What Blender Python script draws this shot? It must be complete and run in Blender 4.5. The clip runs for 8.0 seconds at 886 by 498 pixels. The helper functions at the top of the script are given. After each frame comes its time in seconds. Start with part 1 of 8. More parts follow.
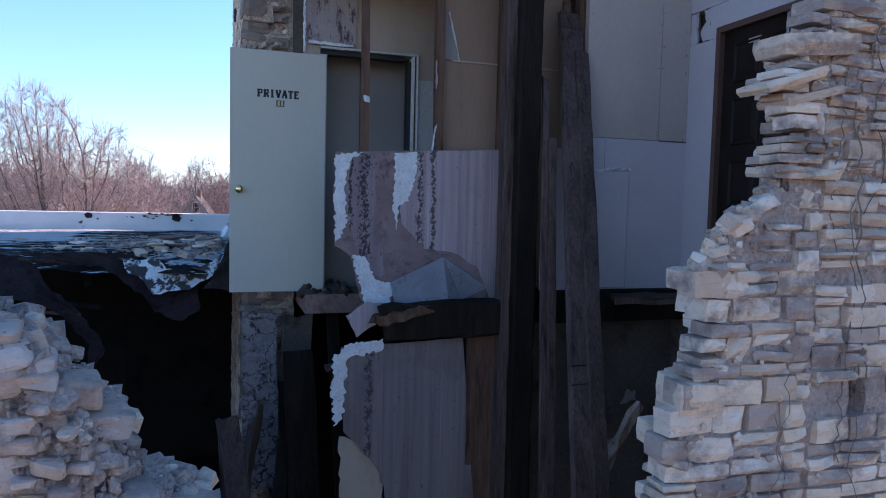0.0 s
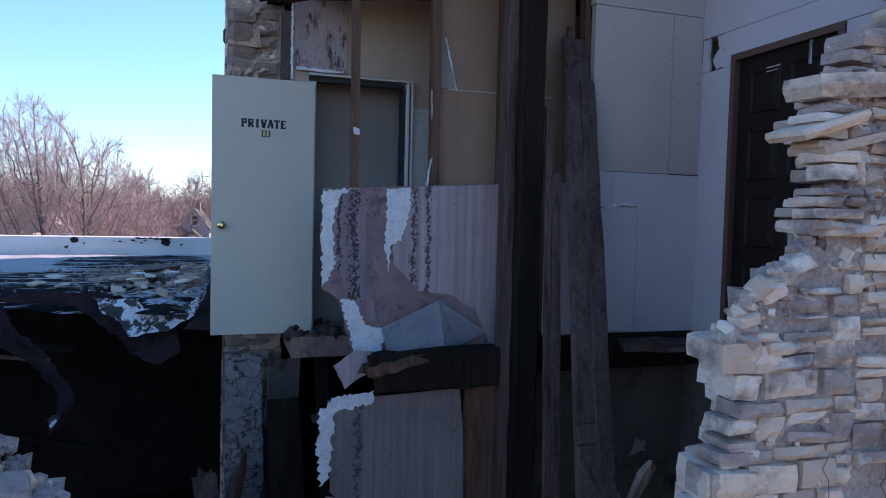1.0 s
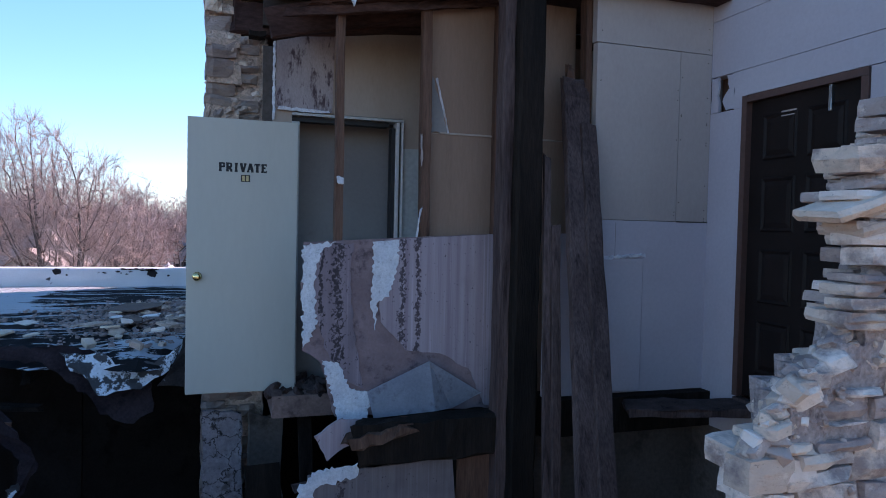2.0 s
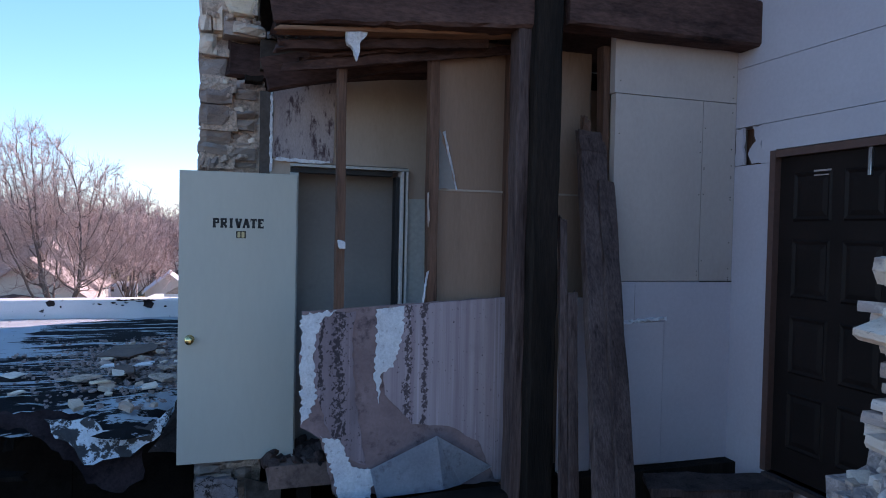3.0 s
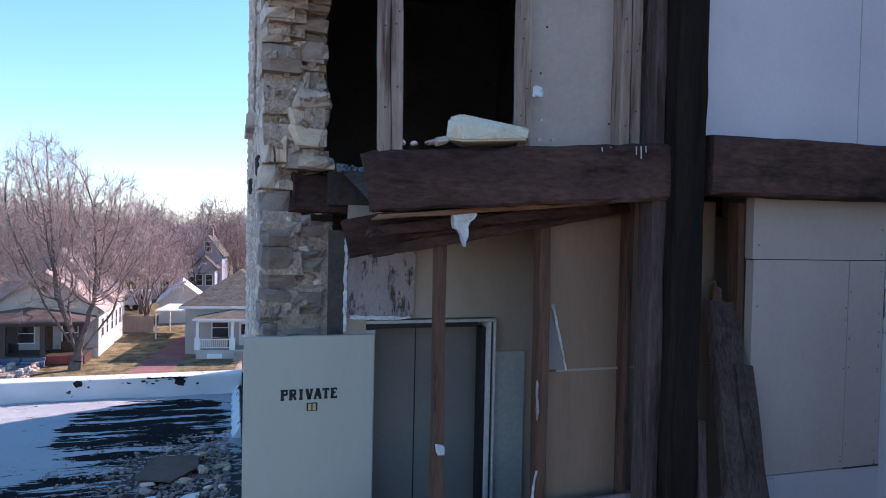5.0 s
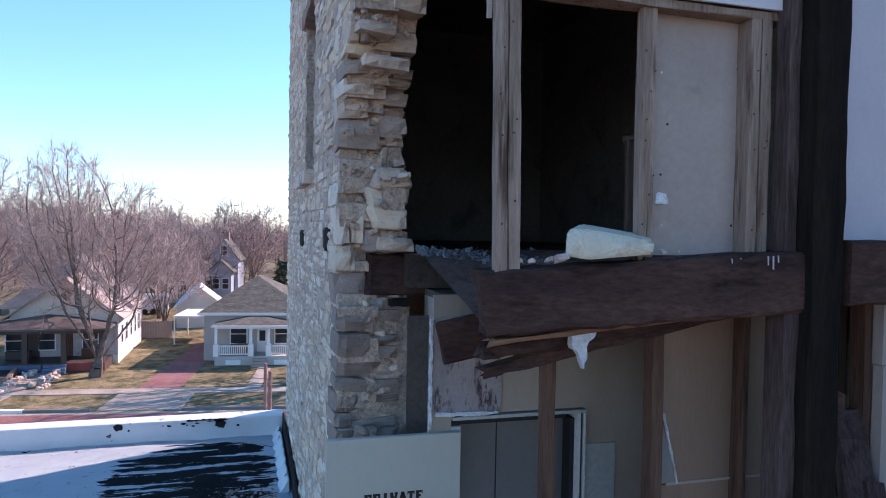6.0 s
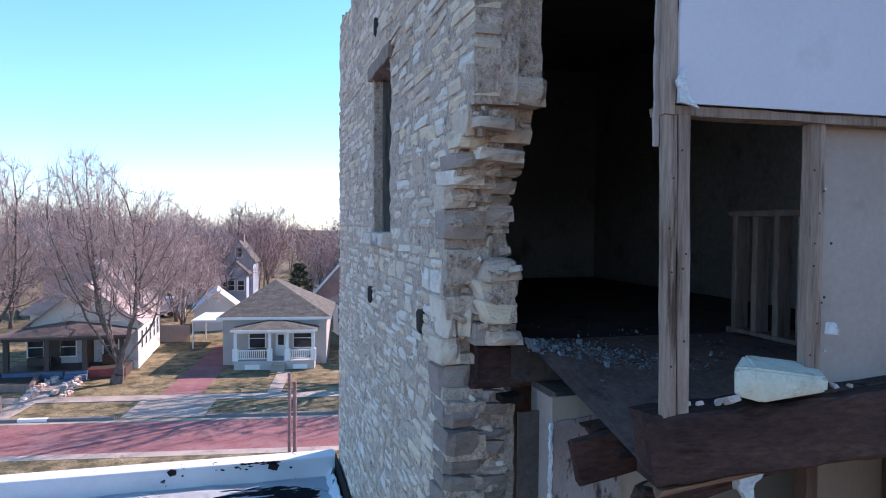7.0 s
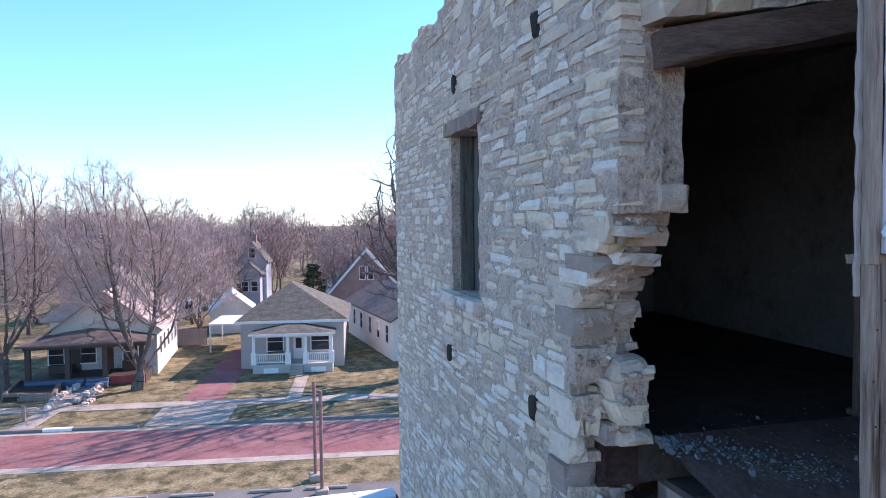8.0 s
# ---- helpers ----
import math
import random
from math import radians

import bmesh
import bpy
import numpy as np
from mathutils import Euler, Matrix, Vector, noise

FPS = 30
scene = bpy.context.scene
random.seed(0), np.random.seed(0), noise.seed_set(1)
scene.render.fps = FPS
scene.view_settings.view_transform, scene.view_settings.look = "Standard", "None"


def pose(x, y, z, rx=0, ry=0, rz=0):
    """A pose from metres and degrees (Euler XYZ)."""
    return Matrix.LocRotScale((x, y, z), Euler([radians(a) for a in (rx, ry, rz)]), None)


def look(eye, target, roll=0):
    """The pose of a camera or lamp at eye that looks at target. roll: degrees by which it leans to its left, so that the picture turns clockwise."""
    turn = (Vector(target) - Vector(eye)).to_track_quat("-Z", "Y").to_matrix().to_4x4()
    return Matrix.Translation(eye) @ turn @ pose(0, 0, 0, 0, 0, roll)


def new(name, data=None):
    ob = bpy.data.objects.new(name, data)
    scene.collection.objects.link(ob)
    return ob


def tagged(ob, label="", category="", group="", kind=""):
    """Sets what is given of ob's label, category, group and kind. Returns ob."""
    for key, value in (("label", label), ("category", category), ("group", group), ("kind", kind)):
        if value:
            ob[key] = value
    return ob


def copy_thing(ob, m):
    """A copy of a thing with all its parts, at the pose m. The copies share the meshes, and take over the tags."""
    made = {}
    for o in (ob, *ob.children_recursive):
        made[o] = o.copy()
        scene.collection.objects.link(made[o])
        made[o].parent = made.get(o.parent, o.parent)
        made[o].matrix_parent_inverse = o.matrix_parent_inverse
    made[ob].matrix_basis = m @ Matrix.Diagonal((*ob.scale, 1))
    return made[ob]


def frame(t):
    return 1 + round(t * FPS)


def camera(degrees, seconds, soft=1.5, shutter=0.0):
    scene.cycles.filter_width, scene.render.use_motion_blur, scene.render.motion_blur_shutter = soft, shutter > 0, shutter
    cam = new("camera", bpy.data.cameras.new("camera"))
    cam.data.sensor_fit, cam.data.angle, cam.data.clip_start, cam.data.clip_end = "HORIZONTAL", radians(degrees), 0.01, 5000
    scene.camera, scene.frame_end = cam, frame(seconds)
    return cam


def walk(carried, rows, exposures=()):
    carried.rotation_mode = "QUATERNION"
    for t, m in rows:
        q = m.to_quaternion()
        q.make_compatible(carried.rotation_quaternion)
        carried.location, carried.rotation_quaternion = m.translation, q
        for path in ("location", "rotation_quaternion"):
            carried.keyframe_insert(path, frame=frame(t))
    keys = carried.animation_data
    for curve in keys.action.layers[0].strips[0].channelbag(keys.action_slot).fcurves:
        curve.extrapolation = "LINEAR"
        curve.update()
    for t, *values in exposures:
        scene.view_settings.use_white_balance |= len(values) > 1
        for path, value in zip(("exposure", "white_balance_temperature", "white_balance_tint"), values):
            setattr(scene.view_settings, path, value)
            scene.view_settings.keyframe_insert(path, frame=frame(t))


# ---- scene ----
cam = camera(66.0, 8.0, 1.0)
PATH = [
    (0, (0.000, -0.000, 9.200), (0.6185, 1.8975, 9.0704), 1.34),
    (0.5, (0.055, 0.170, 9.281), (0.6733, 2.0688, 9.1667), 1.36),
    (1, (0.141, 0.348, 9.399), (0.7594, 2.2477, 9.3029), 1.38),
    (1.5, (0.234, 0.523, 9.533), (0.8554, 2.4223, 9.4566), 1.36),
    (3, (0.349, 0.978, 10.066), (0.9633, 2.8809, 10.0127), 1.22),
    (3.5, (0.304, 1.167, 10.304), (0.9222, 3.0681, 10.2530), 1.24),
    (4, (0.212, 1.373, 10.560), (0.8322, 3.2742, 10.5089), 1.19),
    (4.5, (0.124, 1.554, 10.833), (0.7307, 3.4585, 10.7794), 1.20),
    (6, (-0.366, 2.143, 11.620), (0.1863, 4.0647, 11.5633), 1.04),
    (6.5, (-0.602, 2.316, 11.902), (-0.0648, 4.2416, 11.8394), 0.77),
    (7, (-0.892, 2.496, 12.189), (-0.3693, 4.4256, 12.1198), 0.43),
    (7.5, (-1.201, 2.645, 12.493), (-0.6909, 4.5774, 12.4146), -0.06),
    (8, (-1.527, 2.780, 12.805), (-1.0266, 4.7140, 12.7162), -0.65),
]
walk(cam, [(t, look(eye, target, roll)) for t, eye, target, roll in PATH], [(0.0, 1.09, 6780, 44), (4.0, 1.12, 6760, 41), (6.3, 1.10, 6650, 38), (8.0, 1.22, 6300, 35)])

# ---- world, sun, exposure ----
SUN_AZ, SUN_EL = 25.5, 36.0          # degrees from +x towards +y, and above the horizon
world = bpy.data.worlds.new("sky")
scene.world = world
world.use_nodes = True
wn = world.node_tree
sky = wn.nodes.new("ShaderNodeTexSky")
sky.sky_type = "NISHITA"
sky.sun_disc = False
sky.sun_elevation = radians(SUN_EL)
sky.sun_rotation = radians(90 - SUN_AZ)
sky.air_density, sky.dust_density, sky.ozone_density = 0.92, 0.0, 3.0
deep = wn.nodes.new("ShaderNodeHueSaturation")
deep.inputs["Saturation"].default_value = 1.25
deep.inputs["Hue"].default_value = 0.482
even = wn.nodes.new("ShaderNodeGamma")
even.inputs["Gamma"].default_value = 0.82
wn.links.new(sky.outputs[0], even.inputs["Color"])
wn.links.new(even.outputs[0], deep.inputs["Color"])
gain = wn.nodes.new("ShaderNodeMix")
gain.data_type, gain.blend_type = "RGBA", "MULTIPLY"
gain.inputs[0].default_value = 1.0
gain.inputs[7].default_value = (0.755, 1.0, 1.06, 1)
wn.links.new(deep.outputs[0], gain.inputs[6])
wn.links.new(gain.outputs[2], wn.nodes["Background"].inputs[0])
wn.nodes["Background"].inputs[1].default_value = 0.163
sun = new("sun", bpy.data.lights.new("sun", "SUN"))
sun.data.energy, sun.data.angle, sun.data.color = 3.7, radians(0.53), (1.0, 0.88, 0.74)
sdir = Vector((math.cos(radians(SUN_AZ)) * math.cos(radians(SUN_EL)), math.sin(radians(SUN_AZ)) * math.cos(radians(SUN_EL)), math.sin(radians(SUN_EL))))
sun.matrix_world = look(Vector((0, 0, 30)) + sdir * 20, Vector((0, 0, 30)))


# ---- materials ----
def nodes_of(name):
    m = bpy.data.materials.new(name)
    m.use_nodes = True
    nt = m.node_tree
    return m, nt, nt.nodes["Principled BSDF"]


def noise_fac(nt, scale, detail=4.0, stretch=(1, 1, 1), rough=0.55, offset=(0, 0, 0)):
    geo = nt.nodes.new("ShaderNodeNewGeometry")
    mp = nt.nodes.new("ShaderNodeMapping")
    mp.inputs["Scale"].default_value = stretch
    mp.inputs["Location"].default_value = offset
    nz = nt.nodes.new("ShaderNodeTexNoise")
    nz.inputs["Scale"].default_value = scale
    nz.inputs["Detail"].default_value = detail
    nz.inputs["Roughness"].default_value = rough
    nt.links.new(geo.outputs["Position"], mp.inputs["Vector"])
    nt.links.new(mp.outputs[0], nz.inputs["Vector"])
    return nz.outputs["Fac"]


def ramp(nt, fac, lo, hi, a=0.0, b=1.0):
    mr = nt.nodes.new("ShaderNodeMapRange")
    mr.inputs["From Min"].default_value, mr.inputs["From Max"].default_value = lo, hi
    mr.inputs["To Min"].default_value, mr.inputs["To Max"].default_value = a, b
    nt.links.new(fac, mr.inputs["Value"])
    return mr.outputs[0]


def mix(nt, fac, a, b, kind="MIX"):
    mx = nt.nodes.new("ShaderNodeMix")
    mx.data_type, mx.blend_type = "RGBA", kind
    for sock, v in ((mx.inputs[0], fac), (mx.inputs[6], a), (mx.inputs[7], b)):
        if isinstance(v, (int, float)):
            sock.default_value = v
        elif isinstance(v, tuple):
            sock.default_value = (*v, 1)
        else:
            nt.links.new(v, sock)
    return mx.outputs[2]


def surface(name, c1, c2, c3=None, scale=3.0, fine=45.0, rough=0.85, bump=0.4, vary=0.0, island=False, stretch=(1, 1, 1), stain=(0.55, 0.7), stain_scale=None, metal=0.0, grain=0.25, tint=None, spec=0.3, dist=0.01, tint_from=0.45):
    """Two-scale weathered surface: broad patches of c1 and c2, stains of c3, fine grain, bump; vary: brightness from piece to piece."""
    m, nt, b = nodes_of(name)
    big = noise_fac(nt, scale, 5, stretch)
    small = noise_fac(nt, fine, 4, stretch, 0.65, (3.1, 7.7, 1.3))
    col = mix(nt, ramp(nt, big, 0.35, 0.65), c1, c2)
    if c3:
        st = noise_fac(nt, stain_scale or scale * 1.7, 6, stretch, 0.65, (11.0, 5.0, 2.0))
        col = mix(nt, ramp(nt, st, stain[0], stain[1]), col, c3)
    if vary:
        if island:
            rnd = nt.nodes.new("ShaderNodeNewGeometry").outputs["Random Per Island"]
        else:
            rnd = nt.nodes.new("ShaderNodeObjectInfo").outputs["Random"]
        if tint:
            col = mix(nt, ramp(nt, rnd, tint_from, 1.0, 0.0, 0.75), col, tint)
        hv = nt.nodes.new("ShaderNodeHueSaturation")
        wn_ = nt.nodes.new("ShaderNodeTexWhiteNoise")
        wn_.noise_dimensions = "1D"
        nt.links.new(rnd, wn_.inputs["W"])
        nt.links.new(ramp(nt, wn_.outputs["Value"], 0, 1, 1 - vary, 1 + vary), hv.inputs["Value"])
        nt.links.new(col, hv.inputs["Color"])
        col = hv.outputs[0]
    gr = ramp(nt, small, 0.25, 0.75, 1 - grain, 1 + grain)
    cmb = nt.nodes.new("ShaderNodeCombineXYZ")
    for k in range(3):
        nt.links.new(gr, cmb.inputs[k])
    col = mix(nt, 1.0, col, cmb.outputs[0], "MULTIPLY")
    nt.links.new(col, b.inputs["Base Color"])
    b.inputs["Roughness"].default_value = rough
    b.inputs["Metallic"].default_value = metal
    b.inputs["Specular IOR Level"].default_value = spec
    if bump:
        bp = nt.nodes.new("ShaderNodeBump")
        bp.inputs["Strength"].default_value, bp.inputs["Distance"].default_value = bump, dist
        add = nt.nodes.new("ShaderNodeMath")
        add.operation = "ADD"
        nt.links.new(big, add.inputs[0])
        nt.links.new(small, add.inputs[1])
        nt.links.new(add.outputs[0], bp.inputs["Height"])
        nt.links.new(bp.outputs[0], b.inputs["Normal"])
    return m


def plain(name, c, rough=0.6, metal=0.0, spec=0.4):
    m, nt, b = nodes_of(name)
    f = noise_fac(nt, 30, 3)
    nt.links.new(mix(nt, ramp(nt, f, 0.3, 0.7), tuple(v * 0.88 for v in c), tuple(min(1, v * 1.1) for v in c)), b.inputs["Base Color"])
    b.inputs["Roughness"].default_value, b.inputs["Metallic"].default_value = rough, metal
    b.inputs["Specular IOR Level"].default_value = spec
    return m


M = {}
def masonry(name, shades, stain, island, stain_at=(0.54, 0.68), stain_scale=2.6):
    """Rubble limestone: a shade for each stone, mottling, dark pits, broad weather stains, bedding lines and bump."""
    m, nt, b = nodes_of(name)
    if island:
        rnd_ = nt.nodes.new("ShaderNodeNewGeometry").outputs["Random Per Island"]
    else:
        rnd_ = nt.nodes.new("ShaderNodeObjectInfo").outputs["Random"]
    pick = nt.nodes.new("ShaderNodeValToRGB")
    pick.color_ramp.interpolation = "CONSTANT"
    while len(pick.color_ramp.elements) < len(shades):
        pick.color_ramp.elements.new(1.0)
    for k, c in enumerate(shades):
        pick.color_ramp.elements[k].position = k / len(shades)
        pick.color_ramp.elements[k].color = (*c, 1)
    nt.links.new(rnd_, pick.inputs[0])
    mottle = noise_fac(nt, 11, 6, (1, 1, 1.5), 0.65)
    beds = noise_fac(nt, 9, 4, (0.8, 0.8, 3.5), 0.6, (3, 1, 7))
    pits = noise_fac(nt, 46, 5, (1, 1, 1.3), 0.7, (5, 2, 9))
    broad = noise_fac(nt, stain_scale, 7, (1, 1, 1.2), 0.68, (11, 5, 2))
    col = mix(nt, ramp(nt, mottle, 0.40, 0.70, 0.0, 0.26), pick.outputs[0], tuple(v * 0.62 for v in shades[2]))
    col = mix(nt, ramp(nt, mottle, 0.42, 0.30, 0.0, 0.5), col, tuple(min(0.9, v * 1.15) for v in shades[0]))
    col = mix(nt, ramp(nt, beds, 0.58, 0.75, 0.0, 0.4), col, tuple(v * 0.5 for v in shades[1]))
    col = mix(nt, ramp(nt, broad, stain_at[0], stain_at[1], 0.0, 0.82), col, stain)
    col = mix(nt, ramp(nt, pits, 0.61, 0.72, 0.0, 0.6), col, tuple(v * 0.5 for v in stain))
    nt.links.new(col, b.inputs["Base Color"])
    b.inputs["Roughness"].default_value = 0.92
    b.inputs["Specular IOR Level"].default_value = 0.2
    add = nt.nodes.new("ShaderNodeMath")
    add.operation = "ADD"
    nt.links.new(mottle, add.inputs[0])
    nt.links.new(beds, add.inputs[1])
    more = nt.nodes.new("ShaderNodeMath")
    more.operation = "MULTIPLY_ADD"
    nt.links.new(pits, more.inputs[0])
    more.inputs[1].default_value = -0.7
    nt.links.new(add.outputs[0], more.inputs[2])
    bp = nt.nodes.new("ShaderNodeBump")
    bp.inputs["Strength"].default_value, bp.inputs["Distance"].default_value = 0.8, 0.02
    nt.links.new(more.outputs[0], bp.inputs["Height"])
    nt.links.new(bp.outputs[0], b.inputs["Normal"])
    return m


GREYS = ((0.90, 0.725, 0.62), (0.82, 0.635, 0.515), (0.74, 0.56, 0.455), (0.90, 0.765, 0.69), (0.66, 0.495, 0.41), (0.88, 0.68, 0.52))
CREAMS = ((0.83, 0.645, 0.565), (0.75, 0.565, 0.475), (0.64, 0.465, 0.385), (0.86, 0.70, 0.635), (0.81, 0.605, 0.50), (0.49, 0.365, 0.335))
M["stone"] = masonry("weathered_limestone", GREYS, (0.50, 0.37, 0.32), False, (0.53, 0.70), 3.4)
M["stone_far"] = masonry("weathered_limestone_joined", GREYS, (0.50, 0.37, 0.32), True, (0.53, 0.70), 3.4)
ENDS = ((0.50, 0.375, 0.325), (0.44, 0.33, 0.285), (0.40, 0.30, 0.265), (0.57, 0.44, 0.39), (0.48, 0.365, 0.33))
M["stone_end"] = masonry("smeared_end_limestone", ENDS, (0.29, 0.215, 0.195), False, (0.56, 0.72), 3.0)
# darker, mauver copy of the CREAMS shades for fallen stones
M["cream_pile"] = masonry("mauve_fallen_limestone", tuple((v[0] * 0.8, v[1] * 0.77, v[2] * 0.82) for v in CREAMS), (0.22, 0.16, 0.165), False, (0.5, 0.62))
# the ENDS shades a fifth darker, for end blocks below z 11.1
M["stone_low"] = masonry("darker_end_limestone", tuple(tuple(v * 0.8 for v in c) for c in ENDS), (0.21, 0.16, 0.152), False, (0.52, 0.68), 5.0)
M["cream"] = masonry("cream_limestone", CREAMS, (0.25, 0.18, 0.178), False, (0.505, 0.615))
M["cream_far"] = masonry("cream_limestone_joined", CREAMS, (0.25, 0.18, 0.178), True, (0.505, 0.615))
M["mortar"] = surface("lime_mortar", (0.53, 0.38, 0.31), (0.68, 0.505, 0.42), (0.20, 0.145, 0.122), 9, 36, 0.95, 1.0, stain=(0.58, 0.70), dist=0.035, grain=0.4)
M["mortar_cream"] = surface("crumbling_mortar", (0.38, 0.285, 0.275), (0.50, 0.385, 0.365), (0.15, 0.11, 0.112), 8, 45, 0.95, 1.0, dist=0.03, grain=0.35)
M["timber"] = surface("dark_timber", (0.054, 0.029, 0.027), (0.108, 0.056, 0.047), (0.014, 0.010, 0.010), 2.5, 30, 0.8, 0.6, 0.12, stretch=(0.5, 1.6, 1.8), stain=(0.54, 0.74), grain=0.4, spec=0.08)
M["lintel"] = surface("weathered_lintel_timber", (0.15, 0.095, 0.08), (0.21, 0.14, 0.12), (0.07, 0.045, 0.04), 2.5, 30, 0.85, 0.8, stretch=(0.35, 2.2, 3.0), grain=0.4, spec=0.08)
M["timber_up"] = surface("dark_post_timber", (0.011, 0.009, 0.008), (0.026, 0.018, 0.015), (0.007, 0.006, 0.006), 2.5, 30, 0.8, 0.6, stretch=(3, 3, 0.3), grain=0.4, spec=0.08)
M["timber_grey"] = surface("weathered_post_timber", (0.066, 0.042, 0.040), (0.115, 0.075, 0.070), (0.026, 0.017, 0.017), 3, 30, 0.85, 0.7, 0.15, stretch=(3, 3, 0.3), grain=0.45, spec=0.08)
M["stud"] = surface("old_pine", (0.25, 0.165, 0.132), (0.37, 0.26, 0.215), (0.10, 0.055, 0.04), 3, 26, 0.8, 0.4, 0.12, stretch=(4, 4, 0.35), grain=0.3)
M["stud_inner"] = surface("sawn_inner_stud", (0.15, 0.105, 0.092), (0.22, 0.155, 0.135), (0.075, 0.05, 0.042), 3, 26, 0.85, 0.4, 0.2, stretch=(4, 4, 0.35), grain=0.3, spec=0.08)
M["stud_grey"] = surface("grey_stud_wood", (0.15, 0.12, 0.11), (0.20, 0.165, 0.15), (0.07, 0.052, 0.046), 3, 26, 0.85, 0.4, 0.12, stretch=(4, 4, 0.35), grain=0.3)
M["stud_brown"] = surface("brown_stud_wood", (0.10, 0.05, 0.036), (0.16, 0.085, 0.062), (0.05, 0.03, 0.025), 3, 26, 0.85, 0.4, 0.12, stretch=(4, 4, 0.35), grain=0.35, spec=0.08)
M["deck"] = surface("dusty_floor_sheet", (0.23, 0.138, 0.118), (0.31, 0.19, 0.165), (0.13, 0.078, 0.068), 4, 30, 0.95, 0.4, stretch=(1, 0.6, 1), grain=0.3, spec=0.05)
M["white_board"] = surface("white_painted_board", (0.60, 0.54, 0.61), (0.66, 0.60, 0.66), (0.50, 0.44, 0.49), 1.2, 40, 0.7, 0.06, stain=(0.6, 0.85), grain=0.04)
M["siding"] = surface("offwhite_wallboard", (0.405, 0.325, 0.30), (0.455, 0.375, 0.345), (0.325, 0.245, 0.215), 1.0, 40, 0.8, 0.06, stain=(0.6, 0.9), stretch=(1, 1, 0.6), grain=0.05)
M["siding_r"] = surface("whitewashed_wallboard", (0.45, 0.395, 0.43), (0.51, 0.455, 0.49), (0.38, 0.32, 0.33), 1.0, 40, 0.8, 0.06, stain=(0.62, 0.9), grain=0.05)
M["beige"] = surface("beige_drywall", (0.36, 0.28, 0.235), (0.42, 0.335, 0.285), (0.25, 0.175, 0.14), 1.5, 35, 0.85, 0.08, stain=(0.58, 0.85), stretch=(1.5, 1, 0.5), grain=0.06)
M["brown_board"] = surface("brown_paper_board", (0.26, 0.16, 0.115), (0.31, 0.195, 0.145), (0.175, 0.10, 0.075), 1.5, 35, 0.85, 0.08, stain=(0.58, 0.85), stretch=(2, 1, 0.4), grain=0.08)
M["tan_board"] = surface("tan_wallboard", (0.38, 0.295, 0.27), (0.43, 0.34, 0.31), (0.29, 0.205, 0.175), 1.5, 30, 0.85, 0.1, stain=(0.6, 0.85), grain=0.08)
M["door"] = surface("grey_green_door_paint", (0.46, 0.44, 0.39), (0.49, 0.47, 0.42), (0.40, 0.37, 0.325), 1.0, 25, 0.55, 0.03, stain=(0.66, 0.95), stretch=(1, 1, 0.3), grain=0.03)
M["hall"] = surface("dull_hall_paint", (0.235, 0.21, 0.205), (0.275, 0.25, 0.24), (0.18, 0.15, 0.145), 1.2, 30, 0.8, 0.05, stain=(0.6, 0.9), grain=0.06)
M["frame_grey"] = plain("grey_frame_paint", (0.40, 0.41, 0.40))
M["trim_pale"] = plain("pale_frame_paint", (0.62, 0.58, 0.58))
M["gypsum"] = surface("bare_gypsum", (0.62, 0.62, 0.67), (0.74, 0.74, 0.78), (0.36, 0.34, 0.36), 12, 60, 0.95, 0.9, stain=(0.58, 0.72), grain=0.16, dist=0.015)
M["trim_white2"] = plain("white_paint_line", (0.7, 0.66, 0.68))
M["black_door"] = surface("dark_brown_door_paint", (0.014, 0.008, 0.007), (0.021, 0.012, 0.0105), None, 3, 40, 0.55, 0.1, grain=0.15, spec=0.16)
M["trim_brown"] = plain("brown_door_trim", (0.12, 0.056, 0.044))
M["board_grey"] = surface("grey_window_boards", (0.13, 0.115, 0.105), (0.19, 0.17, 0.155), (0.06, 0.05, 0.045), 3, 30, 0.9, 0.6, 0.15, stretch=(3, 3, 0.3), grain=0.35)
M["brass"] = plain("brass", (0.75, 0.60, 0.30), 0.25, 1.0)
M["steel"] = plain("dull_steel", (0.5, 0.5, 0.52), 0.35, 1.0)
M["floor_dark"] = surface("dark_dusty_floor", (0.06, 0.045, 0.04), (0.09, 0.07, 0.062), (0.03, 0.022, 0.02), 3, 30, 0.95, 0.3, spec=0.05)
M["dust"] = surface("plaster_dust", (0.12, 0.125, 0.14), (0.20, 0.21, 0.235), None, 9, 60, 0.95, 0.3, grain=0.2)
M["ink"] = plain("black_lettering", (0.015, 0.015, 0.018), 0.6)
M["plate"] = plain("dark_plate", (0.03, 0.025, 0.02), 0.5)
M["gold"] = plain("pale_bars", (0.55, 0.42, 0.22), 0.6)
# dark base colour stands in for the shade of closed-off voids
M["dark_void"] = surface("shade_dark_wall", (0.085, 0.075, 0.072), (0.115, 0.102, 0.098), (0.05, 0.043, 0.041), 2, 30, 0.95, 0.3, spec=0.08)
# dull tone with darker patches for the upper room's walls and ceiling
M["room_wall"] = surface("dull_room_plaster", (0.22, 0.20, 0.19), (0.28, 0.255, 0.24), (0.13, 0.115, 0.108), 1.2, 20, 0.95, 0.3, spec=0.08)
# near-black base: the deep shade of the lower rooms is put into the colour
M["shade_black"] = surface("shade_black_lower_wall", (0.013, 0.011, 0.011), (0.020, 0.017, 0.017), (0.008, 0.007, 0.007), 2, 30, 0.95, 0.3, spec=0.05)
M["brown_wall"] = surface("dark_brown_plaster", (0.10, 0.08, 0.072), (0.14, 0.112, 0.10), (0.055, 0.042, 0.038), 2, 30, 0.9, 0.2, spec=0.08)
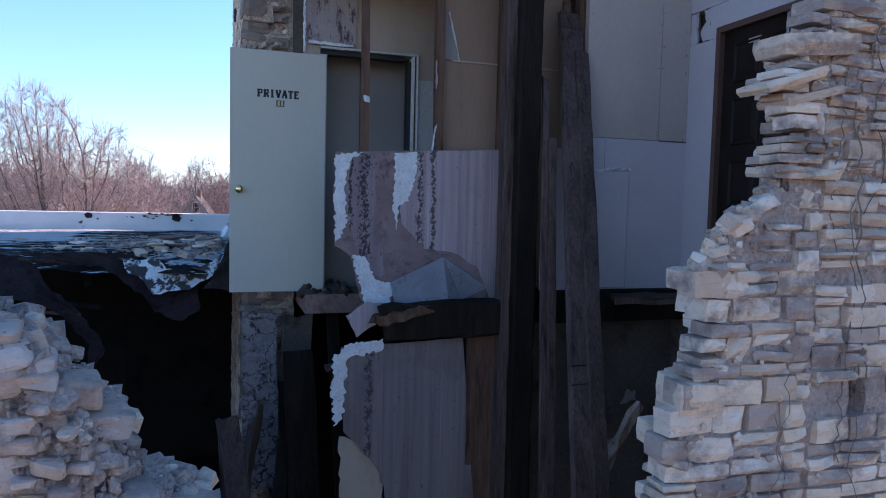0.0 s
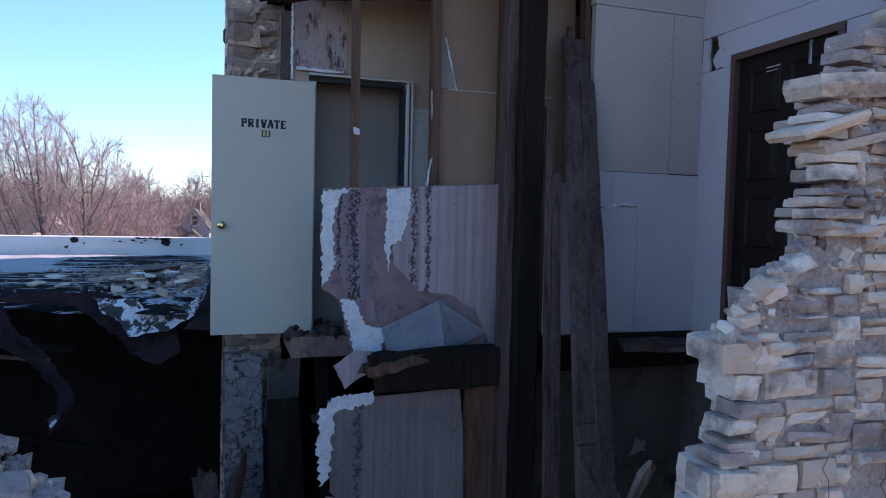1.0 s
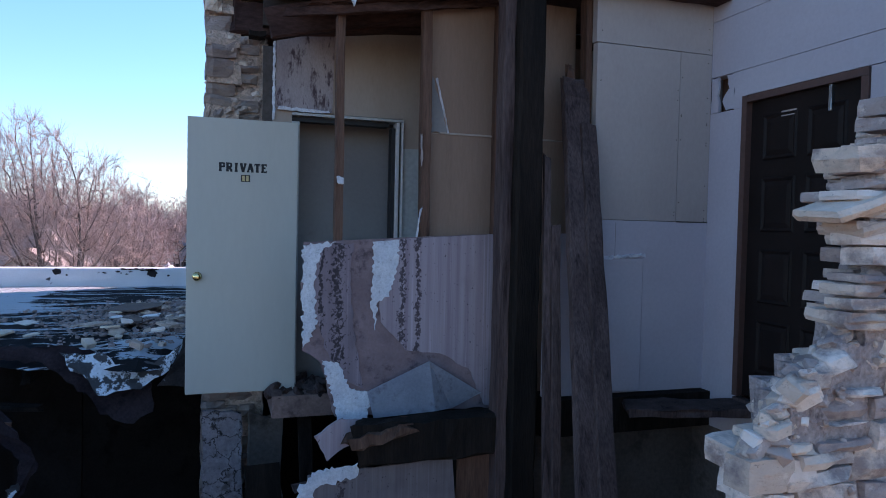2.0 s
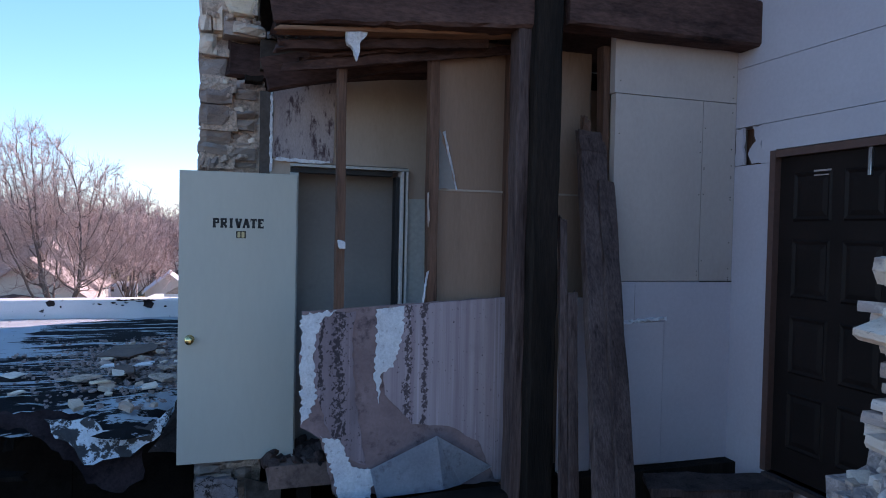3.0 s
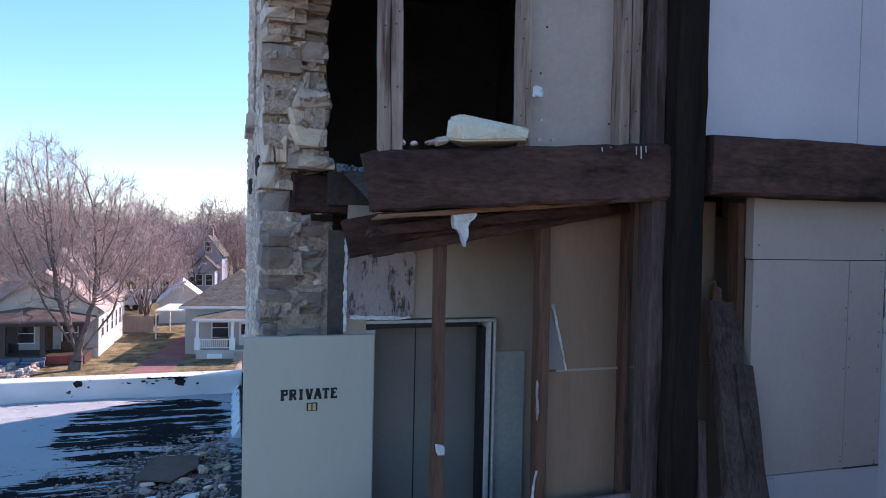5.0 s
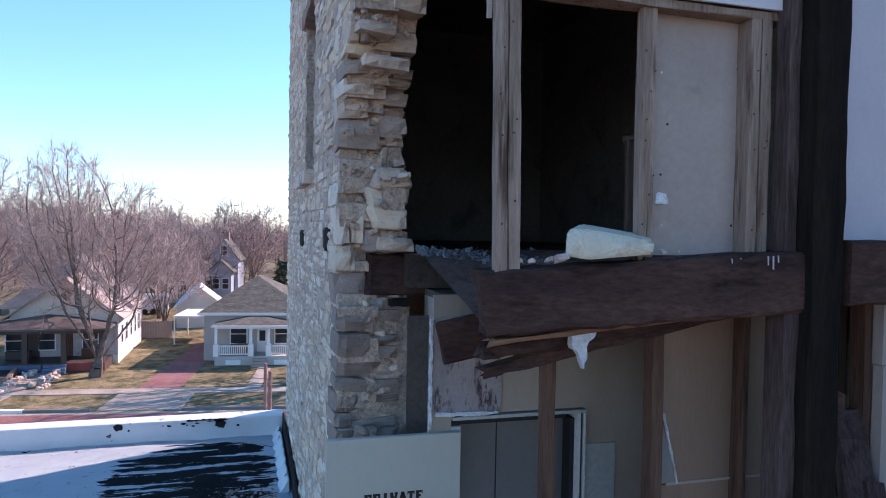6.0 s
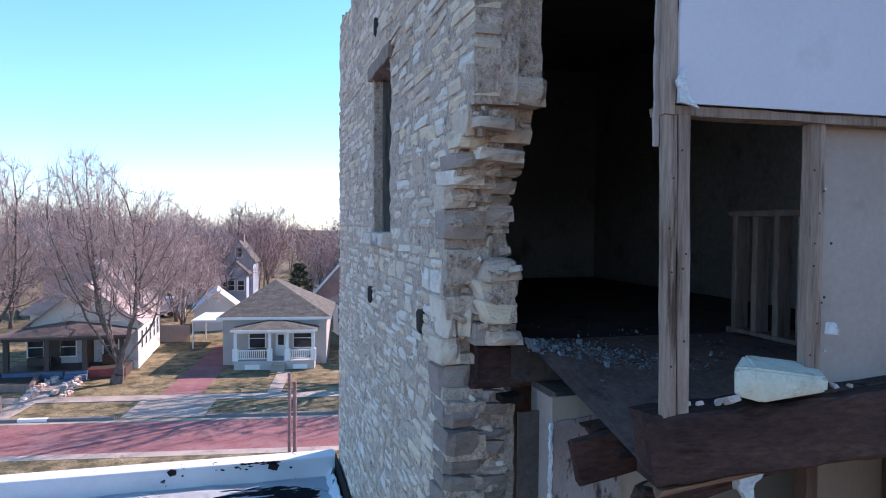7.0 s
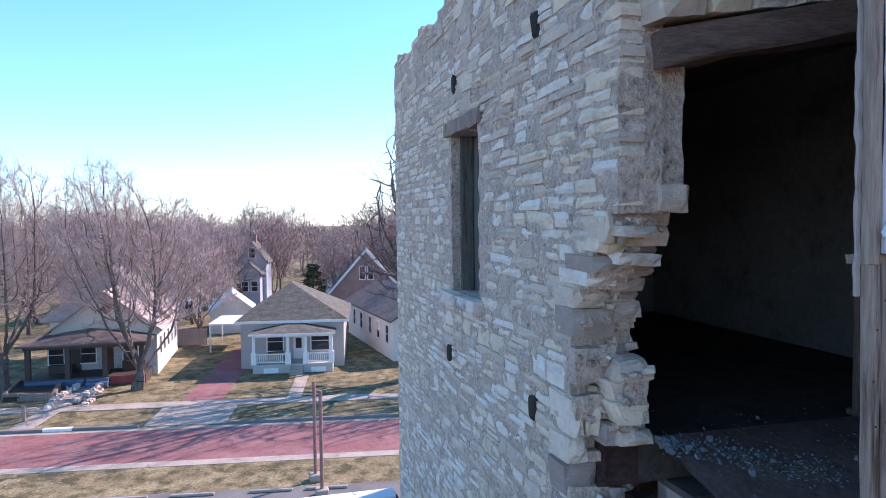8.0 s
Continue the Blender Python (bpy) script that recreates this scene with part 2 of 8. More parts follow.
M["iron"] = surface("rusty_iron", (0.03, 0.024, 0.022), (0.05, 0.035, 0.03), None, 12, 60, 0.8, 0.3)


# ---- mesh helpers ----
def box(bm, x0, x1, y0, y1, z0, z1):
    v = [bm.verts.new((x, y, z)) for z in (z0, z1) for y in (y0, y1) for x in (x0, x1)]
    for f in ((0, 2, 3, 1), (4, 5, 7, 6), (0, 1, 5, 4), (2, 6, 7, 3), (0, 4, 6, 2), (1, 3, 7, 5)):
        bm.faces.new([v[i] for i in f])
    return v


def frame_of(p, q, up=(0, 0, 1)):
    d = (Vector(q) - Vector(p)).normalized()
    u = Vector(up)
    if abs(d.dot(u)) > 0.95:
        u = Vector((0, 1, 0))
    s = d.cross(u).normalized()
    return d, s, s.cross(d).normalized()


def timber(bm, p, q, w, h, seg=6, jag=0.004, seed=0, up=(0, 0, 1), end0=0.0, end1=0.0):
    """A squared timber from p to q, w across and h high, slightly uneven, its ends broken by end0 and end1 metres."""
    rnd = random.Random(seed)
    d, s, u = frame_of(p, q, up)
    p, q = Vector(p), Vector(q)
    ch = min(w, h) * 0.08
    prof = [(-w / 2 + ch, -h / 2), (w / 2 - ch, -h / 2), (w / 2, -h / 2 + ch), (w / 2, h / 2 - ch), (w / 2 - ch, h / 2), (-w / 2 + ch, h / 2), (-w / 2, h / 2 - ch), (-w / 2, -h / 2 + ch)]
    rings = []
    for i in range(seg + 1):
        c = p.lerp(q, i / seg)
        ring = []
        for a, b in prof:
            o = Vector((rnd.uniform(-jag, jag), rnd.uniform(-jag, jag), rnd.uniform(-jag, jag)))
            e = Vector((0, 0, 0))
            if i == 0 and end0:
                e = d * rnd.uniform(-end0, end0)
            if i == seg and end1:
                e = d * rnd.uniform(-end1, end1)
            ring.append(bm.verts.new(c + s * a + u * b + o + e))
        rings.append(ring)
    n = len(prof)
    for i in range(seg):
        for k in range(n):
            bm.faces.new((rings[i][k], rings[i][(k + 1) % n], rings[i + 1][(k + 1) % n], rings[i + 1][k]))
    for ring, rev in ((rings[0], True), (rings[-1], False)):
        c = bm.verts.new(sum((v.co for v in ring), Vector()) / n + d * (0.0 if not rev else 0.0))
        for k in range(n):
            a, b = ring[k], ring[(k + 1) % n]
            bm.faces.new((b, a, c) if rev else (a, b, c))


def tube(bm, p, q, r0, r1, n=6, cap=True):
    d, s, u = frame_of(p, q)
    a = [bm.verts.new(Vector(p) + (s * math.cos(2 * math.pi * k / n) + u * math.sin(2 * math.pi * k / n)) * r0) for k in range(n)]
    b = [bm.verts.new(Vector(q) + (s * math.cos(2 * math.pi * k / n) + u * math.sin(2 * math.pi * k / n)) * r1) for k in range(n)]
    for k in range(n):
        bm.faces.new((a[k], a[(k + 1) % n], b[(k + 1) % n], b[k]))
    if cap:
        bm.faces.new(list(reversed(a)))
        bm.faces.new(b)


def lathe(bm, prof, c, axis="z", n=16):
    """Spins (radius, height) pairs about an axis through c."""
    rings = []
    for r, h in prof:
        ring = []
        for k in range(n):
            a = 2 * math.pi * k / n
            o = {"z": (r * math.cos(a), r * math.sin(a), h), "y": (r * math.cos(a), h, r * math.sin(a)), "x": (h, r * math.cos(a), r * math.sin(a))}[axis]
            ring.append(bm.verts.new(Vector(c) + Vector(o)))
        rings.append(ring)
    for i in range(len(rings) - 1):
        for k in range(n):
            bm.faces.new((rings[i][k], rings[i][(k + 1) % n], rings[i + 1][(k + 1) % n], rings[i + 1][k]))
    bm.faces.new(rings[0])
    bm.faces.new(rings[-1])


def ragged(bm, corners, place, thick, rag, step=0.05, seed=0, smooth_edges=()):
    """A board with a torn outline: corners are (u, w) pairs, place(u, w, d) gives the world point at depth d. Edges in smooth_edges stay straight."""
    rnd = random.Random(seed)
    pts = []
    n = len(corners)
    for i in range(n):
        a, b = Vector(corners[i]), Vector(corners[(i + 1) % n])
        k = max(1, int((b - a).length / step))
        nrm = Vector((-(b - a).y, (b - a).x)).normalized()
        for j in range(k):
            o = 0 if (j == 0 or i in smooth_edges) else rnd.uniform(-rag, rag)
            pts.append(a.lerp(b, j / k) + nrm * o)
    f = [bm.verts.new(place(p.x, p.y, 0)) for p in pts]
    g = [bm.verts.new(place(p.x + rnd.uniform(-rag, rag) * 0.3, p.y + rnd.uniform(-rag, rag) * 0.3, thick)) for p in pts]
    m = len(pts)
    bm.faces.new(f)
    bm.faces.new(list(reversed(g)))
    for k in range(m):
        bm.faces.new((f[(k + 1) % m], f[k], g[k], g[(k + 1) % m]))


def finish(bm, name, material, smooth=False):
    me = bpy.data.meshes.new(name)
    bmesh.ops.recalc_face_normals(bm, faces=bm.faces)
    bm.to_mesh(me)
    bm.free()
    me.materials.append(material)
    if smooth:
        me.polygons.foreach_set("use_smooth", [True] * len(me.polygons))
    return me


def part(name, bm, material, parent, label="", kind="", smooth=False):
    ob = new(name, finish(bm, name, material, smooth) if isinstance(bm, bmesh.types.BMesh) else bm)
    ob.parent = parent
    return tagged(ob, label, "", "", kind)


def solid(name, bm, material, label, category="", group="", kind="", smooth=False):
    return tagged(new(name, finish(bm, name, material, smooth)), label, category, group, kind)


def thing(name, label, category="", group="", kind="", at=None):
    ob = new(name)
    if at is not None:
        ob.matrix_world = at
    return tagged(ob, label, category, group, kind)


def B():
    return bmesh.new()


def bbox(*a):
    bm = B()
    box(bm, *a)
    return bm


def bev(bm, w, seg=1):
    bmesh.ops.bevel(bm, geom=list(bm.edges), offset=w, segments=seg, affect="EDGES", profile=0.6)
    return bm


# ---- stones: shared block shapes, one unit wide, deep and high, front at -y ----
def block_mesh(seed, material, name="stone", rough=0.15, worn=1.0):
    """A split stone: uneven front grid with broken corners, sides running straight back."""
    rnd = random.Random(seed)
    bm = B()
    j = lambda s: rnd.uniform(-s, s)
    xs, zs = (-0.48, -0.18 + j(0.08), 0.18 + j(0.08), 0.48), (-0.47, j(0.12), 0.47)
    slope, twist = j(0.05), j(0.06)
    g = {}
    for i, x in enumerate(xs):
        for k, z in enumerate(zs):
            edge = (i in (0, 3)) + (k in (0, 2))
            px, pz, py = x, z, -0.5 + j(rough * 0.35) + slope * z + twist * x
            if edge == 2:
                c = worn * rnd.choice((0.01, 0.02, 0.05, 0.11))
                px, pz, py = px * (1 - c), pz * (1 - c * 1.3), py + 0.05 * worn + c * 0.5
            elif edge == 1:
                px, pz, py = px * (1 + j(0.035 * worn)), pz * (1 + j(0.09 * worn)), py + worn * (0.03 + rnd.random() * 0.06)
            else:
                py -= rnd.random() * 0.07
            g[i, k] = bm.verts.new((px, py, pz))
    for i in range(3):
        for k in range(2):
            bm.faces.new((g[i, k], g[i + 1, k], g[i + 1, k + 1], g[i, k + 1]))
    ring = [g[0, 0], g[1, 0], g[2, 0], g[3, 0], g[3, 1], g[3, 2], g[2, 2], g[1, 2], g[0, 2], g[0, 1]]
    back = [bm.verts.new((v.co.x * 1.02, 0.5, v.co.z * 1.02)) for v in ring]
    for k in range(10):
        bm.faces.new((ring[(k + 1) % 10], ring[k], back[k], back[(k + 1) % 10]))
    bm.faces.new(back)
    return finish(bm, name, material)


def boulder_mesh(seed, material, name="stone", sub=1, rough=0.16, flat=1.0):
    """A broken lump about one unit across: a skewed block with its edges and some corners broken off."""
    rnd = random.Random(seed)
    bm = B()
    box(bm, -0.5, 0.5, -0.5, 0.5, -0.5, 0.5)
    for v in bm.verts:
        c = rnd.choice((0.0, 0.05, 0.12, 0.3))
        v.co = Vector((v.co.x * (1 - c) + rnd.uniform(-rough, rough) * 0.6, v.co.y * (1 - c) + rnd.uniform(-rough, rough) * 0.6, (v.co.z * (1 - c * 0.6) + rnd.uniform(-rough, rough) * 0.5) * flat))
    bmesh.ops.bevel(bm, geom=list(bm.edges), offset=rnd.uniform(0.07, 0.13) * (1.7 if sub > 1 else 1.0), segments=sub, affect="EDGES", profile=0.5)
    for v in bm.verts:
        v.co += Vector((rnd.uniform(-1, 1), rnd.uniform(-1, 1), rnd.uniform(-1, 1))) * (0.03 if sub < 2 else 0.02)
    bmesh.ops.triangulate(bm, faces=[f for f in bm.faces if len(f.verts) > 4])
    return finish(bm, name, material)


BLOCKS = [block_mesh(i, M["stone"], worn=0.65) for i in range(14)]
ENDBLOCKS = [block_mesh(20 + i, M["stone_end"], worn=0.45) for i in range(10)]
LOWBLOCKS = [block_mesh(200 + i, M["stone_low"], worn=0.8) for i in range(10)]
CREAM = [block_mesh(40 + i, M["cream"], worn=0.7) for i in range(14)]
LUMPS = [boulder_mesh(80 + i, M["cream"], "rubble") for i in range(10)]
ROUNDED = [boulder_mesh(60 + i, M["cream_pile"], "rubble", 2, 0.22) for i in range(8)]
GREYLUMPS = [boulder_mesh(120 + i, M["stone"], "rubble") for i in range(8)]

PILECRUMBS = [boulder_mesh(160 + i, M["mortar_cream"], "rubble") for i in range(6)]
GREYROUND = [boulder_mesh(180 + i, M["stone"], "stone", 2, 0.24) for i in range(6)]
CRUMBS = [boulder_mesh(140 + i, M["mortar"], "mortar_lump") for i in range(6)]


def put(mesh, parent, name, m):
    ob = new(name, mesh)
    ob.parent = parent
    ob.matrix_basis = m
    return ob


def join_copies(items, name, material, parent, label=""):
    """Lays copies of small meshes into one mesh."""
    vs, fs = [], []
    for me, m in items:
        o = len(vs)
        vs += [tuple(m @ v.co) for v in me.vertices]
        fs += [tuple(o + i for i in p.vertices) for p in me.polygons]
    me = bpy.data.meshes.new(name)
    me.from_pydata(vs, [], fs)
    me.materials.append(material)
    ob = new(name, me)
    ob.parent = parent
    return tagged(ob, label, "", "", "stuff")


def courses(a0, a1, z0, z1, hmin, hmax, wmin, wmax, keep, seed, start=None, split=0.22):
    """Random coursed rubble over a strip: (from, to, bottom, top) where keep(a0, a1, z0, z1) says so; start(z) is where a course begins."""
    rnd = random.Random(seed)
    out, z = [], z0
    while z < z1:
        h = hmin + (hmax - hmin) * rnd.random() ** 1.5
        a = a0 - rnd.uniform(0, wmax) if start is None else start(z + h / 2) + rnd.uniform(-0.012, 0.012)
        if start is not None:
            a0 = a
        while a < a1:
            w = rnd.uniform(wmin, wmax) * (1.25 if h < (hmin + hmax) / 2 else 1.0)
            if rnd.random() < split and h > (hmin + hmax) * 0.42:
                cut = [0.0] + sorted(rnd.uniform(0.3, 0.7) for _ in range(1 if h < hmax * 0.8 else 2)) + [1.0]
                for k0, k1 in zip(cut, cut[1:]):
                    if (k1 - k0) * h > 0.03 and keep(max(a, a0), min(a + w, a1), z + h * k0, z + h * k1):
                        out.append((max(a, a0), min(a + w, a1), z + h * k0, z + h * k1))
            elif keep(max(a, a0), min(a + w, a1), z, z + h):
                out.append((max(a, a0), min(a + w, a1), z, z + h))
            a += w
        z += h
    return out


def cells(name, xs, ys, zs, filled, material, parent=None, jit=0.0, seed=0, swell=0.0):
    """A mesh of the outer faces of filled cells of a grid; jit roughens the corners, swell makes them bulge in patches."""
    rnd = random.Random(seed)
    bm = B()
    vv = {}

    def vert(i, j, k):
        if (i, j, k) not in vv:
            o = swell * noise.noise((xs[i] * 6, ys[j] * 6, zs[k] * 8))
            vv[i, j, k] = bm.verts.new((xs[i] + rnd.uniform(-jit, jit) + o, ys[j] + rnd.uniform(-jit, jit) + o, zs[k] + rnd.uniform(-jit, jit)))
        return vv[i, j, k]
    full = lambda i, j, k: 0 <= i < len(xs) - 1 and 0 <= j < len(ys) - 1 and 0 <= k < len(zs) - 1 and filled((xs[i] + xs[i + 1]) / 2, (ys[j] + ys[j + 1]) / 2, (zs[k] + zs[k + 1]) / 2)
    for i in range(len(xs) - 1):
        for j in range(len(ys) - 1):
            for k in range(len(zs) - 1):
                if not full(i, j, k):
                    continue
                if not full(i - 1, j, k):
                    bm.faces.new([vert(i, j, k), vert(i, j, k + 1), vert(i, j + 1, k + 1), vert(i, j + 1, k)])
                if not full(i + 1, j, k):
                    bm.faces.new([vert(i + 1, j, k), vert(i + 1, j + 1, k), vert(i + 1, j + 1, k + 1), vert(i + 1, j, k + 1)])
                if not full(i, j - 1, k):
                    bm.faces.new([vert(i, j, k), vert(i + 1, j, k), vert(i + 1, j, k + 1), vert(i, j, k + 1)])
                if not full(i, j + 1, k):
                    bm.faces.new([vert(i, j + 1, k), vert(i, j + 1, k + 1), vert(i + 1, j + 1, k + 1), vert(i + 1, j + 1, k)])
                if not full(i, j, k - 1):
                    bm.faces.new([vert(i, j, k), vert(i, j + 1, k), vert(i + 1, j + 1, k), vert(i + 1, j, k)])
                if not full(i, j, k + 1):
                    bm.faces.new([vert(i, j, k + 1), vert(i + 1, j, k + 1), vert(i + 1, j + 1, k + 1), vert(i, j + 1, k + 1)])
    ob = new(name, finish(bm, name, material))
    ob.parent = parent
    return ob


def span(a, b, step, extra=()):
    n = max(1, round((b - a) / step))
    v = sorted(set([round(a + (b - a) * i / n, 4) for i in range(n + 1)]))
    out = [x for x in v if all(abs(x - e) > step * 0.45 for e in extra)] + list(extra)
    return sorted(out)


# ---- the stone side wall with its broken near edge ----
SX, SIN, YFAR, ZTOP = 0.17, 0.58, 11.9, 14.85


def edge_y(z):
    """How near the side wall reaches at a height."""
    pts = ((0.0, 6.36), (11.1, 6.36), (11.2, 6.46), (11.5, 6.45), (11.7, 6.36), (12.2, 6.35), (12.42, 6.24), (12.56, 6.10), (12.70, 6.0), (12.77, 5.92), (12.80, 5.80), (20.0, 5.80))
    for (z0, y0), (z1, y1) in zip(pts, pts[1:]):
        if z <= z1:
            return y0 + (y1 - y0) * (z - z0) / (z1 - z0) + (0.025 * math.sin(z * 23) if z < 12.7 else 0.0)
    return 5.80


def edge_back(x, z):
    """How far the broken end stands back or forward across the wall's thickness."""
    if x < 0.37:
        return 0.0
    if z > 12.78:
        return 0.13
    if 11.5 < z < 11.95:
        return -0.16
    return 0.04


WIN = (8.2, 9.05, 12.12, 13.58)
side_wall = thing("wall_side", "tall weathered limestone rubble side wall with a broken front edge", "wall", kind="structure")


def top_z(y):
    return ZTOP + (0.12 if y < 8.2 else 0.0) + 0.05 * math.sin(y * 5)


def in_side(x, y, z):
    if WIN[0] < y < WIN[1] and WIN[2] < z < WIN[3]:
        return False
    back = edge_back(x, z) + (0.04 if z > 12.78 else 0.015)
    if x > 0.57 and z > 11.2:
        return False
    return y > edge_y(z) + back + 0.012 and z < top_z(y)


core = cells("wall_core", [SX + 0.015, 0.3, 0.43, 0.56, 0.64], span(5.8, YFAR, 0.07, (8.2, 9.05)), [0, 3, 6, 7] + span(7.2, 15.0, 0.07, (12.12, 13.58)), in_side, M["mortar"], side_wall, 0.007, 3, 0.022)
tagged(core, "grey lime mortar and rubble core")


def keep_side(a0, a1, z0, z1):
    if a1 - a0 < 0.05:
        return False
    y, z = (a0 + a1) / 2, (z0 + z1) / 2
    if a1 > WIN[0] - 0.01 and a0 < WIN[1] + 0.01 and z1 > WIN[2] - 0.02 and z0 < WIN[3] + 0.02:
        return False
    return a0 > edge_y(z) - 0.06 and z1 < top_z(y) + 0.05


rnd = random.Random(5)
near_s, far_s = [], []
for a0, a1, z0, z1 in courses(5.72, YFAR, 7.2, 15.0, 0.06, 0.16, 0.12, 0.42, keep_side, 8, lambda z: edge_y(z) + (0.13 if z < 12.8 else 0.06), 0.5):
    g = rnd.uniform(0.004, 0.016)
    proud = rnd.uniform(-0.010, 0.008)
    if rnd.random() < 0.04:
        continue
    c = Vector((SX + 0.008 + 0.07 - proud, (a0 + a1) / 2, (z0 + z1) / 2))
    m = Matrix.Translation(c) @ pose(0, 0, 0, rnd.uniform(-1.2, 1.2), rnd.gauss(0, 1.5), -90 + rnd.uniform(-1.0, 1.0)) @ Matrix.Diagonal(((a1 - a0) - g, 0.14, (z1 - z0) - g, 1))
    me = BLOCKS[rnd.randrange(14)]
    (near_s if c.y < 7.65 and 11.2 < c.z < 14.6 else far_s).append((me, m))
for me, m in near_s[:300]:
    put(me, side_wall, "stone", m)
join_copies(near_s[300:] + far_s, "stones", M["stone_far"], side_wall, "coursed grey limestone rubble")

# stones of the broken end across the wall's thickness: big corner blocks, and stacked thin ones on the room side
split_x = lambda z: 0.36 + 0.05 * math.sin(z * 5.3) + 0.03 * math.sin(z * 13.1)
for column, hmin, hmax in (("corner", 0.14, 0.34), ("inner", 0.05, 0.15)):
    z = 7.0
    while z < 12.76:
        h = hmin + (hmax - hmin) * rnd.random() ** 1.4
        if (z > 12.2 or z < 11.0) and column == "corner":
            h = min(h, rnd.uniform(0.08, 0.17))
        lumpy = column == "inner" and 11.48 < z < 12.0
        if lumpy:
            h = rnd.uniform(0.085, 0.16)
        zc = min(z + h / 2, 12.74)
        x0, x1 = (SX - 0.012, split_x(zc)) if column == "corner" else (split_x(zc), 0.585 if zc < 11.2 else 0.60 if zc < 12.3 else 0.58)
        beam = column == "inner" and 11.2 < zc < 11.5
        if not beam and rnd.random() > 0.02:
            parts = [(x0, x1)]
            if rnd.random() < 0.25:
                cut = x0 + (x1 - x0) * rnd.uniform(0.35, 0.65)
                parts = [(x0, cut), (cut, x1)]
            for p0, p1 in parts:
                dep = rnd.uniform(0.24, 0.36)
                y = edge_y(zc) + edge_back((p0 + p1) / 2 if column == "inner" else 0.2, zc) + rnd.uniform(-0.014, 0.014)
                m = Matrix.Translation(((p0 + p1) / 2 + rnd.uniform(-0.006, 0.006), y + dep / 2, zc)) @ pose(0, 0, 0, rnd.uniform(-2.5, 2.5), rnd.gauss(0, 3.0), rnd.uniform(-4, 4)) @ Matrix.Diagonal((p1 - p0 - 0.006, dep, h * 1.12 if lumpy else h - 0.008, 1))
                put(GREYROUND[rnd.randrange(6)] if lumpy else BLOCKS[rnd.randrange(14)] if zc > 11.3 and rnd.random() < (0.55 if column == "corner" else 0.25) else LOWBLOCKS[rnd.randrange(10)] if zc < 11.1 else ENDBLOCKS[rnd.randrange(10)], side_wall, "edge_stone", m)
        z += h
# crumbled mortar and broken bits in the joints of the end
crumb = random.Random(31)
for i in range(130):
    z = crumb.uniform(11.45, 12.8) if i % 3 else crumb.uniform(8.4, 11.2)
    x = crumb.gauss(split_x(z), 0.04) if i % 2 else crumb.uniform(0.2, 0.56)
    r = crumb.uniform(0.02, 0.06)
    m = Matrix.Translation((x, edge_y(z) + edge_back(x, z) + crumb.uniform(0.0, 0.03), z)) @ pose(0, 0, 0, crumb.uniform(-30, 30), crumb.uniform(-30, 30), crumb.uniform(0, 360)) @ Matrix.Diagonal((r * 1.5, r * 1.4, r * 0.8, 1))
    put(GREYLUMPS[i % 8] if i % 4 == 0 else CRUMBS[i % 6], side_wall, "edge_stone", m)
# jamb of the upper opening: plastered quoins and a set-back reveal
for a0, a1, z0, z1 in courses(SX + 0.16, 0.385, 12.80, 14.7, 0.14, 0.32, 0.2, 0.24, lambda a0, a1, z0, z1: a1 - a0 > 0.1, 14, lambda z: SX + 0.19, 0.0):
    put(BLOCKS[rnd.randrange(14)], side_wall, "quoin", Matrix.Translation((0.278, 5.90 + rnd.uniform(0, 0.008), (z0 + z1) / 2)) @ pose(0, 0, 0, 0, 0, rnd.uniform(-2, 2)) @ Matrix.Diagonal((0.215, 0.18, z1 - z0 + 0.014, 1)))
bm = B()
ragged(bm, [(0.375, 12.98), (0.57, 12.95), (0.565, 13.30), (0.575, 13.60), (0.375, 13.60)], lambda u, w, d: (u, 5.90 + d, w), 0.2, 0.008, 0.06, 96)
part("reveal", bm, M["mortar"], side_wall, "grey plastered reveal")
for x, y, z, w, d, h in ((0.48, 5.97, 12.90, 0.20, 0.26, 0.15), (0.45, 6.0, 13.68, 0.17, 0.25, 0.14), (0.30, 5.99, 12.73, 0.22, 0.24, 0.06), (0.38, 6.16, 12.58, 0.28, 0.3, 0.07), (0.50, 6.42, 11.53, 0.24, 0.34, 0.085)):
    put(BLOCKS[int(z * 100) % 14], side_wall, "slab", Matrix.Translation((x, y, z)) @ pose(0, 0, 0, 2, 3, 8) @ Matrix.Diagonal((w, d, h, 1)))
# larger pale blocks in a band above the window
for k in range(6):
    put(BLOCKS[(k * 3) % 14], side_wall, "block", Matrix.Translation((SX + 0.075, 8.56 + 0.03 * math.sin(k * 4), 13.82 + 0.175 * k)) @ pose(0, 0, 0, 1, 2 * math.sin(k * 7), -90) @ Matrix.Diagonal((0.38 + 0.05 * math.sin(k * 2.3), 0.15, 0.165, 1)))
# the wall's lower storeys, coarser
items = []
for a0, a1, z0, z1 in courses(6.3, YFAR, 0.1, 7.15, 0.12, 0.24, 0.18, 0.5, lambda a0, a1, z0, z1: a1 - a0 > 0.06, 9):
    items.append((BLOCKS[rnd.randrange(14)], Matrix.Translation((SX + 0.075 - rnd.uniform(-0.004, 0.012), (a0 + a1) / 2, (z0 + z1) / 2)) @ pose(0, 0, 0, 0, rnd.uniform(-3, 3), -90) @ Matrix.Diagonal((a1 - a0 - 0.014, 0.15, z1 - z0 - 0.014, 1))))
join_copies(items, "lower_stones", M["stone_far"], side_wall, "coursed limestone of the lower storeys")

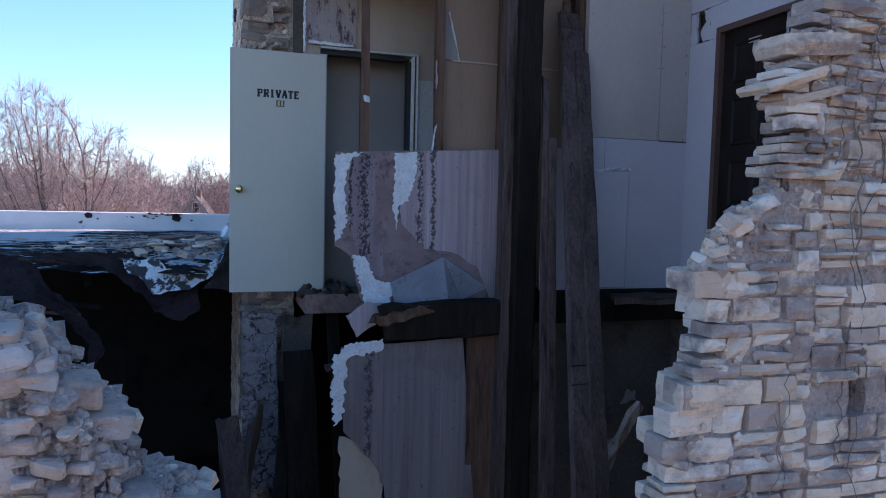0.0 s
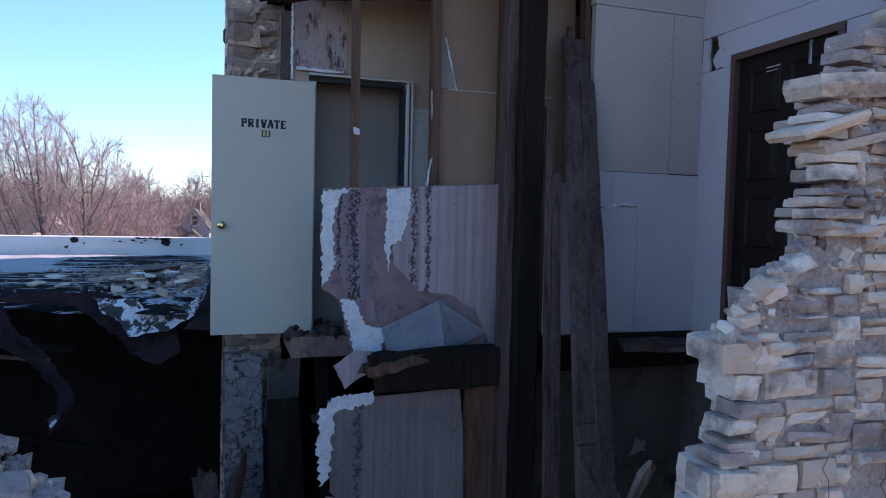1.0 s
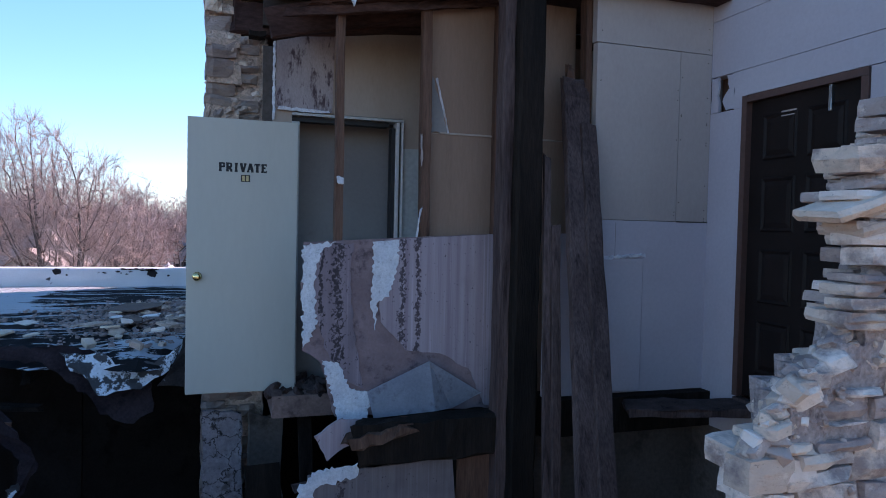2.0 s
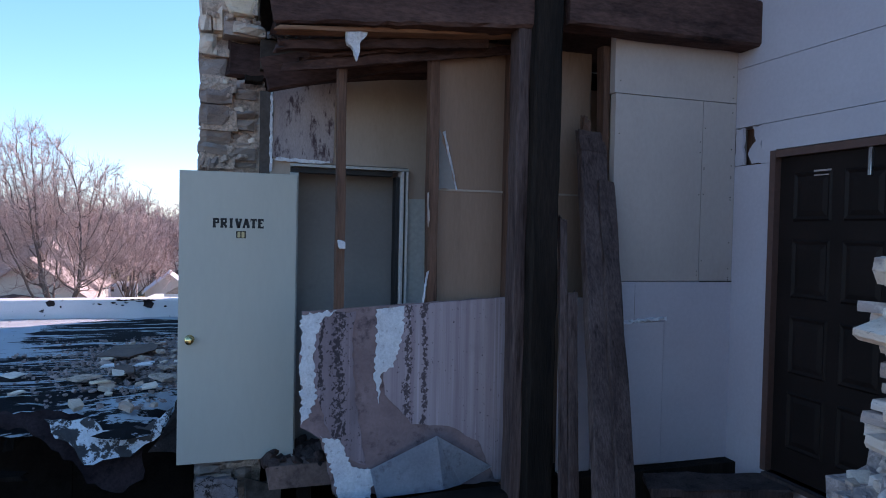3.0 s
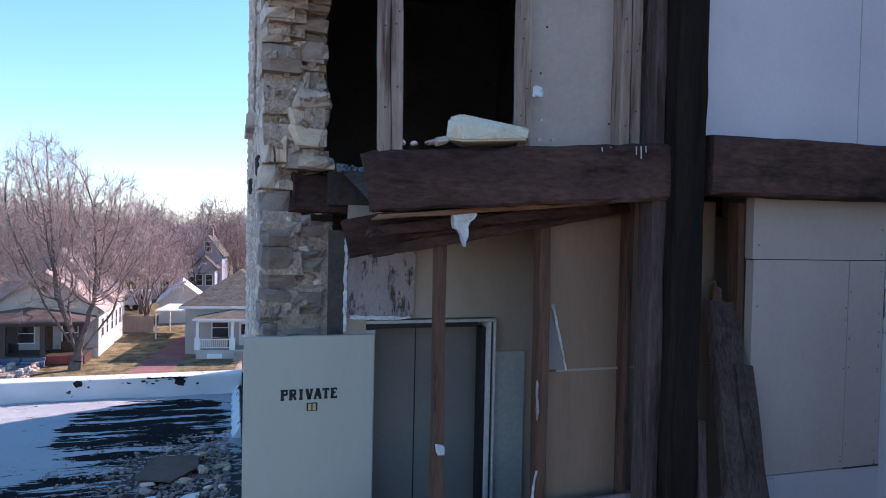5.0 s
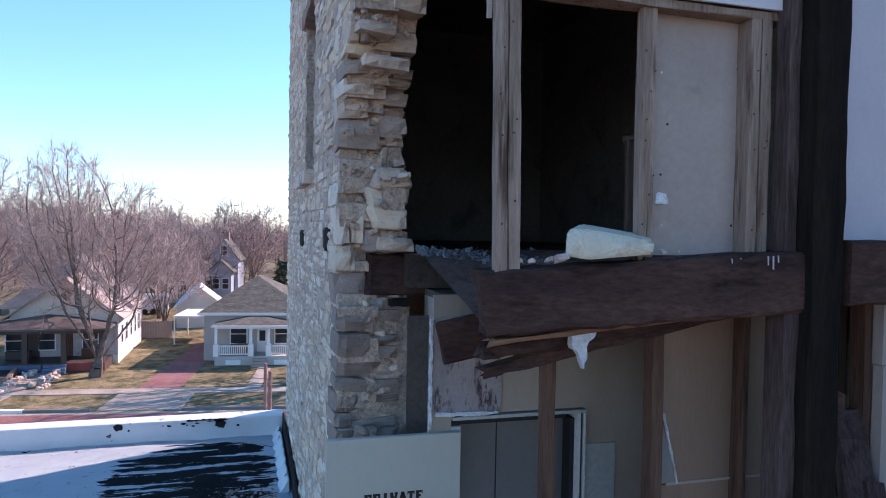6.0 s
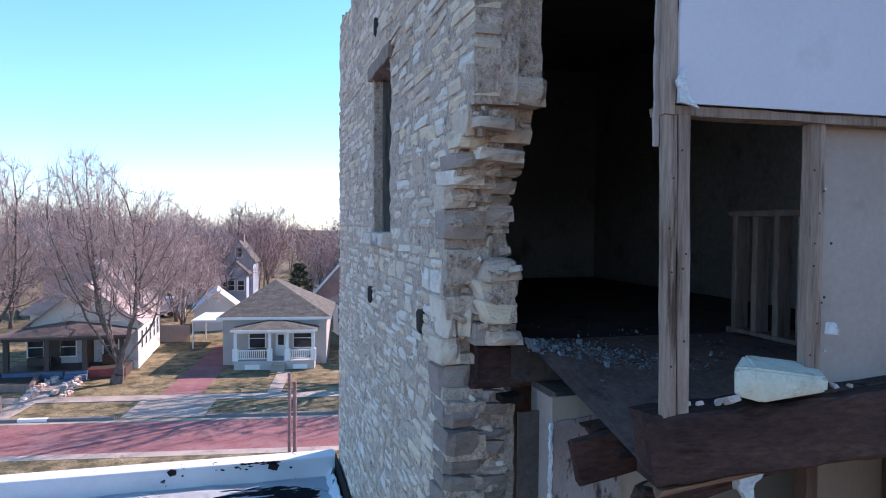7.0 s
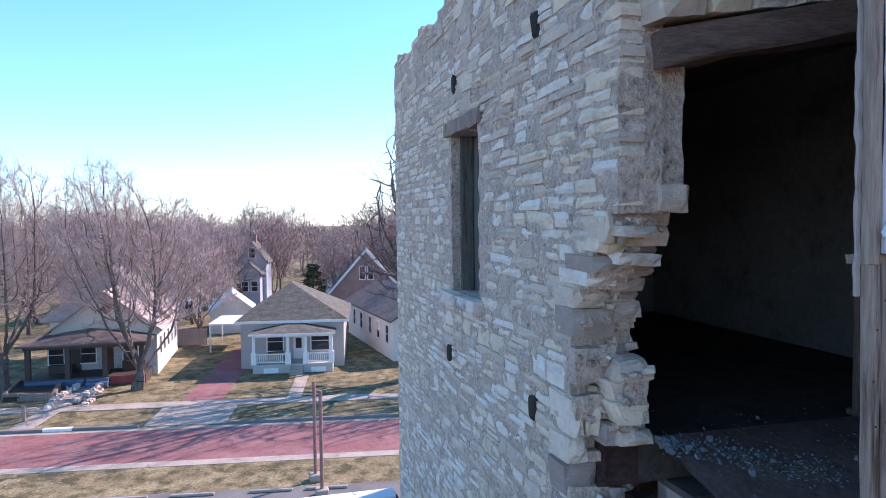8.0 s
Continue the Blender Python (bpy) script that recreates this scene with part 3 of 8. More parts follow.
# window in the side wall: lintel, sill, boarded with planks
window = thing("window_1", "narrow boarded window with stone sill and timber lintel", "window", kind="structure")
bm = B()
timber(bm, (SX + 0.05, 8.1, 13.64), (SX + 0.05, 9.15, 13.64), 0.16, 0.13, 5, 0.01, 1)
part("lintel", bm, M["stud"], window, "weathered timber lintel")
bm = B()
timber(bm, (SX + 0.03, 8.1, 12.06), (SX + 0.03, 9.2, 12.06), 0.2, 0.11, 4, 0.008, 2)
part("window_sill", bm, M["cream"], window, "pale stone sill")
for k in range(5):
    y = 8.29 + 0.168 * k
    bm = B()
    timber(bm, (SX + 0.24, y, 12.12), (SX + 0.24, y, 13.57), 0.15, 0.03, 4, 0.004, 20 + k, up=(1, 0, 0))
    part("board", bm, M["board_grey"], window)
for y in (8.215, 9.03):
    bm = B()
    timber(bm, (SX + 0.16, y, 12.12), (SX + 0.16, y, 13.57), 0.12, 0.05, 3, 0.003, 31, up=(0, 1, 0))
    part("window_frame", bm, M["board_grey"], window)

# iron wall anchors and joist holes
ANCHOR = boulder_mesh(301, M["iron"], "wall_anchor")
for y, z in ((8.88, 14.03), (6.91, 14.03), (9.12, 11.5), (6.99, 11.53)):
    an = tagged(new("wall_anchor", ANCHOR), "rusty iron tie anchor set in the stone wall", "anchor", "wall anchors")
    an.matrix_world = Matrix.Translation((SX + 0.022, y, z)) @ pose(0, 0, 0, 12 * math.sin(y * 9), 0, 20 * math.sin(z * 31 + y)) @ Matrix.Diagonal((0.10, 0.09, 0.17, 1))

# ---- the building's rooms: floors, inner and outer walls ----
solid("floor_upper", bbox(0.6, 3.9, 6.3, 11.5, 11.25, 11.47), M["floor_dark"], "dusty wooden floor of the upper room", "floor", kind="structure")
bm = B()
g = {}
deck_x = [0.60, 0.632] + [0.66 + 2.96 * i / 15 for i in range(16)]
for i, x0 in enumerate(deck_x):
    front_y = 4.80 if i < 2 else 4.99
    for k in range(11):
        f = k / 10
        y = front_y + (6.35 - front_y) * f
        x = x0 + (0.06 * (y - 4.8) / 1.55 if i < 4 else 0.0)
        sag = 0.29 * max(0.0, 1 - (x - 0.6) / 1.1) * (6.3 - y) / 1.5
        g[i, k] = bm.verts.new((x, y, 11.495 - max(0.0, sag) + 0.004 * noise.noise((x * 3, y * 3, 2))))
for i in range(len(deck_x) - 1):
    for k in range(10):
        bm.faces.new((g[i, k], g[i + 1, k], g[i + 1, k + 1], g[i, k + 1]))
bmesh.ops.solidify(bm, geom=list(bm.faces), thickness=0.022)
solid("floor_deck", bm, M["deck"], "sagging brown sheet floor broken off at the corner", "floor", kind="structure")
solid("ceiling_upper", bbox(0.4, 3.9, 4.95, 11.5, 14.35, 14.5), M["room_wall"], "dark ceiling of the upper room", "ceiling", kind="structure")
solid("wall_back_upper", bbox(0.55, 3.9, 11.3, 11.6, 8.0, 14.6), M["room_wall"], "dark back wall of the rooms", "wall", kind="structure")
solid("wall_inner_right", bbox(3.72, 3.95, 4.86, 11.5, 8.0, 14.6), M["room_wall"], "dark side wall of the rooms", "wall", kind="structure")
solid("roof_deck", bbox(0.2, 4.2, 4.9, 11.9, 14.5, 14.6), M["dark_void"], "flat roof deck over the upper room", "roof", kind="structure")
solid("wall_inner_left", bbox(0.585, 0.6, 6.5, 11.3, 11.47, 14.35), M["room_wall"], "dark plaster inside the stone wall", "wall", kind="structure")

# unseen block, added so that its corner casts the low roof's shadow edge
solid("wall_rear_outer", bbox(0.5, 4.2, 11.92, 12.5, 0.0, 14.85), M["stone_far"], "unseen block behind the ruin that sets the low roof's shadow edge", "wall", kind="structure")

# opening's lintel beam
bm = B()
timber(bm, (0.38, 5.86, 13.63), (2.3, 5.7, 13.98), 0.26, 0.17, 8, 0.015, 7, end0=0.03)
solid("lintel_beam", bm, M["lintel"], "split brown timber over the broken opening", "beam")
lint = thing("lintel_masonry", "rubble stones resting on the split timber", "stonework")
for i in range(7):
    x = 0.42 + 0.26 * i
    put(BLOCKS[i], lint, "stone", Matrix.Translation((x, 5.82, 13.84 + 0.04 * i)) @ pose(0, 0, 0, 2, -8, 4) @ Matrix.Diagonal((0.25, 0.3, 0.16, 1)))
    put(BLOCKS[i + 5], lint, "stone", Matrix.Translation((x + 0.1, 5.83, 14.02 + 0.04 * i)) @ pose(0, 0, 0, 2, -8, -4) @ Matrix.Diagonal((0.25, 0.3, 0.16, 1)))

# framed front of the upper room: studs, header, boards
YF = 4.85
for x, z1 in ((0.632, 12.62), (0.69, 12.64), (1.33, 12.62), (1.362, 12.62), (1.888, 12.62), (1.95, 12.62)):
    bm = B()
    wide = 0.026 if x == 1.362 else 0.044 if x == 1.33 else 0.054
    deep_ = 0.04 if x < 0.8 else 0.055 if x == 1.33 else 0.1
    off = -0.03 if x < 0.8 else (0.02 if x == 1.362 else 0)
    timber(bm, (x + (0.022 if x < 0.8 else 0.0), YF + off, 11.33 if x < 0.8 else 11.5), (x, YF + off, z1), wide, deep_, 7, 0.003, int(x * 100), up=(0, 1, 0))
    st = solid("stud", bm, M["stud"], "pale pine wall stud with dark nail heads", "stud", "upper wall studs")
    for k in range(4):
        zz = 11.62 + (z1 - 11.75) * (k + 0.9 * abs(math.sin(k * 5 + x * 40))) / 4
        kx = x + 0.011 * math.sin(k * 9 + x * 50) + (0.022 * (z1 - zz) / (z1 - 11.33) if x < 0.8 else 0.0)
        bm = B()
        lathe(bm, [(0.0045, 0.0), (0.004, -0.0025), (0.0015, -0.003)], (kx, YF + off - deep_ / 2 - 0.001, zz), "y", 8)
        part("nail", bm, M["plate"], st)
bm = B()
timber(bm, (0.60, YF, 12.638), (2.06, YF, 12.638), 0.1, 0.035, 10, 0.004, 9)
solid("header", bm, M["stud"], "pine header over the open framing", "header")
bm = B()
timber(bm, (1.33, YF + 0.01, 11.49), (2.06, YF + 0.01, 11.53), 0.12, 0.04, 6, 0.004, 10)
solid("bottom_plate", bm, M["timber_grey"], "weathered bottom plate on the beam", "plate")
tan = thing("wallboard_tan", "tan inner wallboard between pine studs", "wallboard")
part("sheet", bbox(1.40, 1.93, YF + 0.045, YF + 0.06, 11.52, 12.66), M["tan_board"], tan)
for k in range(8):
    bm = B()
    lathe(bm, [(0.006, 0.0), (0.0055, -0.003), (0.002, -0.0035)], (1.47 + 0.40 * (k % 2) + 0.02 * math.sin(k * 5), YF + 0.044, 11.66 + 0.24 * (k // 2) + 0.03 * math.sin(k * 3)), "y", 8)
    part("nail", bm, M["plate"] if k % 3 else M["gypsum"], tan)
board = thing("wallboard_white", "white painted wallboard with a torn edge", "wallboard")
bm = B()
ragged(bm, [(0.645, 12.66), (2.06, 12.66), (2.06, 14.5), (0.645, 14.5), (0.65, 13.4)], lambda u, w, d: (u, YF - 0.075 + d, w), 0.014, 0.004, 0.07, 4, (0, 1, 2))
part("sheet", bm, M["white_board"], board)
bm = B()
ragged(bm, [(0.64, 12.74), (0.655, 12.66), (0.74, 12.64), (0.70, 12.68), (0.672, 12.8)], lambda u, w, d: (u - 0.012, YF - 0.09 + d, w), 0.012, 0.006, 0.03, 5)
part("torn_paper", bm, M["gypsum"], board, "curled torn paper corner")
bm = B()
timber(bm, (0.622, YF - 0.038, 12.62), (0.615, YF - 0.038, 14.4), 0.05, 0.045, 12, 0.005, 97, up=(0, 1, 0))
part("end_stud", bm, M["stud"], board, "weathered brown end stud")
bm = B()
ragged(bm, [(12.50, 4.845), (13.3, 4.848), (14.4, 4.845), (14.4, 4.833), (13.4, 4.830), (12.50, 4.833)], lambda u, w, d: (0.60 - d, w, u), 0.02, 0.006, 0.05, 98)
part("torn_edge", bm, M["tan_board"], board, "torn pale board edge")
solid("wall_front_upper", bbox(2.28, 3.67, 4.82, 4.95, 11.60, 14.5), M["white_board"], "white boarded front wall of the upper storey", "wall", kind="structure")
solid("board_joint", bbox(3.42, 3.425, 4.817, 4.83, 11.62, 14.5), M["frame_grey"], "narrow joint between white boards", "joint", kind="structure")
# stud frame standing inside the dark upper room
inner = thing("inner_frame", "unfinished pine stud partition inside the dark room", "partition")
for k, y in enumerate((6.38, 6.19, 6.0, 5.81, 5.62)):
    bm = B()
    timber(bm, (2.225, y, 11.52), (2.225, y, 12.26), 0.045, 0.10, 5, 0.003, 60 + k, up=(1, 0, 0))
    part("stud", bm, M["stud_inner"], inner)
for z, s_ in ((12.28, 66), (11.50, 67)):
    bm = B()
    timber(bm, (2.225, 5.55, z), (2.225, 6.45, z), 0.10, 0.04, 4, 0.003, s_)
    part("top_plate" if z > 12 else "sole_plate", bm, M["stud_inner"], inner)
# rubble along the broken floor
scat = thing("floor_rubble", "pale mortar crumbs and stone chips on the broken floor", "rubble", kind="stuff")
items = []
for i in range(150):
    along = rnd.random() ** 2.2
    x, y = 0.66 + 0.62 * along, 6.22 - 0.35 * along + rnd.gauss(0, 0.05 + 0.12 * along)
    if i % 12 == 0:
        x, y = rnd.uniform(0.75, 1.9), rnd.uniform(5.7, 6.6)
    s = 0.29 * max(0.0, 1 - (x - 0.6) / 1.1) * max(0.0, (6.3 - y) / 1.5)
    r = 0.004 + 0.009 * rnd.random() + (0.03 * rnd.random() ** 2 if along < 0.22 else 0.016 * rnd.random() ** 5)
    items.append((LUMPS[i % 10], Matrix.Translation((x, y, 11.497 - s + r * 0.15)) @ pose(0, 0, 0, rnd.uniform(0, 90), rnd.uniform(0, 90), rnd.uniform(0, 360)) @ Matrix.Diagonal((r * 1.4, r * 1.2, r * 0.6, 1))))
join_copies(items, "chips", M["dust"], scat)

items = []
for i in range(700):
    f = rnd.random()
    x = 0.72 + 0.6 * f + rnd.gauss(0, 0.07)
    y = 6.3 - 0.62 * f + rnd.gauss(0, 0.07 + 0.06 * f)
    if i % 9 == 0:
        x, y = rnd.uniform(0.8, 2.1), rnd.uniform(5.5, 7.0)
    s = 0.29 * max(0.0, 1 - (x - 0.6) / 1.1) * max(0.0, (6.3 - y) / 1.5)
    r = 0.003 + 0.007 * rnd.random() ** 2
    items.append((LUMPS[i % 10], Matrix.Translation((x, y, 11.497 - s)) @ pose(0, 0, 0, rnd.uniform(0, 40), 0, i * 31) @ Matrix.Diagonal((r * 1.8, r * 1.4, r * 0.6, 1))))
join_copies(items, "grit", M["dust"], scat)

# big pale stone lying on the beam, and two small ones
bm = B()
for p in ((1.07, 4.91, 11.66), (1.42, 4.90, 11.61), (1.325, 4.72, 11.585), (0.975, 4.725, 11.585), (0.955, 4.82, 11.625), (0.935, 4.79, 11.52), (1.01, 4.715, 11.505), (1.315, 4.715, 11.53), (1.42, 4.92, 11.53), (1.07, 4.95, 11.50), (1.2, 4.705, 11.56), (1.0, 4.75, 11.635)):
    bm.verts.new(p)
bmesh.ops.convex_hull(bm, input=list(bm.verts))
bmesh.ops.bevel(bm, geom=list(bm.edges), offset=0.009, segments=2, affect="EDGES")
solid("fallen_stone", bm, surface("pale_cut_stone", (0.62, 0.54, 0.43), (0.71, 0.63, 0.52), (0.48, 0.40, 0.30), 8, 70, 0.9, 0.6, grain=0.1), "large pale limestone block lying on the timber beam", "stone")
for x, y, r in ((0.915, 4.78, 0.04), (0.87, 4.80, 0.026), (0.845, 4.77, 0.018), (0.79, 4.81, 0.022), (1.40, 4.77, 0.024), (1.46, 4.75, 0.018), (0.73, 4.82, 0.03)):
    ob = tagged(new("stone_chip", ROUNDED[int(x * 100) % 8]), "small pale stone chip on the beam", "stone", "chips on the beam")
    ob.matrix_world = Matrix.Translation((x, y, 11.43 + x * 0.075 + r * 0.25)) @ pose(0, 0, 0, 20, 10, x * 200) @ Matrix.Diagonal((r * 1.5, r, r * 0.8, 1))

# ---- heavy timbers ----
bm = B()
timber(bm, (0.605, 4.895, 11.312), (2.08, 4.76, 11.412), 0.20, 0.278, 22, 0.006, 11, end0=0.035)
solid("floor_beam", bm, M["timber"], "heavy dark floor beam with a broken sagging end", "beam", "floor beams")
bm = B()
drips = thing("paint_drips", "thin white drips dried on the dark beam", "drips")
for dx, h in ((1.70, 0.02), (1.745, 0.035), (1.80, 0.025), (1.88, 0.04), (1.905, 0.06), (1.93, 0.03)):
    bm = B()
    zt = 11.312 + (dx - 0.605) * 0.0678 + 0.128
    timber(bm, (dx, 4.90 - (dx - 0.6) * 0.0933 - 0.103, zt), (dx + 0.002, 4.90 - (dx - 0.6) * 0.0933 - 0.104, zt - h), 0.0045, 0.004, 3, 0.001, int(dx * 1000), up=(0, 1, 0))
    part("drip", bm, M["siding_r"], drips)
bm = B()
timber(bm, (2.28, 4.71, 11.455), (3.695, 4.71, 11.46), 0.20, 0.30, 14, 0.004, 12)
solid("floor_beam", bm, M["timber"], "heavy dark floor beam against the white wall", "beam", "floor beams")
bm = B()
timber(bm, (0.62, 4.86, 11.15), (2.05, 4.9, 11.28), 0.12, 0.02, 8, 0.006, 13, end0=0.05)
solid("splinter", bm, surface("raw_split_wood", (0.22, 0.10, 0.06), (0.30, 0.15, 0.09), (0.1, 0.05, 0.035), 6, 30, 0.85, 0.5, stretch=(0.4, 2, 3)), "raw splintered underside of the beam", "beam")
bm = B()
timber(bm, (2.154, 4.71, 5.2), (2.154, 4.71, 14.4), 0.176, 0.20, 60, 0.006, 14, up=(0, 1, 0))
post = solid("post", bm, M["timber_up"], "tall charred dark timber post", "post")
bm = B()
timber(bm, (2.03, 4.75, 5.2), (2.028, 4.75, 11.28), 0.072, 0.13, 30, 0.005, 15, up=(0, 1, 0))
solid("plank", bm, M["timber_grey"], "grey brown plank nailed beside the post", "plank", "planks by the post")
bm = B()
timber(bm, (2.035, 4.76, 11.55), (2.035, 4.78, 14.4), 0.06, 0.10, 14, 0.006, 16, up=(0, 1, 0))
solid("plank", bm, M["timber_grey"], "grey brown plank nailed beside the post", "plank", "planks by the post")
for x, z0, z1, w, y in ((2.285, 6.8, 10.15, 0.045, 4.55), (2.33, 6.8, 9.7, 0.06, 4.5)):
    bm = B()
    timber(bm, (x - 0.09, y - 0.25, z0), (x + 0.01, y + 0.12, z1), w, 0.03, 8, 0.004, int(x * 1000), up=(0, 1, 0), end1=0.03)
    solid("plank", bm, M["timber_grey"], "thin split plank leaning by the post", "plank", "planks by the post")
# leaning mortised timber
lean = thing("leaning_timber", "leaning grey timber with cut mortises and a splintered top", "timber")
a, b = Vector((2.19, 3.61, 6.82)), Vector((2.622, 4.94, 10.72))
bm = B()
timber(bm, a, b, 0.19, 0.06, 26, 0.004, 18, up=(0, 1, 0), end1=0.03)
part("board", bm, M["timber_grey"], lean)
bm = B()
timber(bm, a + Vector((0.085, -0.02, 0)), a.lerp(b, 0.905) + Vector((0.068, -0.02, 0)), 0.115, 0.07, 24, 0.006, 22, up=(0, 1, 0), end1=0.06)
part("side_board", bm, M["timber_grey"], lean, "darker split board along its side")
bm = B()
timber(bm, b + Vector((-0.035, 0.02, -0.12)), b + Vector((-0.02, 0.03, 0.085)), 0.05, 0.045, 3, 0.008, 19, up=(0, 1, 0), end1=0.04)
part("tenon", bm, M["stud_brown"], lean, "splintered tenon")
bm = B()
timber(bm, a.lerp(b, 0.97) + Vector((-0.01, -0.034, 0)), b + Vector((-0.012, -0.034, -0.01)), 0.18, 0.012, 3, 0.006, 23, up=(0, 1, 0), end0=0.015, end1=0.03)
part("top_scrap", bm, M["timber_grey"], lean, "charred end grain")
for f in (0.50, 0.662, 0.82):
    c = a.lerp(b, f) + Vector((-0.028, -0.03, 0))
    bm = B()
    timber(bm, c + Vector((0.003, -0.001, -0.052)), c + Vector((0.008, 0.033, 0.052)), 0.026, 0.012, 2, 0.0015, int(f * 100), up=(0, 1, 0))
    part("mortise", bm, M["ink"], lean, "dark cut mortise")
for zc in (8.02, 8.14):
    f = (zc - 6.82) / 3.9
    c = a.lerp(b, f) + Vector((-0.005, -0.034, 0))
    bm = B()
    timber(bm, c + Vector((-0.10, 0, 0)), c + Vector((0.085, 0, 0.004)), 0.008, 0.007, 2, 0.001, 24)
    part("saw_cut", bm, M["ink"], lean, "dark sawn joint")

# lower beam, broken at its end
bm = B()
timber(bm, (1.10, 4.80, 8.34), (2.08, 4.78, 8.36), 0.16, 0.26, 9, 0.012, 24, end0=0.05)
solid("lower_beam", bm, M["timber_up"], "charred lower beam with a broken pale end", "beam")
bm = B()
timber(bm, (1.06, 4.78, 8.36), (1.42, 4.76, 8.44), 0.17, 0.07, 6, 0.015, 25, end0=0.05, end1=0.06)
solid("splinter", bm, M["stud_brown"], "raw splintered end of the lower beam", "beam")
# beams hanging under the upper floor and in the stub
bm = B()
timber(bm, (0.365, 6.49, 11.325), (0.90, 6.51, 11.325), 0.2, 0.26, 6, 0.010, 26, end0=0.015, end1=0.03)
solid("wall_beam", bm, M["timber"], "brown beam end built into the stone wall", "beam")
for p, q, w, h, sd in (((0.595, 5.50, 11.035), (1.92, 5.38, 11.345), 0.085, 0.21, 27),):
    bm = B()
    timber(bm, p, q, w, h, 7, 0.006, sd, end0=0.012)
    solid("joist", bm, M["timber"], "broken brown joist hanging under the floor", "joist", "hanging joists")
for p, q, w, h, sd in (((0.67, 5.02, 10.985), (2.1, 5.1, 11.245), 0.045, 0.05, 29), ((0.60, 4.95, 11.085), (1.9, 5.0, 11.235), 0.09, 0.05, 30), ((0.82, 5.0, 11.06), (1.6, 5.02, 11.19), 0.03, 0.02, 31)):
    bm = B()
    timber(bm, p, q, w, h, 16, 0.009, sd, end0=0.07)
    solid("splinter", bm, M["timber"], "splintered strip hanging under the floor beam", "splinter", "splinters")
for k in range(3):
    bm = B()
    y = 5.42 + 0.19 * k
    timber(bm, (0.78 + 0.03 * k, y, 11.12 - 0.012 * k), (2.6, y - 0.05, 11.30), 0.18, 0.03, 8, 0.008, 140 + k, end0=0.05)
    solid("ceiling_board", bm, M["timber"], "sagging dark ceiling board under the floor", "board", "ceiling boards")
bm = B()
timber(bm, (0.49, 6.3, 11.16), (0.62, 6.3, 11.165), 0.12, 0.045, 3, 0.006, 33)
solid("wood_block", bm, M["timber_up"], "short dark wood block wedged in the masonry", "block")
# white insulation rag
bm = B()
ragged(bm, [(0.985, 11.19), (1.12, 11.195), (1.085, 11.14), (1.075, 11.09), (1.06, 11.02), (1.045, 11.05), (1.03, 11.10), (1.0, 11.13)], lambda u, w, d: (u, 4.83 + d + 0.03 * noise.noise((u * 22, w * 22, 1)), w), 0.035, 0.01, 0.02, 33)
solid("insulation_rag", bm, M["gypsum"], "torn white insulation scrap hanging from the beam", "scrap")

# ---- the back wall with the door, seen under the beam ----
YD = 5.955
back = thing("wall_back", "stained beige partition wall with a doorway", "wall", kind="structure")
part("panel", bbox(0.68, 1.66, YD, YD + 0.02, 10.53, 11.24), M["beige"], back)
part("panel", bbox(1.66, 3.7, YD, YD + 0.09, 8.4, 11.24), M["beige"], back)
part("panel", bbox(0.60, 0.80, 6.262, 6.28, 8.4, 11.08), M["brown_wall"], back, "dark brown board beside the stones")
part("panel", bbox(0.66, 0.80, YD + 0.003, YD + 0.02, 8.4, 10.53), M["beige"], back)
part("panel", bbox(1.668, 1.88, YD - 0.014, YD - 0.002, 8.4, 10.3), M["frame_grey"], back, "grey lower wallboard")
bm = B()
ragged(bm, [(0.675, 10.56), (1.10, 10.54), (1.12, 11.15), (0.68, 11.1)], lambda u, w, d: (u, YD - 0.016 + d, w), 0.014, 0.006, 0.06, 41)
part("panel", bm, surface("mouldy_plaster", (0.30, 0.24, 0.245), (0.38, 0.315, 0.315), (0.085, 0.055, 0.065), 3, 60, 0.9, 0.2, stretch=(2.5, 1, 0.8), stain=(0.55, 0.64), stain_scale=8, grain=0.2), back, "mould-spotted plaster panel")
bm = B()
timber(bm, (0.662, YD - 0.02, 10.46), (0.664, YD - 0.02, 11.1), 0.014, 0.02, 24, 0.006, 43, up=(0, 1, 0))
part("edge_strip", bm, M["gypsum"], back, "torn white plaster edge")
bm = B()
ragged(bm, [(0.69, 10.538), (0.80, 10.53), (1.08, 10.535), (1.07, 10.55), (0.86, 10.553), (0.70, 10.56)], lambda u, w, d: (u, YD - 0.04 + d, w), 0.02, 0.006, 0.03, 44)
part("torn_edge", bm, M["gypsum"], back, "torn white plaster edge")
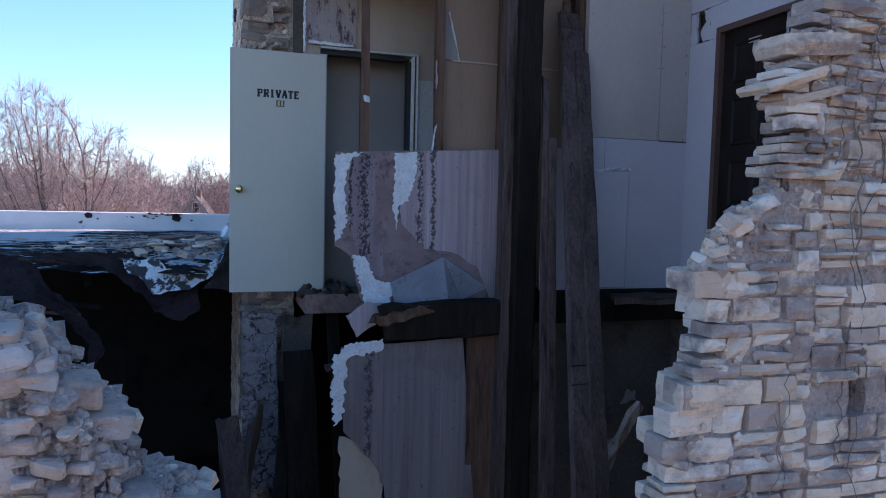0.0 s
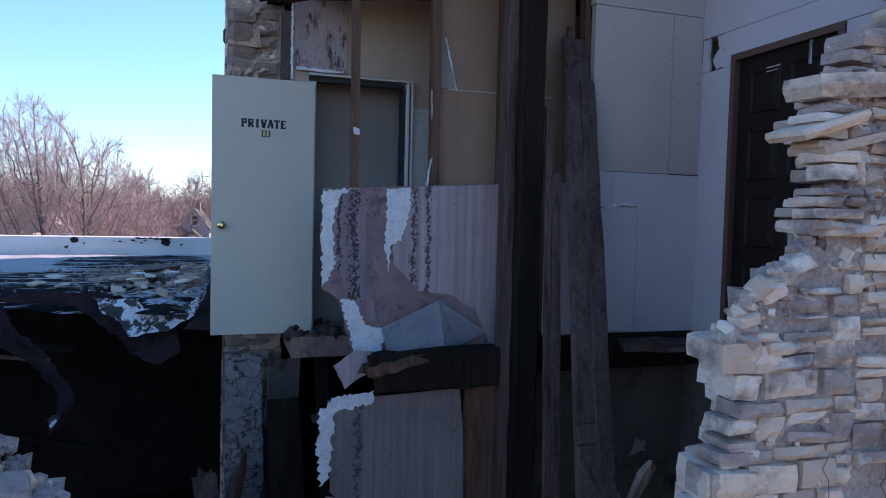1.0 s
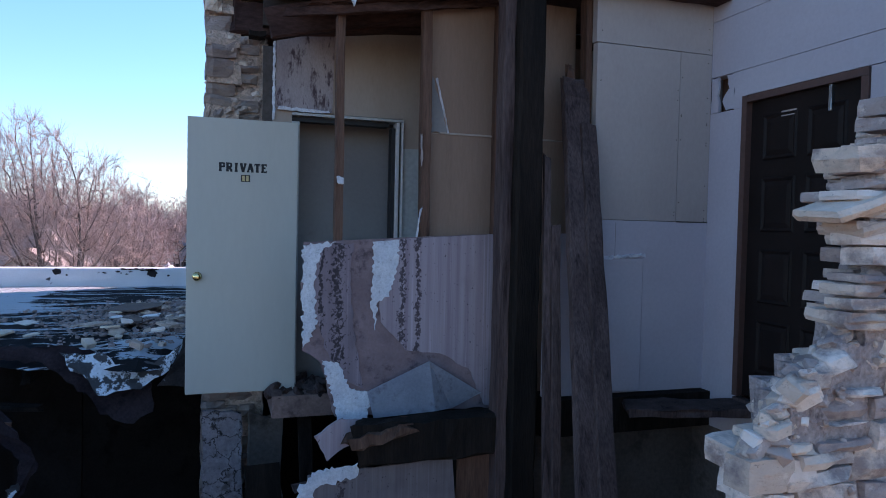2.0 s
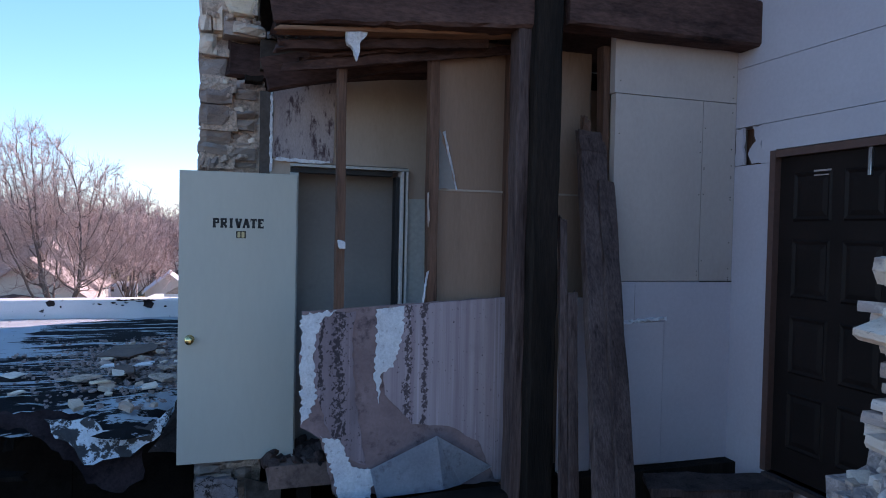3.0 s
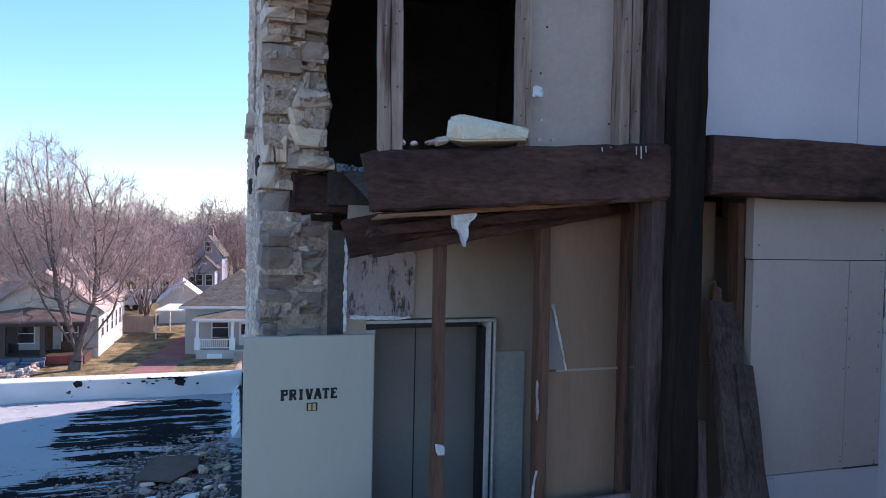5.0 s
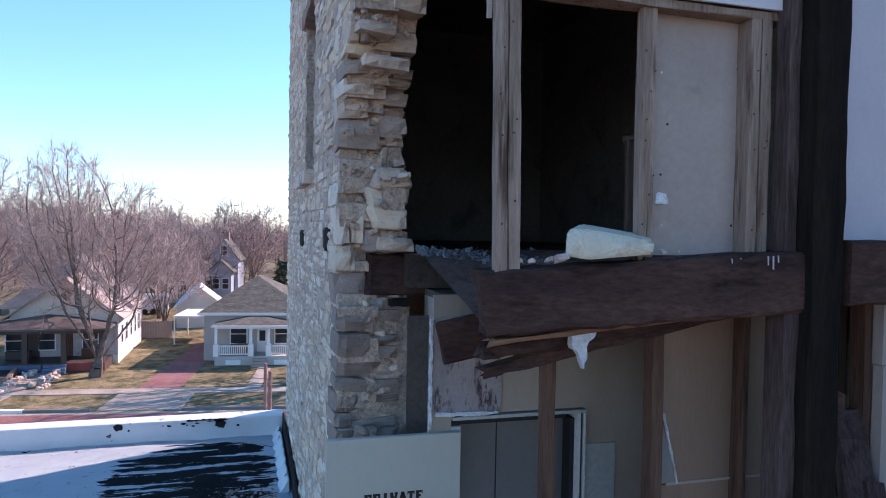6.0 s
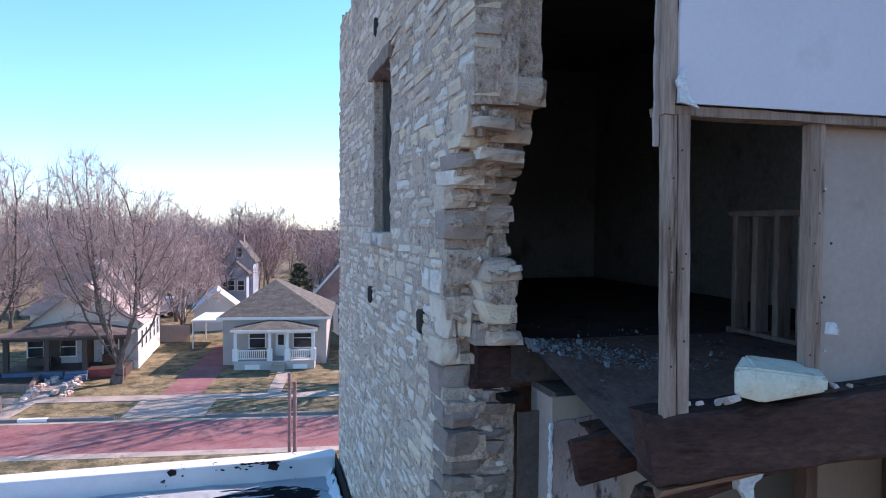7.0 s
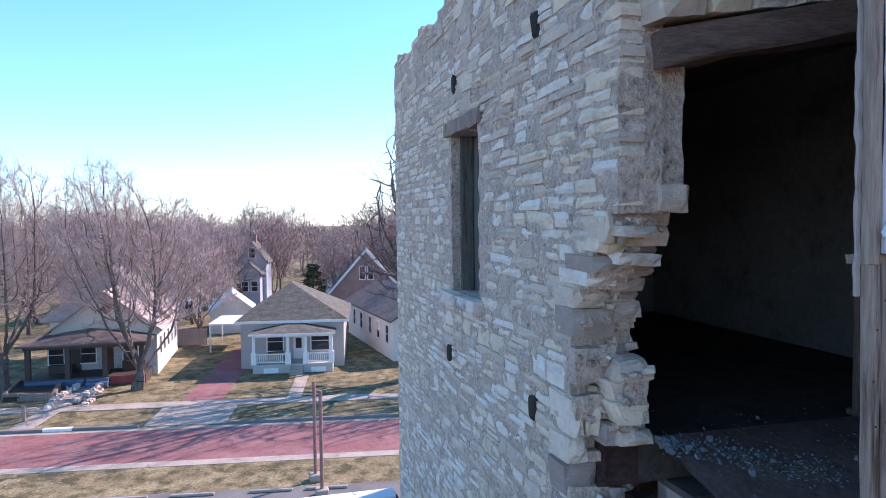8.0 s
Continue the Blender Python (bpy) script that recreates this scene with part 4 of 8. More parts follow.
# doorway frame and leaf
door = thing("door_1", "pale grey-green office door standing open against the wall", "door", kind="structure")
bm = bbox(0.065, 0.845, 5.905, 5.945, 8.43, 10.44)
leaf = part("door_leaf", bev(bm, 0.003), M["door"], door)
bm = B()
lathe(bm, [(0.033, 0), (0.033, -0.008), (0.014, -0.012), (0.013, -0.035), (0.024, -0.042), (0.03, -0.055), (0.026, -0.068), (0.012, -0.074)], (0.14, 5.905, 9.29), "y")
part("door_knob", bm, M["brass"], leaf, "polished brass knob", smooth=True)
def slab_letter(bm, ch, x, z, w, h, y):
    """One slab-serif capital built of bars, its lower left corner at x, z."""
    t, f = 0.31 * h, 0.19 * h
    bar = lambda a, b, c, d: box(bm, x + a * w, x + b * w, y - 0.0015, y, z + c, z + d)

    def slant(a, b, wide=t):
        d = 0.5 * wide
        p = [(x + a[0] * w - d, z + a[1]), (x + a[0] * w + d, z + a[1]), (x + b[0] * w + d, z + b[1]), (x + b[0] * w - d, z + b[1])]
        v = [bm.verts.new((u, k, q)) for k in (y - 0.0016, y) for u, q in p]
        bm.faces.new(v[:4])
        bm.faces.new(v[4:][::-1])
        for i in range(4):
            bm.faces.new((v[i], v[i + 4], v[(i + 1) % 4 + 4], v[(i + 1) % 4]))
    if ch in "PRTEI":
        c = 0.5 if ch in "TI" else 0.24
        bar(c - 0.21, c + 0.21, f, h - f)
        bar(c - 0.25, c + 0.25, 0, f)
    if ch in "PR":
        bar(0.0, 0.85, h - f, h)
        bar(0.36, 0.85, h * 0.44, h * 0.44 + f)
        bar(0.70, 1.0, h * 0.47, h * 0.97)
    if ch == "R":
        slant((0.52, h * 0.46), (0.84, f))
        bar(0.68, 1.04, 0, f)
    if ch == "I":
        bar(0.25, 0.75, h - f, h)
    if ch == "T":
        bar(0.0, 1.0, h - f, h)
        bar(0.0, 0.13, h * 0.7, h - f)
        bar(0.87, 1.0, h * 0.7, h - f)
    if ch == "E":
        bar(0.0, 0.95, h - f, h)
        bar(0.36, 0.72, h * 0.45, h * 0.45 + f)
        bar(0.0, 0.95, 0, f)
        bar(0.83, 0.95, f, h * 0.28)
        bar(0.83, 0.95, h * 0.72, h - f)
    if ch == "V":
        slant((0.18, h - f), (0.5, 0))
        slant((0.82, h - f), (0.5, 0), t * 0.7)
        bar(-0.04, 0.4, h - f, h)
        bar(0.6, 1.04, h - f, h)
    if ch == "A":
        slant((0.5, h), (0.16, f), t * 0.7)
        slant((0.5, h), (0.84, f))
        bar(0.3, 0.7, h * 0.3, h * 0.3 + f * 0.8)
        bar(-0.06, 0.34, 0, f)
        bar(0.64, 1.06, 0, f)


lbm = B()
for i, ch in enumerate("PRIVATE"):
    slab_letter(lbm, ch, -0.17 + 0.0497 * i, 0.0, 0.042, 0.066, 0.0)
tme = finish(lbm, "lettering", M["ink"])
tme.materials.clear()
tme.materials.append(M["ink"])
txt = part("lettering", tme, None, leaf, "black capital letters reading PRIVATE")
txt.matrix_basis = pose(0.451, 5.9045, 10.055)
part("number_plate", bbox(0.435, 0.50, 5.900, 5.9045, 9.985, 10.035), M["plate"], leaf, "small dark plate")
for x in (0.444, 0.471):
    part("number_bar", bbox(x, x + 0.019, 5.897, 5.8995, 9.99, 10.03), M["gold"], leaf, "pale bar on the plate")
jamb = thing("door_frame", "pale metal door frame of the open doorway", "door frame", kind="structure")
part("jamb", bbox(1.63, 1.665, YD - 0.02, YD + 0.12, 8.43, 10.5), M["frame_grey"], jamb)
part("bead", bbox(1.612, 1.628, YD - 0.03, YD + 0.10, 8.43, 10.5), M["trim_pale"], jamb, "pale edge bead")
part("bead", bbox(1.652, 1.662, YD - 0.034, YD - 0.021, 8.43, 10.5), M["trim_pale"], jamb, "pale edge bead")
part("gap", bbox(1.633, 1.643, YD - 0.024, YD - 0.0205, 8.43, 10.5), M["plate"], jamb, "dark gap along the frame")
part("stop", bbox(1.58, 1.61, YD + 0.02, YD + 0.12, 8.43, 10.46), M["ink"], jamb)
part("head", bbox(0.80, 1.665, YD - 0.03, YD + 0.12, 10.503, 10.522), M["frame_grey"], jamb)
part("head_stop", bbox(0.80, 1.553, YD + 0.02, YD + 0.12, 10.465, 10.50), M["ink"], jamb)
part("jamb", bbox(0.80, 0.86, YD + 0.002, YD + 0.12, 8.43, 10.46), M["frame_grey"], jamb)
# hall behind the doorway
solid("wall_hall", bbox(0.74, 2.5, 6.3, 6.4, 8.3, 11.2), M["hall"], "dull grey hall wall behind the doorway", "wall", kind="structure")
solid("hall_joint", bbox(1.21, 1.216, 6.294, 6.302, 8.5, 11.1), M["plate"], "narrow joint in the hall wall", "joint", kind="structure")
solid("hall_side", bbox(2.4, 2.5, 6.046, 6.3, 8.3, 11.2), M["hall"], "dull side wall of the hall", "wall", kind="structure")
solid("hall_side_left", bbox(0.735, 0.765, 6.046, 6.3, 8.3, 11.2), M["tan_board"], "dull side wall of the hall by the stone", "wall", kind="structure")
solid("ceiling_hall", bbox(0.74, 2.5, 6.046, 6.4, 11.2, 11.24), M["brown_wall"], "dark hall ceiling", "ceiling", kind="structure")
solid("floor_hall", bbox(0.67, 3.7, 5.75, 6.85, 8.26, 8.42), M["deck"], "worn boards of the middle floor", "floor", kind="structure")
# loose studs and brown board
YS = 5.12
for x, dz, w, t in ((1.02, 11.03, 0.05, "thin brown wall stud standing free"), (1.60, 11.2, 0.062, "brown wall stud with torn board along it")):
    bm = B()
    timber(bm, (x + 0.01, YS, 8.45), (x, YS, dz), w, 0.09, 9, 0.004, int(x * 77), up=(0, 1, 0))
    solid("stud", bm, M["stud_brown"], t, "stud", "brown studs")
ob = tagged(new("foam_dab", boulder_mesh(3, M["gypsum"], "foam_dab")), "white foam dab on the stud", "foam", "foam dabs")
ob.matrix_world = Matrix.Translation((1.03, 5.065, 9.97)) @ Matrix.Diagonal((0.05, 0.04, 0.055, 1))
ob = tagged(new("foam_dab", boulder_mesh(5, M["gypsum"], "foam_dab")), "white foam dab on the pine stud", "foam", "foam dabs")
ob.matrix_world = Matrix.Translation((1.40, 4.79, 11.775)) @ Matrix.Diagonal((0.055, 0.04, 0.055, 1))
brown = thing("brown_wallboard", "brown paper-faced wallboard between stud and post", "wallboard")
part("upper_sheet", bbox(1.655, 2.75, YS + 0.05, YS + 0.065, 10.335, 11.3), M["brown_board"], brown)
part("lower_sheet", bbox(1.655, 2.75, YS + 0.05, YS + 0.065, 8.45, 10.325), M["brown_board"], brown)
bm = B()
ragged(bm, [(1.66, 10.335), (1.78, 10.335), (1.72, 10.55), (1.655, 10.72)], lambda u, w, d: (u, YS + 0.042 + d, w), 0.006, 0.008, 0.04, 46)
part("torn_patch", bm, M["hall"], brown, "torn grey paper patch")
bm = B()
timber(bm, (1.72, YS + 0.045, 10.33), (2.6, YS + 0.045, 10.33), 0.008, 0.012, 5, 0.001, 47)
part("seam", bm, M["beige"], brown, "pale seam")
bm = B()
timber(bm, (1.69, YS + 0.04, 10.7), (1.785, YS + 0.04, 10.33), 0.006, 0.01, 8, 0.006, 48)
part("torn_edge", bm, M["gypsum"], brown, "white torn edge")
for p, q, s in (((1.565, YS - 0.05, 10.3), (1.57, YS - 0.05, 10.1), 49), ((1.545, YS - 0.05, 9.62), (1.57, YS - 0.05, 9.8), 50)):
    bm = B()
    timber(bm, p, q, 0.009, 0.012, 5, 0.005, s, up=(0, 1, 0), end0=0.02, end1=0.02)
    part("torn_edge", bm, M["tan_board" if s == 49 else "gypsum"], brown, "pale torn edge")
bm = B()
timber(bm, (2.12, YS, 8.4), (2.12, YS, 11.28), 0.03, 0.09, 6, 0.004, 51, up=(0, 1, 0))
part("stud", bm, M["stud_brown"], brown)
bm = B()
timber(bm, (2.72, 4.93, 8.6), (2.70, 4.93, 11.28), 0.05, 0.09, 6, 0.004, 52, up=(0, 1, 0))
part("stud", bm, M["stud_brown"], brown)

# torn drywall sheets
def drywall(name, c1, c2, spots, bands, dense=0.0):
    """Water-stained paper: vertical streaks, pale run lines, and dotted mould in bands given as (centre x, half width)."""
    m, nt, b = nodes_of(name)
    col = mix(nt, ramp(nt, noise_fac(nt, 5.0, 5, (5, 1, 0.10), 0.6), 0.33, 0.67), c1, c2)
    col = mix(nt, ramp(nt, noise_fac(nt, 9.0, 3, (5, 1, 0.05), 0.5, (2, 1, 0)), 0.60, 0.68, 0.0, 0.5), col, tuple(min(1, v * 1.35) for v in c2))
    col = mix(nt, ramp(nt, noise_fac(nt, 3.0, 5, (1, 1, 0.7), 0.6, (7, 3, 1)), 0.5, 0.75, 0.0, 0.6), col, tuple(v * 0.62 for v in c1))
    sep = nt.nodes.new("ShaderNodeSeparateXYZ")
    nt.links.new(nt.nodes.new("ShaderNodeNewGeometry").outputs["Position"], sep.inputs[0])
    dots = noise_fac(nt, 42, 4, (1, 1, 0.8), 0.7, (5, 5, 5))
    wobble = ramp(nt, noise_fac(nt, 6, 3, (1, 1, 1), 0.5, (1, 8, 2)), 0.3, 0.7, -0.02, 0.02)
    for c, w in bands:
        d = nt.nodes.new("ShaderNodeMath")
        d.operation = "SUBTRACT"
        nt.links.new(sep.outputs[0], d.inputs[0])
        d.inputs[1].default_value = c
        e = nt.nodes.new("ShaderNodeMath")
        e.operation = "ADD"
        nt.links.new(d.outputs[0], e.inputs[0])
        nt.links.new(wobble, e.inputs[1])
        f = nt.nodes.new("ShaderNodeMath")
        f.operation = "ABSOLUTE"
        nt.links.new(e.outputs[0], f.inputs[0])
        lift = ramp(nt, f.outputs[0], 0.0, w, 0.12, -0.12)
        g = nt.nodes.new("ShaderNodeMath")
        g.operation = "ADD"
        nt.links.new(dots, g.inputs[0])
        nt.links.new(lift, g.inputs[1])
        col = mix(nt, ramp(nt, g.outputs[0], 0.53, 0.58, 0.0, 0.9), col, spots)
    col = mix(nt, ramp(nt, dots, 0.64 - dense, 0.70 - dense, 0.0, 0.7), col, spots)
    fine = noise_fac(nt, 90, 3)
    bp = nt.nodes.new("ShaderNodeBump")
    bp.inputs["Strength"].default_value, bp.inputs["Distance"].default_value = 0.25, 0.006
    nt.links.new(fine, bp.inputs["Height"])
    nt.links.new(bp.outputs[0], b.inputs["Normal"])
    nt.links.new(col, b.inputs["Base Color"])
    b.inputs["Roughness"].default_value = 0.92
    return m


M["lilac"] = drywall("stained_lilac_drywall", (0.285, 0.205, 0.23), (0.405, 0.32, 0.345), (0.05, 0.033, 0.04), ((1.455, 0.05), (1.56, 0.04)))
M["mould"] = drywall("mouldy_drywall", (0.20, 0.142, 0.162), (0.265, 0.195, 0.215), (0.03, 0.021, 0.026), ((1.02, 0.07), (0.92, 0.03)), 0.05)
M["brown_core"] = surface("brown_torn_paper", (0.205, 0.135, 0.14), (0.27, 0.18, 0.185), (0.09, 0.06, 0.065), 6, 60, 0.92, 0.2, grain=0.12)
YP = 5.06
sheet = thing("torn_drywall", "torn water-stained drywall sheet standing on the lower beam", "drywall")
pl = lambda o: (lambda u, w, d: (u, YP + o + d, w))
bm = B()
ragged(bm, [(0.80, 9.57), (2.22, 9.655), (2.22, 8.44), (1.02, 8.44), (0.92, 8.80), (0.80, 8.88)], pl(0), 0.013, 0.012, 0.05, 61, (0, 1))
part("backing", bm, M["brown_core"], sheet, "brown torn paper layer")
bm = B()
ragged(bm, [(1.33, 9.595), (2.21, 9.65), (2.21, 8.46), (2.05, 8.46), (1.93, 8.72), (1.72, 8.83), (1.48, 8.86), (1.31, 9.05), (1.30, 9.2)], pl(-0.010), 0.008, 0.008, 0.04, 62, (0, 1))
part("face", bm, M["lilac"], sheet, "streaked lilac-grey paper face")
bm = B()
ragged(bm, [(0.87, 9.55), (1.12, 9.57), (1.10, 9.30), (1.14, 8.90), (1.20, 8.62), (1.02, 8.70), (0.92, 8.98), (0.87, 9.2)], pl(-0.008), 0.006, 0.010, 0.04, 63)
part("mouldy_face", bm, M["mould"], sheet, "mould-blackened paper face")
bm = B()
ragged(bm, [(1.245, 9.58), (1.42, 9.595), (1.41, 9.42), (1.36, 9.22), (1.28, 9.18), (1.27, 9.0), (1.235, 9.15), (1.25, 9.35)], pl(-0.016), 0.005, 0.011, 0.017, 64, (0,))
part("bare_patch", bm, M["gypsum"], sheet, "white bare gypsum patch")
bm = B()
ragged(bm, [(0.795, 9.55), (1.0, 9.575), (0.90, 9.50), (0.865, 9.3), (0.89, 9.05), (0.83, 8.93), (0.80, 8.9)], pl(-0.014), 0.006, 0.013, 0.016, 65)
part("bare_edge", bm, M["gypsum"], sheet, "white crumbling gypsum edge")
bm = B()
ragged(bm, [(0.92, 8.82), (1.02, 8.80), (1.12, 8.62), (1.24, 8.58), (1.23, 8.42), (1.03, 8.42), (0.99, 8.62)], pl(-0.02), 0.008, 0.013, 0.016, 66)
part("bare_corner", bm, M["gypsum"], sheet, "white broken gypsum corner")
# folded flap: two creased faces
bm = B()
v = [bm.verts.new(p) for p in ((1.22, YP - 0.03, 8.60), (1.62, YP - 0.10, 8.80), (1.66, YP - 0.13, 8.47), (1.26, YP - 0.06, 8.43), (2.02, YP - 0.03, 8.55), (1.80, YP - 0.05, 8.46))]
bm.faces.new((v[0], v[1], v[2], v[3]))
bm.faces.new((v[1], v[4], v[5], v[2]))
bmesh.ops.solidify(bm, geom=list(bm.faces), thickness=0.008)
part("flap", bm, surface("bluish_torn_paper", (0.34, 0.36, 0.42), (0.44, 0.46, 0.52), (0.26, 0.25, 0.29), 5, 60, 0.85, 0.3, stain=(0.55, 0.68), stain_scale=11, grain=0.12), sheet, "creased blue-grey paper flap")
# small loose piece and the second sheet below
bm = B()
ragged(bm, [(0.86, 8.38), (1.02, 8.48), (1.16, 8.46), (1.14, 8.36), (0.94, 8.22)], lambda u, w, d: (u, 4.86 + d, w), 0.014, 0.006, 0.04, 67)
solid("drywall_scrap", bm, M["lilac"], "small broken drywall scrap wedged at the beam end", "drywall")
low = thing("lower_drywall", "streaked drywall sheet hanging under the lower beam", "drywall")
bm = B()
ragged(bm, [(0.82, 8.16), (1.74, 8.20), (1.86, 6.9), (1.2, 6.9), (1.10, 7.25), (0.84, 7.55)], lambda u, w, d: (u, 4.80 + d, w), 0.013, 0.012, 0.05, 68, (0, 1))
part("face", bm, drywall("grimy_lower_drywall", (0.15, 0.115, 0.125), (0.225, 0.185, 0.185), (0.05, 0.035, 0.04), ((1.02, 0.05),)), low)
bm = B()
ragged(bm, [(0.76, 8.10), (0.86, 8.18), (1.12, 8.22), (1.12, 8.14), (0.86, 8.08), (0.83, 7.65), (0.77, 7.6), (0.75, 7.9)], lambda u, w, d: (u, 4.785 + d, w), 0.01, 0.016, 0.017, 69)
part("bare_edge", bm, M["gypsum"], low, "white torn gypsum edge")
bm = B()
ragged(bm, [(0.82, 7.5), (0.98, 7.45), (1.15, 7.15), (1.15, 6.7), (0.84, 6.7)], lambda u, w, d: (u, 4.84 + d, w), 0.012, 0.012, 0.04, 70)
part("backing", bm, M["beige"], low, "beige back layer")
bm = B()
timber(bm, (1.93, 4.82, 6.6), (1.93, 4.82, 8.2), 0.30, 0.04, 8, 0.008, 71, up=(0, 1, 0))
solid("plank", bm, M["stud_brown"], "rotted reddish brown plank beside the post", "plank", "planks by the post")

solid("sill_board", bbox(2.38, 2.60, 4.81, 4.85, 8.55, 9.66), M["siding_r"], "short pale board behind the leaning timber", "board", kind="structure")

# boarded back wall and right wall of the porch room
YB, XR = 4.82, 3.67
sid = thing("wall_siding", "off-white wallboard wall with nail rows and patched lower part", "wall", kind="structure")
part("board", bbox(2.72, 3.67, YB, YB + 0.06, 10.975, 11.34), M["siding"], sid)
part("board", bbox(2.73, 3.40, YB + 0.001, YB + 0.06, 9.765, 10.97), M["siding"], sid)
part("board", bbox(3.404, 3.67, YB, YB + 0.06, 9.765, 10.97), M["siding"], sid)
part("board", bbox(2.62, 3.67, YB - 0.004, YB + 0.056, 8.55, 9.76), M["siding_r"], sid)
bm = bbox(2.74, 3.13, YB - 0.022, YB - 0.004, 8.56, 9.50)
part("patch", bev(bm, 0.006), M["siding_r"], sid, "lighter lower patch board")
part("patch", bbox(2.74, 2.90, YB - 0.014, YB - 0.004, 9.51, 9.75), M["siding_r"], sid)
# first two strips paint the patch edges' shadow lines; the last is a joint
for u0, u1, z0, z1 in ((3.130, 3.138, 8.56, 9.48), (2.903, 2.909, 9.51, 9.75), (3.404, 3.67, 9.757, 9.766)):
    part("gap", bbox(u0, u1, YB - 0.0065, YB - 0.0035, z0, z1), M["hall" if z1 - z0 > 0.1 else "plate"], sid, "dark line, painted shadow at the patch edges and a board joint")
bm = B()
timber(bm, (2.74, YB - 0.026, 9.495), (3.13, YB - 0.026, 9.52), 0.014, 0.014, 16, 0.010, 73)
part("torn_edge", bm, M["gypsum"], sid, "torn white edge")
items = []
for k in range(46):
    x = rnd.choice((2.76, 3.385, 3.42, 3.64))
    z = 8.7 + 2.5 * rnd.random()
    items.append((LUMPS[0], Matrix.Translation((x, YB - 0.001, z)) @ Matrix.Diagonal((0.008, 0.004, 0.008, 1))))
join_copies(items, "nails", M["plate"], sid, "rusty nail heads")
solid("sill_beam", bbox(2.35, 3.72, 4.72, 5.0, 8.30, 8.546), M["timber_up"], "dark sill beam under the boarded wall", "beam", kind="structure")
solid("wall_lower_back", bbox(2.25, 3.72, 4.90, 5.0, 5.0, 8.3), M["brown_wall"], "dark brown plaster wall of the lower storey", "wall", kind="structure")
for k, (x, z, w, h) in enumerate(((2.93, 7.555, 0.15, 0.17), (3.27, 7.62, 0.16, 0.12), (3.05, 7.2, 0.2, 0.15))):
    bm = B()
    ragged(bm, [(x - w / 2, z - h / 2), (x + w / 2, z - h * 0.3), (x + w * 0.4, z + h / 2), (x - w * 0.2, z + h * 0.4)], lambda u, q, d: (u, 4.893 + d, q), 0.012, 0.02, 0.03, 400 + k)
    solid("plaster_patch", bm, M["hall"], "pale plaster patch clinging to the brown wall", "plaster", "plaster patches")
# lower storey shell, its near-black colour standing in for shade
solid("wall_lower_rear", bbox(0.6, 2.25, 7.6, 7.7, 5.0, 8.3), M["shade_black"], "dark wall of the lower storey", "wall", kind="structure")
solid("wall_lower_side", bbox(2.2, 2.25, 5.0, 7.6, 5.0, 8.3), M["shade_black"], "dark side wall of the lower storey", "wall", kind="structure")
solid("floor_lower", bbox(-9.0, 3.9, 2.4, 12.0, 4.9, 5.0), M["shade_black"], "dark floor of the lower storey", "floor", kind="structure")
rw = thing("wall_right", "white boarded wall with a dark door and a window above", "wall", kind="structure")
DY0, DY1, DZ0, DZ1 = 3.58, 4.44, 8.58, 10.57
part("board", bbox(XR, XR + 0.12, DY1 + 0.05, YB - 0.002, 8.3, 10.545), M["siding_r"], rw)
part("board", bbox(XR, XR + 0.12, 4.46, 4.58, 10.547, 10.80), M["siding_r"], rw)
part("board", bbox(XR, XR + 0.12, 2.95, 4.46, DZ1 + 0.055, 10.80), M["siding_r"], rw)
part("board", bbox(XR, XR + 0.12, 2.95, YB - 0.002, 10.804, 11.20), M["siding_r"], rw)
part("board", bbox(XR, XR + 0.12, 4.52, YB - 0.002, 11.204, 14.5), M["siding_r"], rw)
part("board", bbox(XR, XR + 0.12, 2.95, 4.52, 11.204, 11.58), M["siding_r"], rw)
part("board", bbox(XR, XR + 0.12, 2.95, 4.52, 12.9, 14.5), M["siding_r"], rw)
part("board", bbox(XR, XR + 0.12, 2.95, DY0 - 0.05, 8.3, DZ1 + 0.05), M["siding_r"], rw)
part("board", bbox(XR, XR + 0.12, DY0 - 0.05, DY1 + 0.05, 8.3, DZ0), M["siding_r"], rw)
part("cavity", bbox(XR + 0.10, XR + 0.13, 4.4, 4.82, 10.5, 10.85), M["stud_brown"], rw, "brown lath behind the hole")
bm = B()
ragged(bm, [(4.58, 10.55), (4.66, 10.55), (4.70, 10.62), (4.63, 10.70), (4.665, 10.80), (4.58, 10.80)], lambda u, w, d: (XR + 0.0 + d, u, w), 0.02, 0.01, 0.03, 74)
part("broken_board", bm, M["siding_r"], rw)
bm = B()
ragged(bm, [(4.74, 10.55), (4.815, 10.55), (4.815, 10.80), (4.745, 10.80), (4.75, 10.7)], lambda u, w, d: (XR + 0.0 + d, u, w), 0.02, 0.01, 0.03, 75)
part("broken_board", bm, M["siding_r"], rw)
d2 = thing("door_2", "dark brown panelled door with a brown frame", "door", kind="structure")
leaf2 = part("door_leaf", bbox(XR + 0.03, XR + 0.07, DY0, DY1, DZ0 + 0.01, DZ1), M["black_door"], d2)
